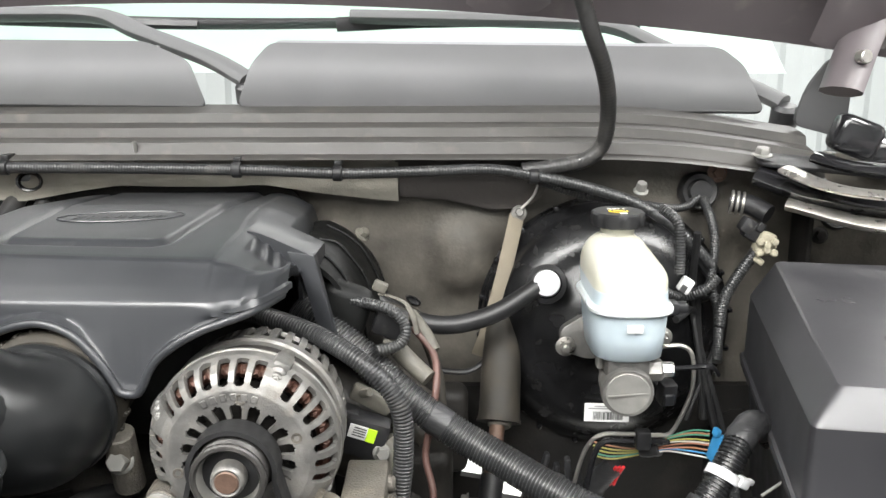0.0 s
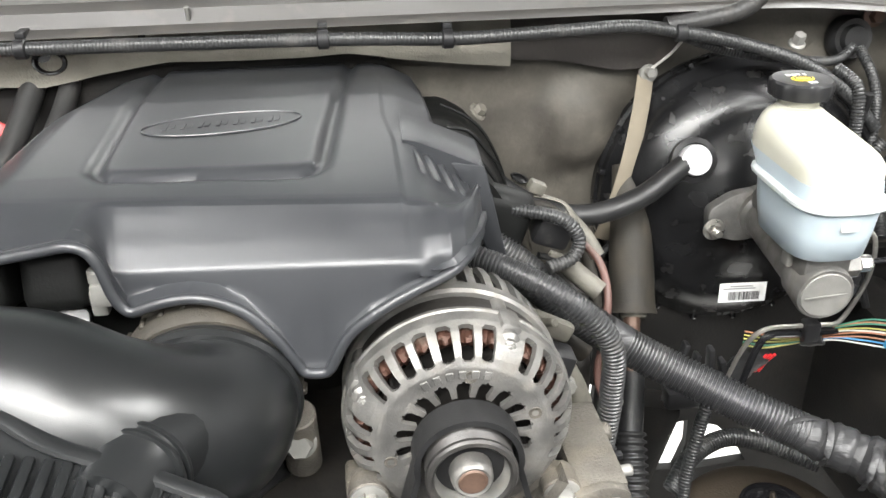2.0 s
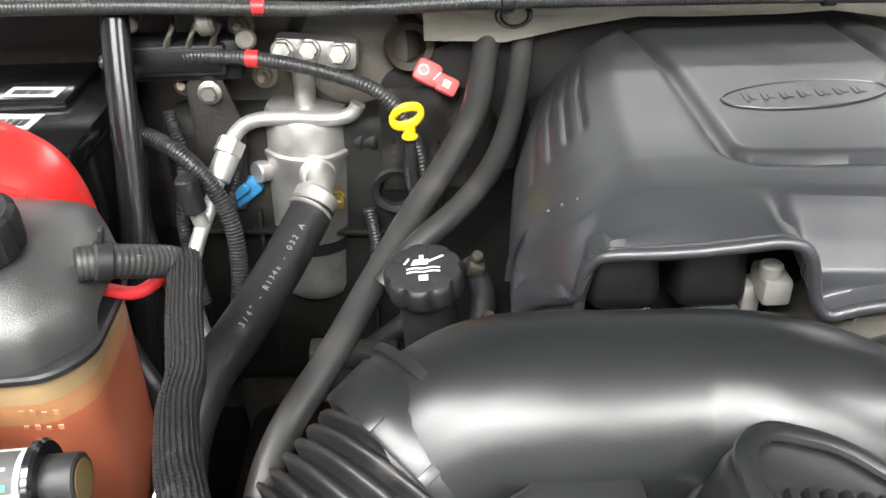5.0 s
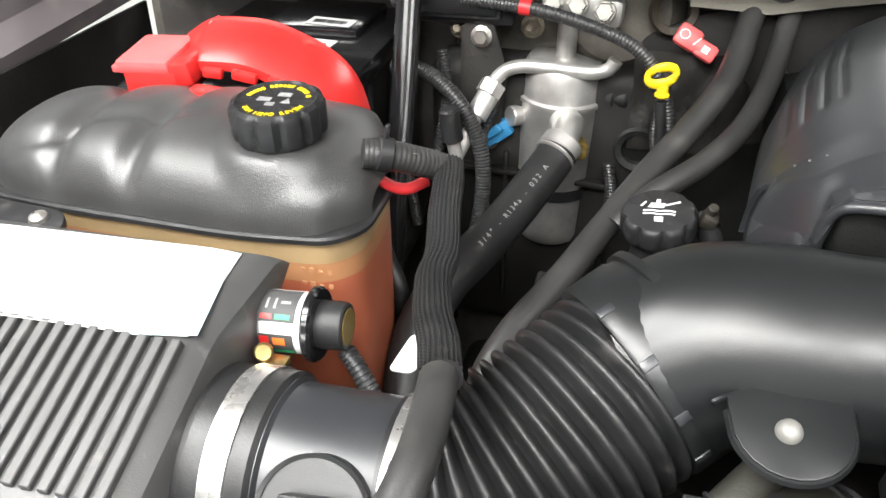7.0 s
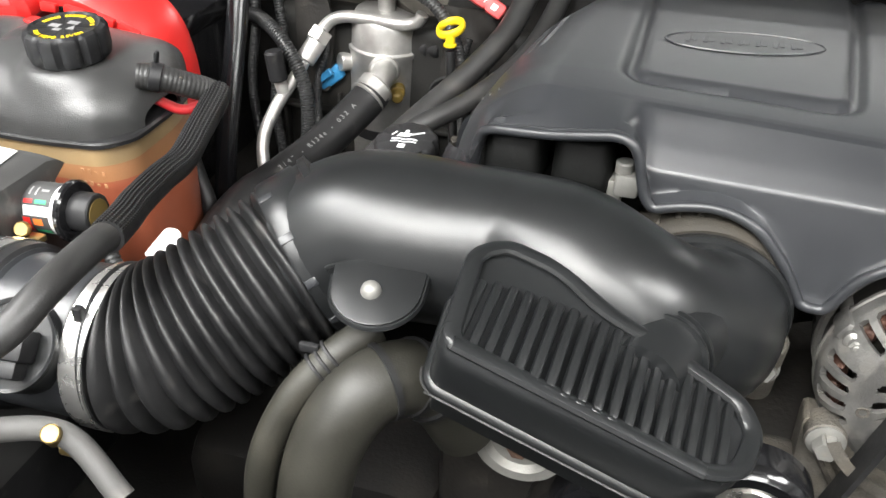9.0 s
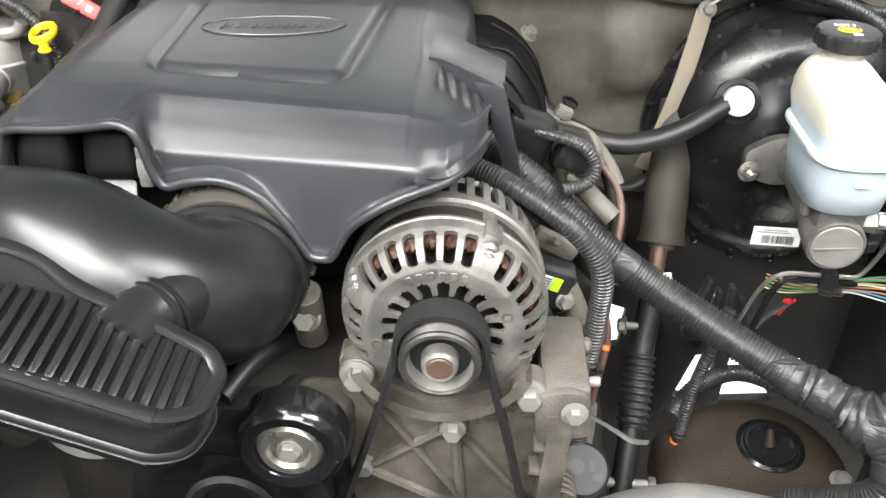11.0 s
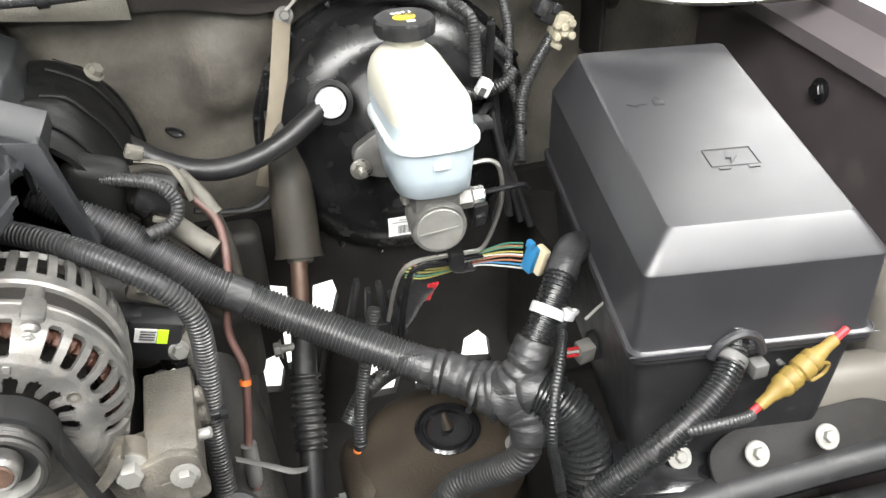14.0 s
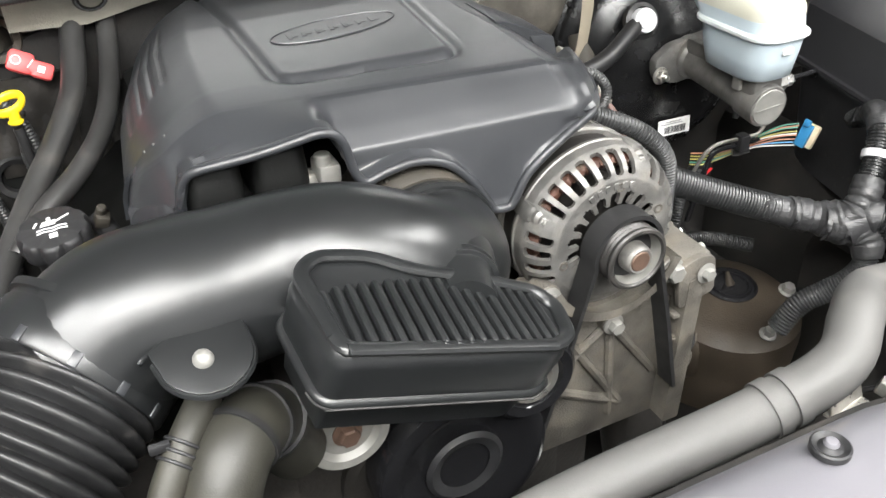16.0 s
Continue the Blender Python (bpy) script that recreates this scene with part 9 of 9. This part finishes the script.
def engine_left():
    # dipsticks and filler
    o = thing("oil_filler", (-0.54, 0.755, 1.10), "black oil filler neck with printed cap", "oil filler")
    n = Vector((-0.06, -0.16, 1)).normalized()
    p = Vector((-0.540, 0.756, 1.170))
    part("neck", lathe([(0.021, -0.09), (0.0195, -0.05), (0.0195, 0.0)], p, n, 28), MATTE, o)
    cap = part("cap", lathe([(0.0, -0.004), (0.022, -0.004), (0.026, 0.0), (0.0270, 0.003), (0.0270, 0.013), (0.0255, 0.016), (0.0235, 0.017), (0.0, 0.0175)], p, n, 72, lobes=(9, 0.10, -0.001, 0.0165)), MATTE, o, "black lobed cap with a white oil symbol")
    m = frame_of(p + n * 0.0177, (1, 0, 0.06), (0, 1, 0.16))
    can = join(xf(prism([(-0.008, 0.002), (0.003, 0.002), (0.004, 0.007), (-0.006, 0.007)], Matrix(), 0.0003), m), xf(box((0.009, 0.0075, 0), (0.011, 0.0014, 0.0005), 0, 1, (0, 0, 25)), m), xf(box((-0.011, 0.006, 0), (0.006, 0.0014, 0.0005), 0, 1, (0, 0, 60)), m), xf(box((-0.001, 0.0095, 0), (0.003, 0.004, 0.0005)), m),
               *[xf(sweep([(-0.011, -0.002 - 0.0035 * k, 0), (-0.0055, -0.001 - 0.0035 * k, 0), (0, -0.002 - 0.0035 * k, 0), (0.0055, -0.001 - 0.0035 * k, 0), (0.011, -0.002 - 0.0035 * k, 0)], 0.0006, 5, 0.002), m) for k in range(2)], xf(box((0.0, -0.011, 0), (0.006, 0.005, 0.0005)), m))
    part("cap_symbol", can, WHITEINK, cap, "white oil can symbol")
    d = thing("oil_dipstick", (-0.548, 0.92, 1.08), "yellow ring-handled oil dipstick", "dipstick")
    ring = [(-0.551 + 0.0120 * math.cos(a), 0.917 + 0.009 * math.sin(a), 1.226 + 0.004 * math.sin(a) + 0.003 * math.cos(a)) for a in np.linspace(0, 2 * math.pi, 28)]
    part("ring_handle", sweep(ring, 0.0028, 12, 0.003, flat=(0.9, 1.5)), YELLOW, d)
    part("stem", join(drum((-0.549, 0.909, 1.212), (0, 0.1, 1), 0.0048, 0.010, 0.001, 14), drum((-0.549, 0.909, 1.210), (0, 0.1, 1), 0.0065, 0.004, 0.001, 14)), YELLOW, d)
    part("tube", sweep([(-0.549, 0.909, 1.206), (-0.545, 0.905, 1.16), (-0.538, 0.89, 1.11), (-0.53, 0.87, 1.05)], 0.0045, 10, 0.006), RUBBER, d)
    r = thing("transmission_dipstick", (-0.526, 0.965, 1.20), "faded red lever-locked transmission dipstick", "dipstick")
    mm = frame_of((-0.526, 0.958, 1.243), (0.80, -0.1, -0.42), (0.3, 0.45, 0.75))
    part("lever", xf(join(box((-0.008, 0.0, 0), (0.022, 0.020, 0.010), 0.004), box((0.011, -0.002, 0.0), (0.020, 0.016, 0.009), 0.004), box((0.0, -0.001, 0.0), (0.034, 0.013, 0.0095), 0.003)), mm), PINKRED, r)
    part("lever_mark", xf(join(sweep([(-0.012 + 0.004 * math.cos(a), 0.004 * math.sin(a), 0.0052) for a in np.linspace(0, 6.3, 14)], 0.0006, 5, 0.001), box((0.0, 0, 0.0052), (0.001, 0.009, 0.0005), 0, 1, (0, 0, -20)), box((0.010, -0.002, 0.0047), (0.006, 0.006, 0.0005))), mm), WHITEINK, r)
    part("tube", sweep([(-0.516, 0.976, 1.230), (-0.508, 0.980, 1.214), (-0.498, 0.984, 1.19), (-0.49, 0.987, 1.15)], 0.0075, 12, 0.006), RUBBER, r)
    # heater hoses
    solo("heater_hose", sweep([(-0.478, 0.985, 1.285), (-0.484, 0.97, 1.262), (-0.496, 0.925, 1.228), (-0.520, 0.885, 1.200), (-0.548, 0.845, 1.176), (-0.580, 0.785, 1.150), (-0.605, 0.735, 1.130), (-0.632, 0.685, 1.112), (-0.645, 0.65, 1.09), (-0.65, 0.62, 1.05)], 0.0110, 18, 0.006), TAILRUB, "black heater hose running along the engine", "hose", "heater hoses")
    solo("heater_hose", sweep([(-0.450, 0.99, 1.285), (-0.453, 0.975, 1.26), (-0.466, 0.92, 1.225), (-0.484, 0.87, 1.206), (-0.512, 0.83, 1.190), (-0.545, 0.80, 1.176), (-0.57, 0.78, 1.155)], 0.0092, 18, 0.006), TAILRUB, "second black heater hose beside the cover", "hose", "heater hoses")
    c = thing("coil_connectors", (-0.50, 0.74, 1.12), "small pale connectors and pipes beside the cover", "connectors")
    part("grey_boot", sweep([(-0.508, 0.79, 1.165), (-0.50, 0.765, 1.155), (-0.505, 0.74, 1.14)], 0.009, 12, 0.005), MATTE, c)
    for x, y, z in ((-0.505, 0.775, 1.172), (-0.500, 0.735, 1.150), (-0.512, 0.715, 1.13)):
        part("clip", join(box((x, y, z), (0.012, 0.014, 0.012), 0.003, 2, (15, 20, 0)), drum((x, y, z + 0.004), (0.2, -0.5, 1), 0.004, 0.010, 0.001, 10)), SLEEVE, c)
    part("tag", box((-0.578, 0.70, 1.085), (0.026, 0.004, 0.03), 0.001, 1, (-30, 0, 20)), LABEL, c)
    solo("lower_bracket", join(box((-0.60, 0.82, 1.065), (0.07, 0.02, 0.016), 0.003, 2, (0, 4, 0)), box((-0.60, 0.83, 1.04), (0.05, 0.02, 0.03), 0.004)), BLOCK, "dark steel bracket under the heater hoses", "bracket")
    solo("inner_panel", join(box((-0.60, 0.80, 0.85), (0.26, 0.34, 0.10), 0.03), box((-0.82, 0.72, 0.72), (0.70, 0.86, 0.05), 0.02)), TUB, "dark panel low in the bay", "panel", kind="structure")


engine_left()
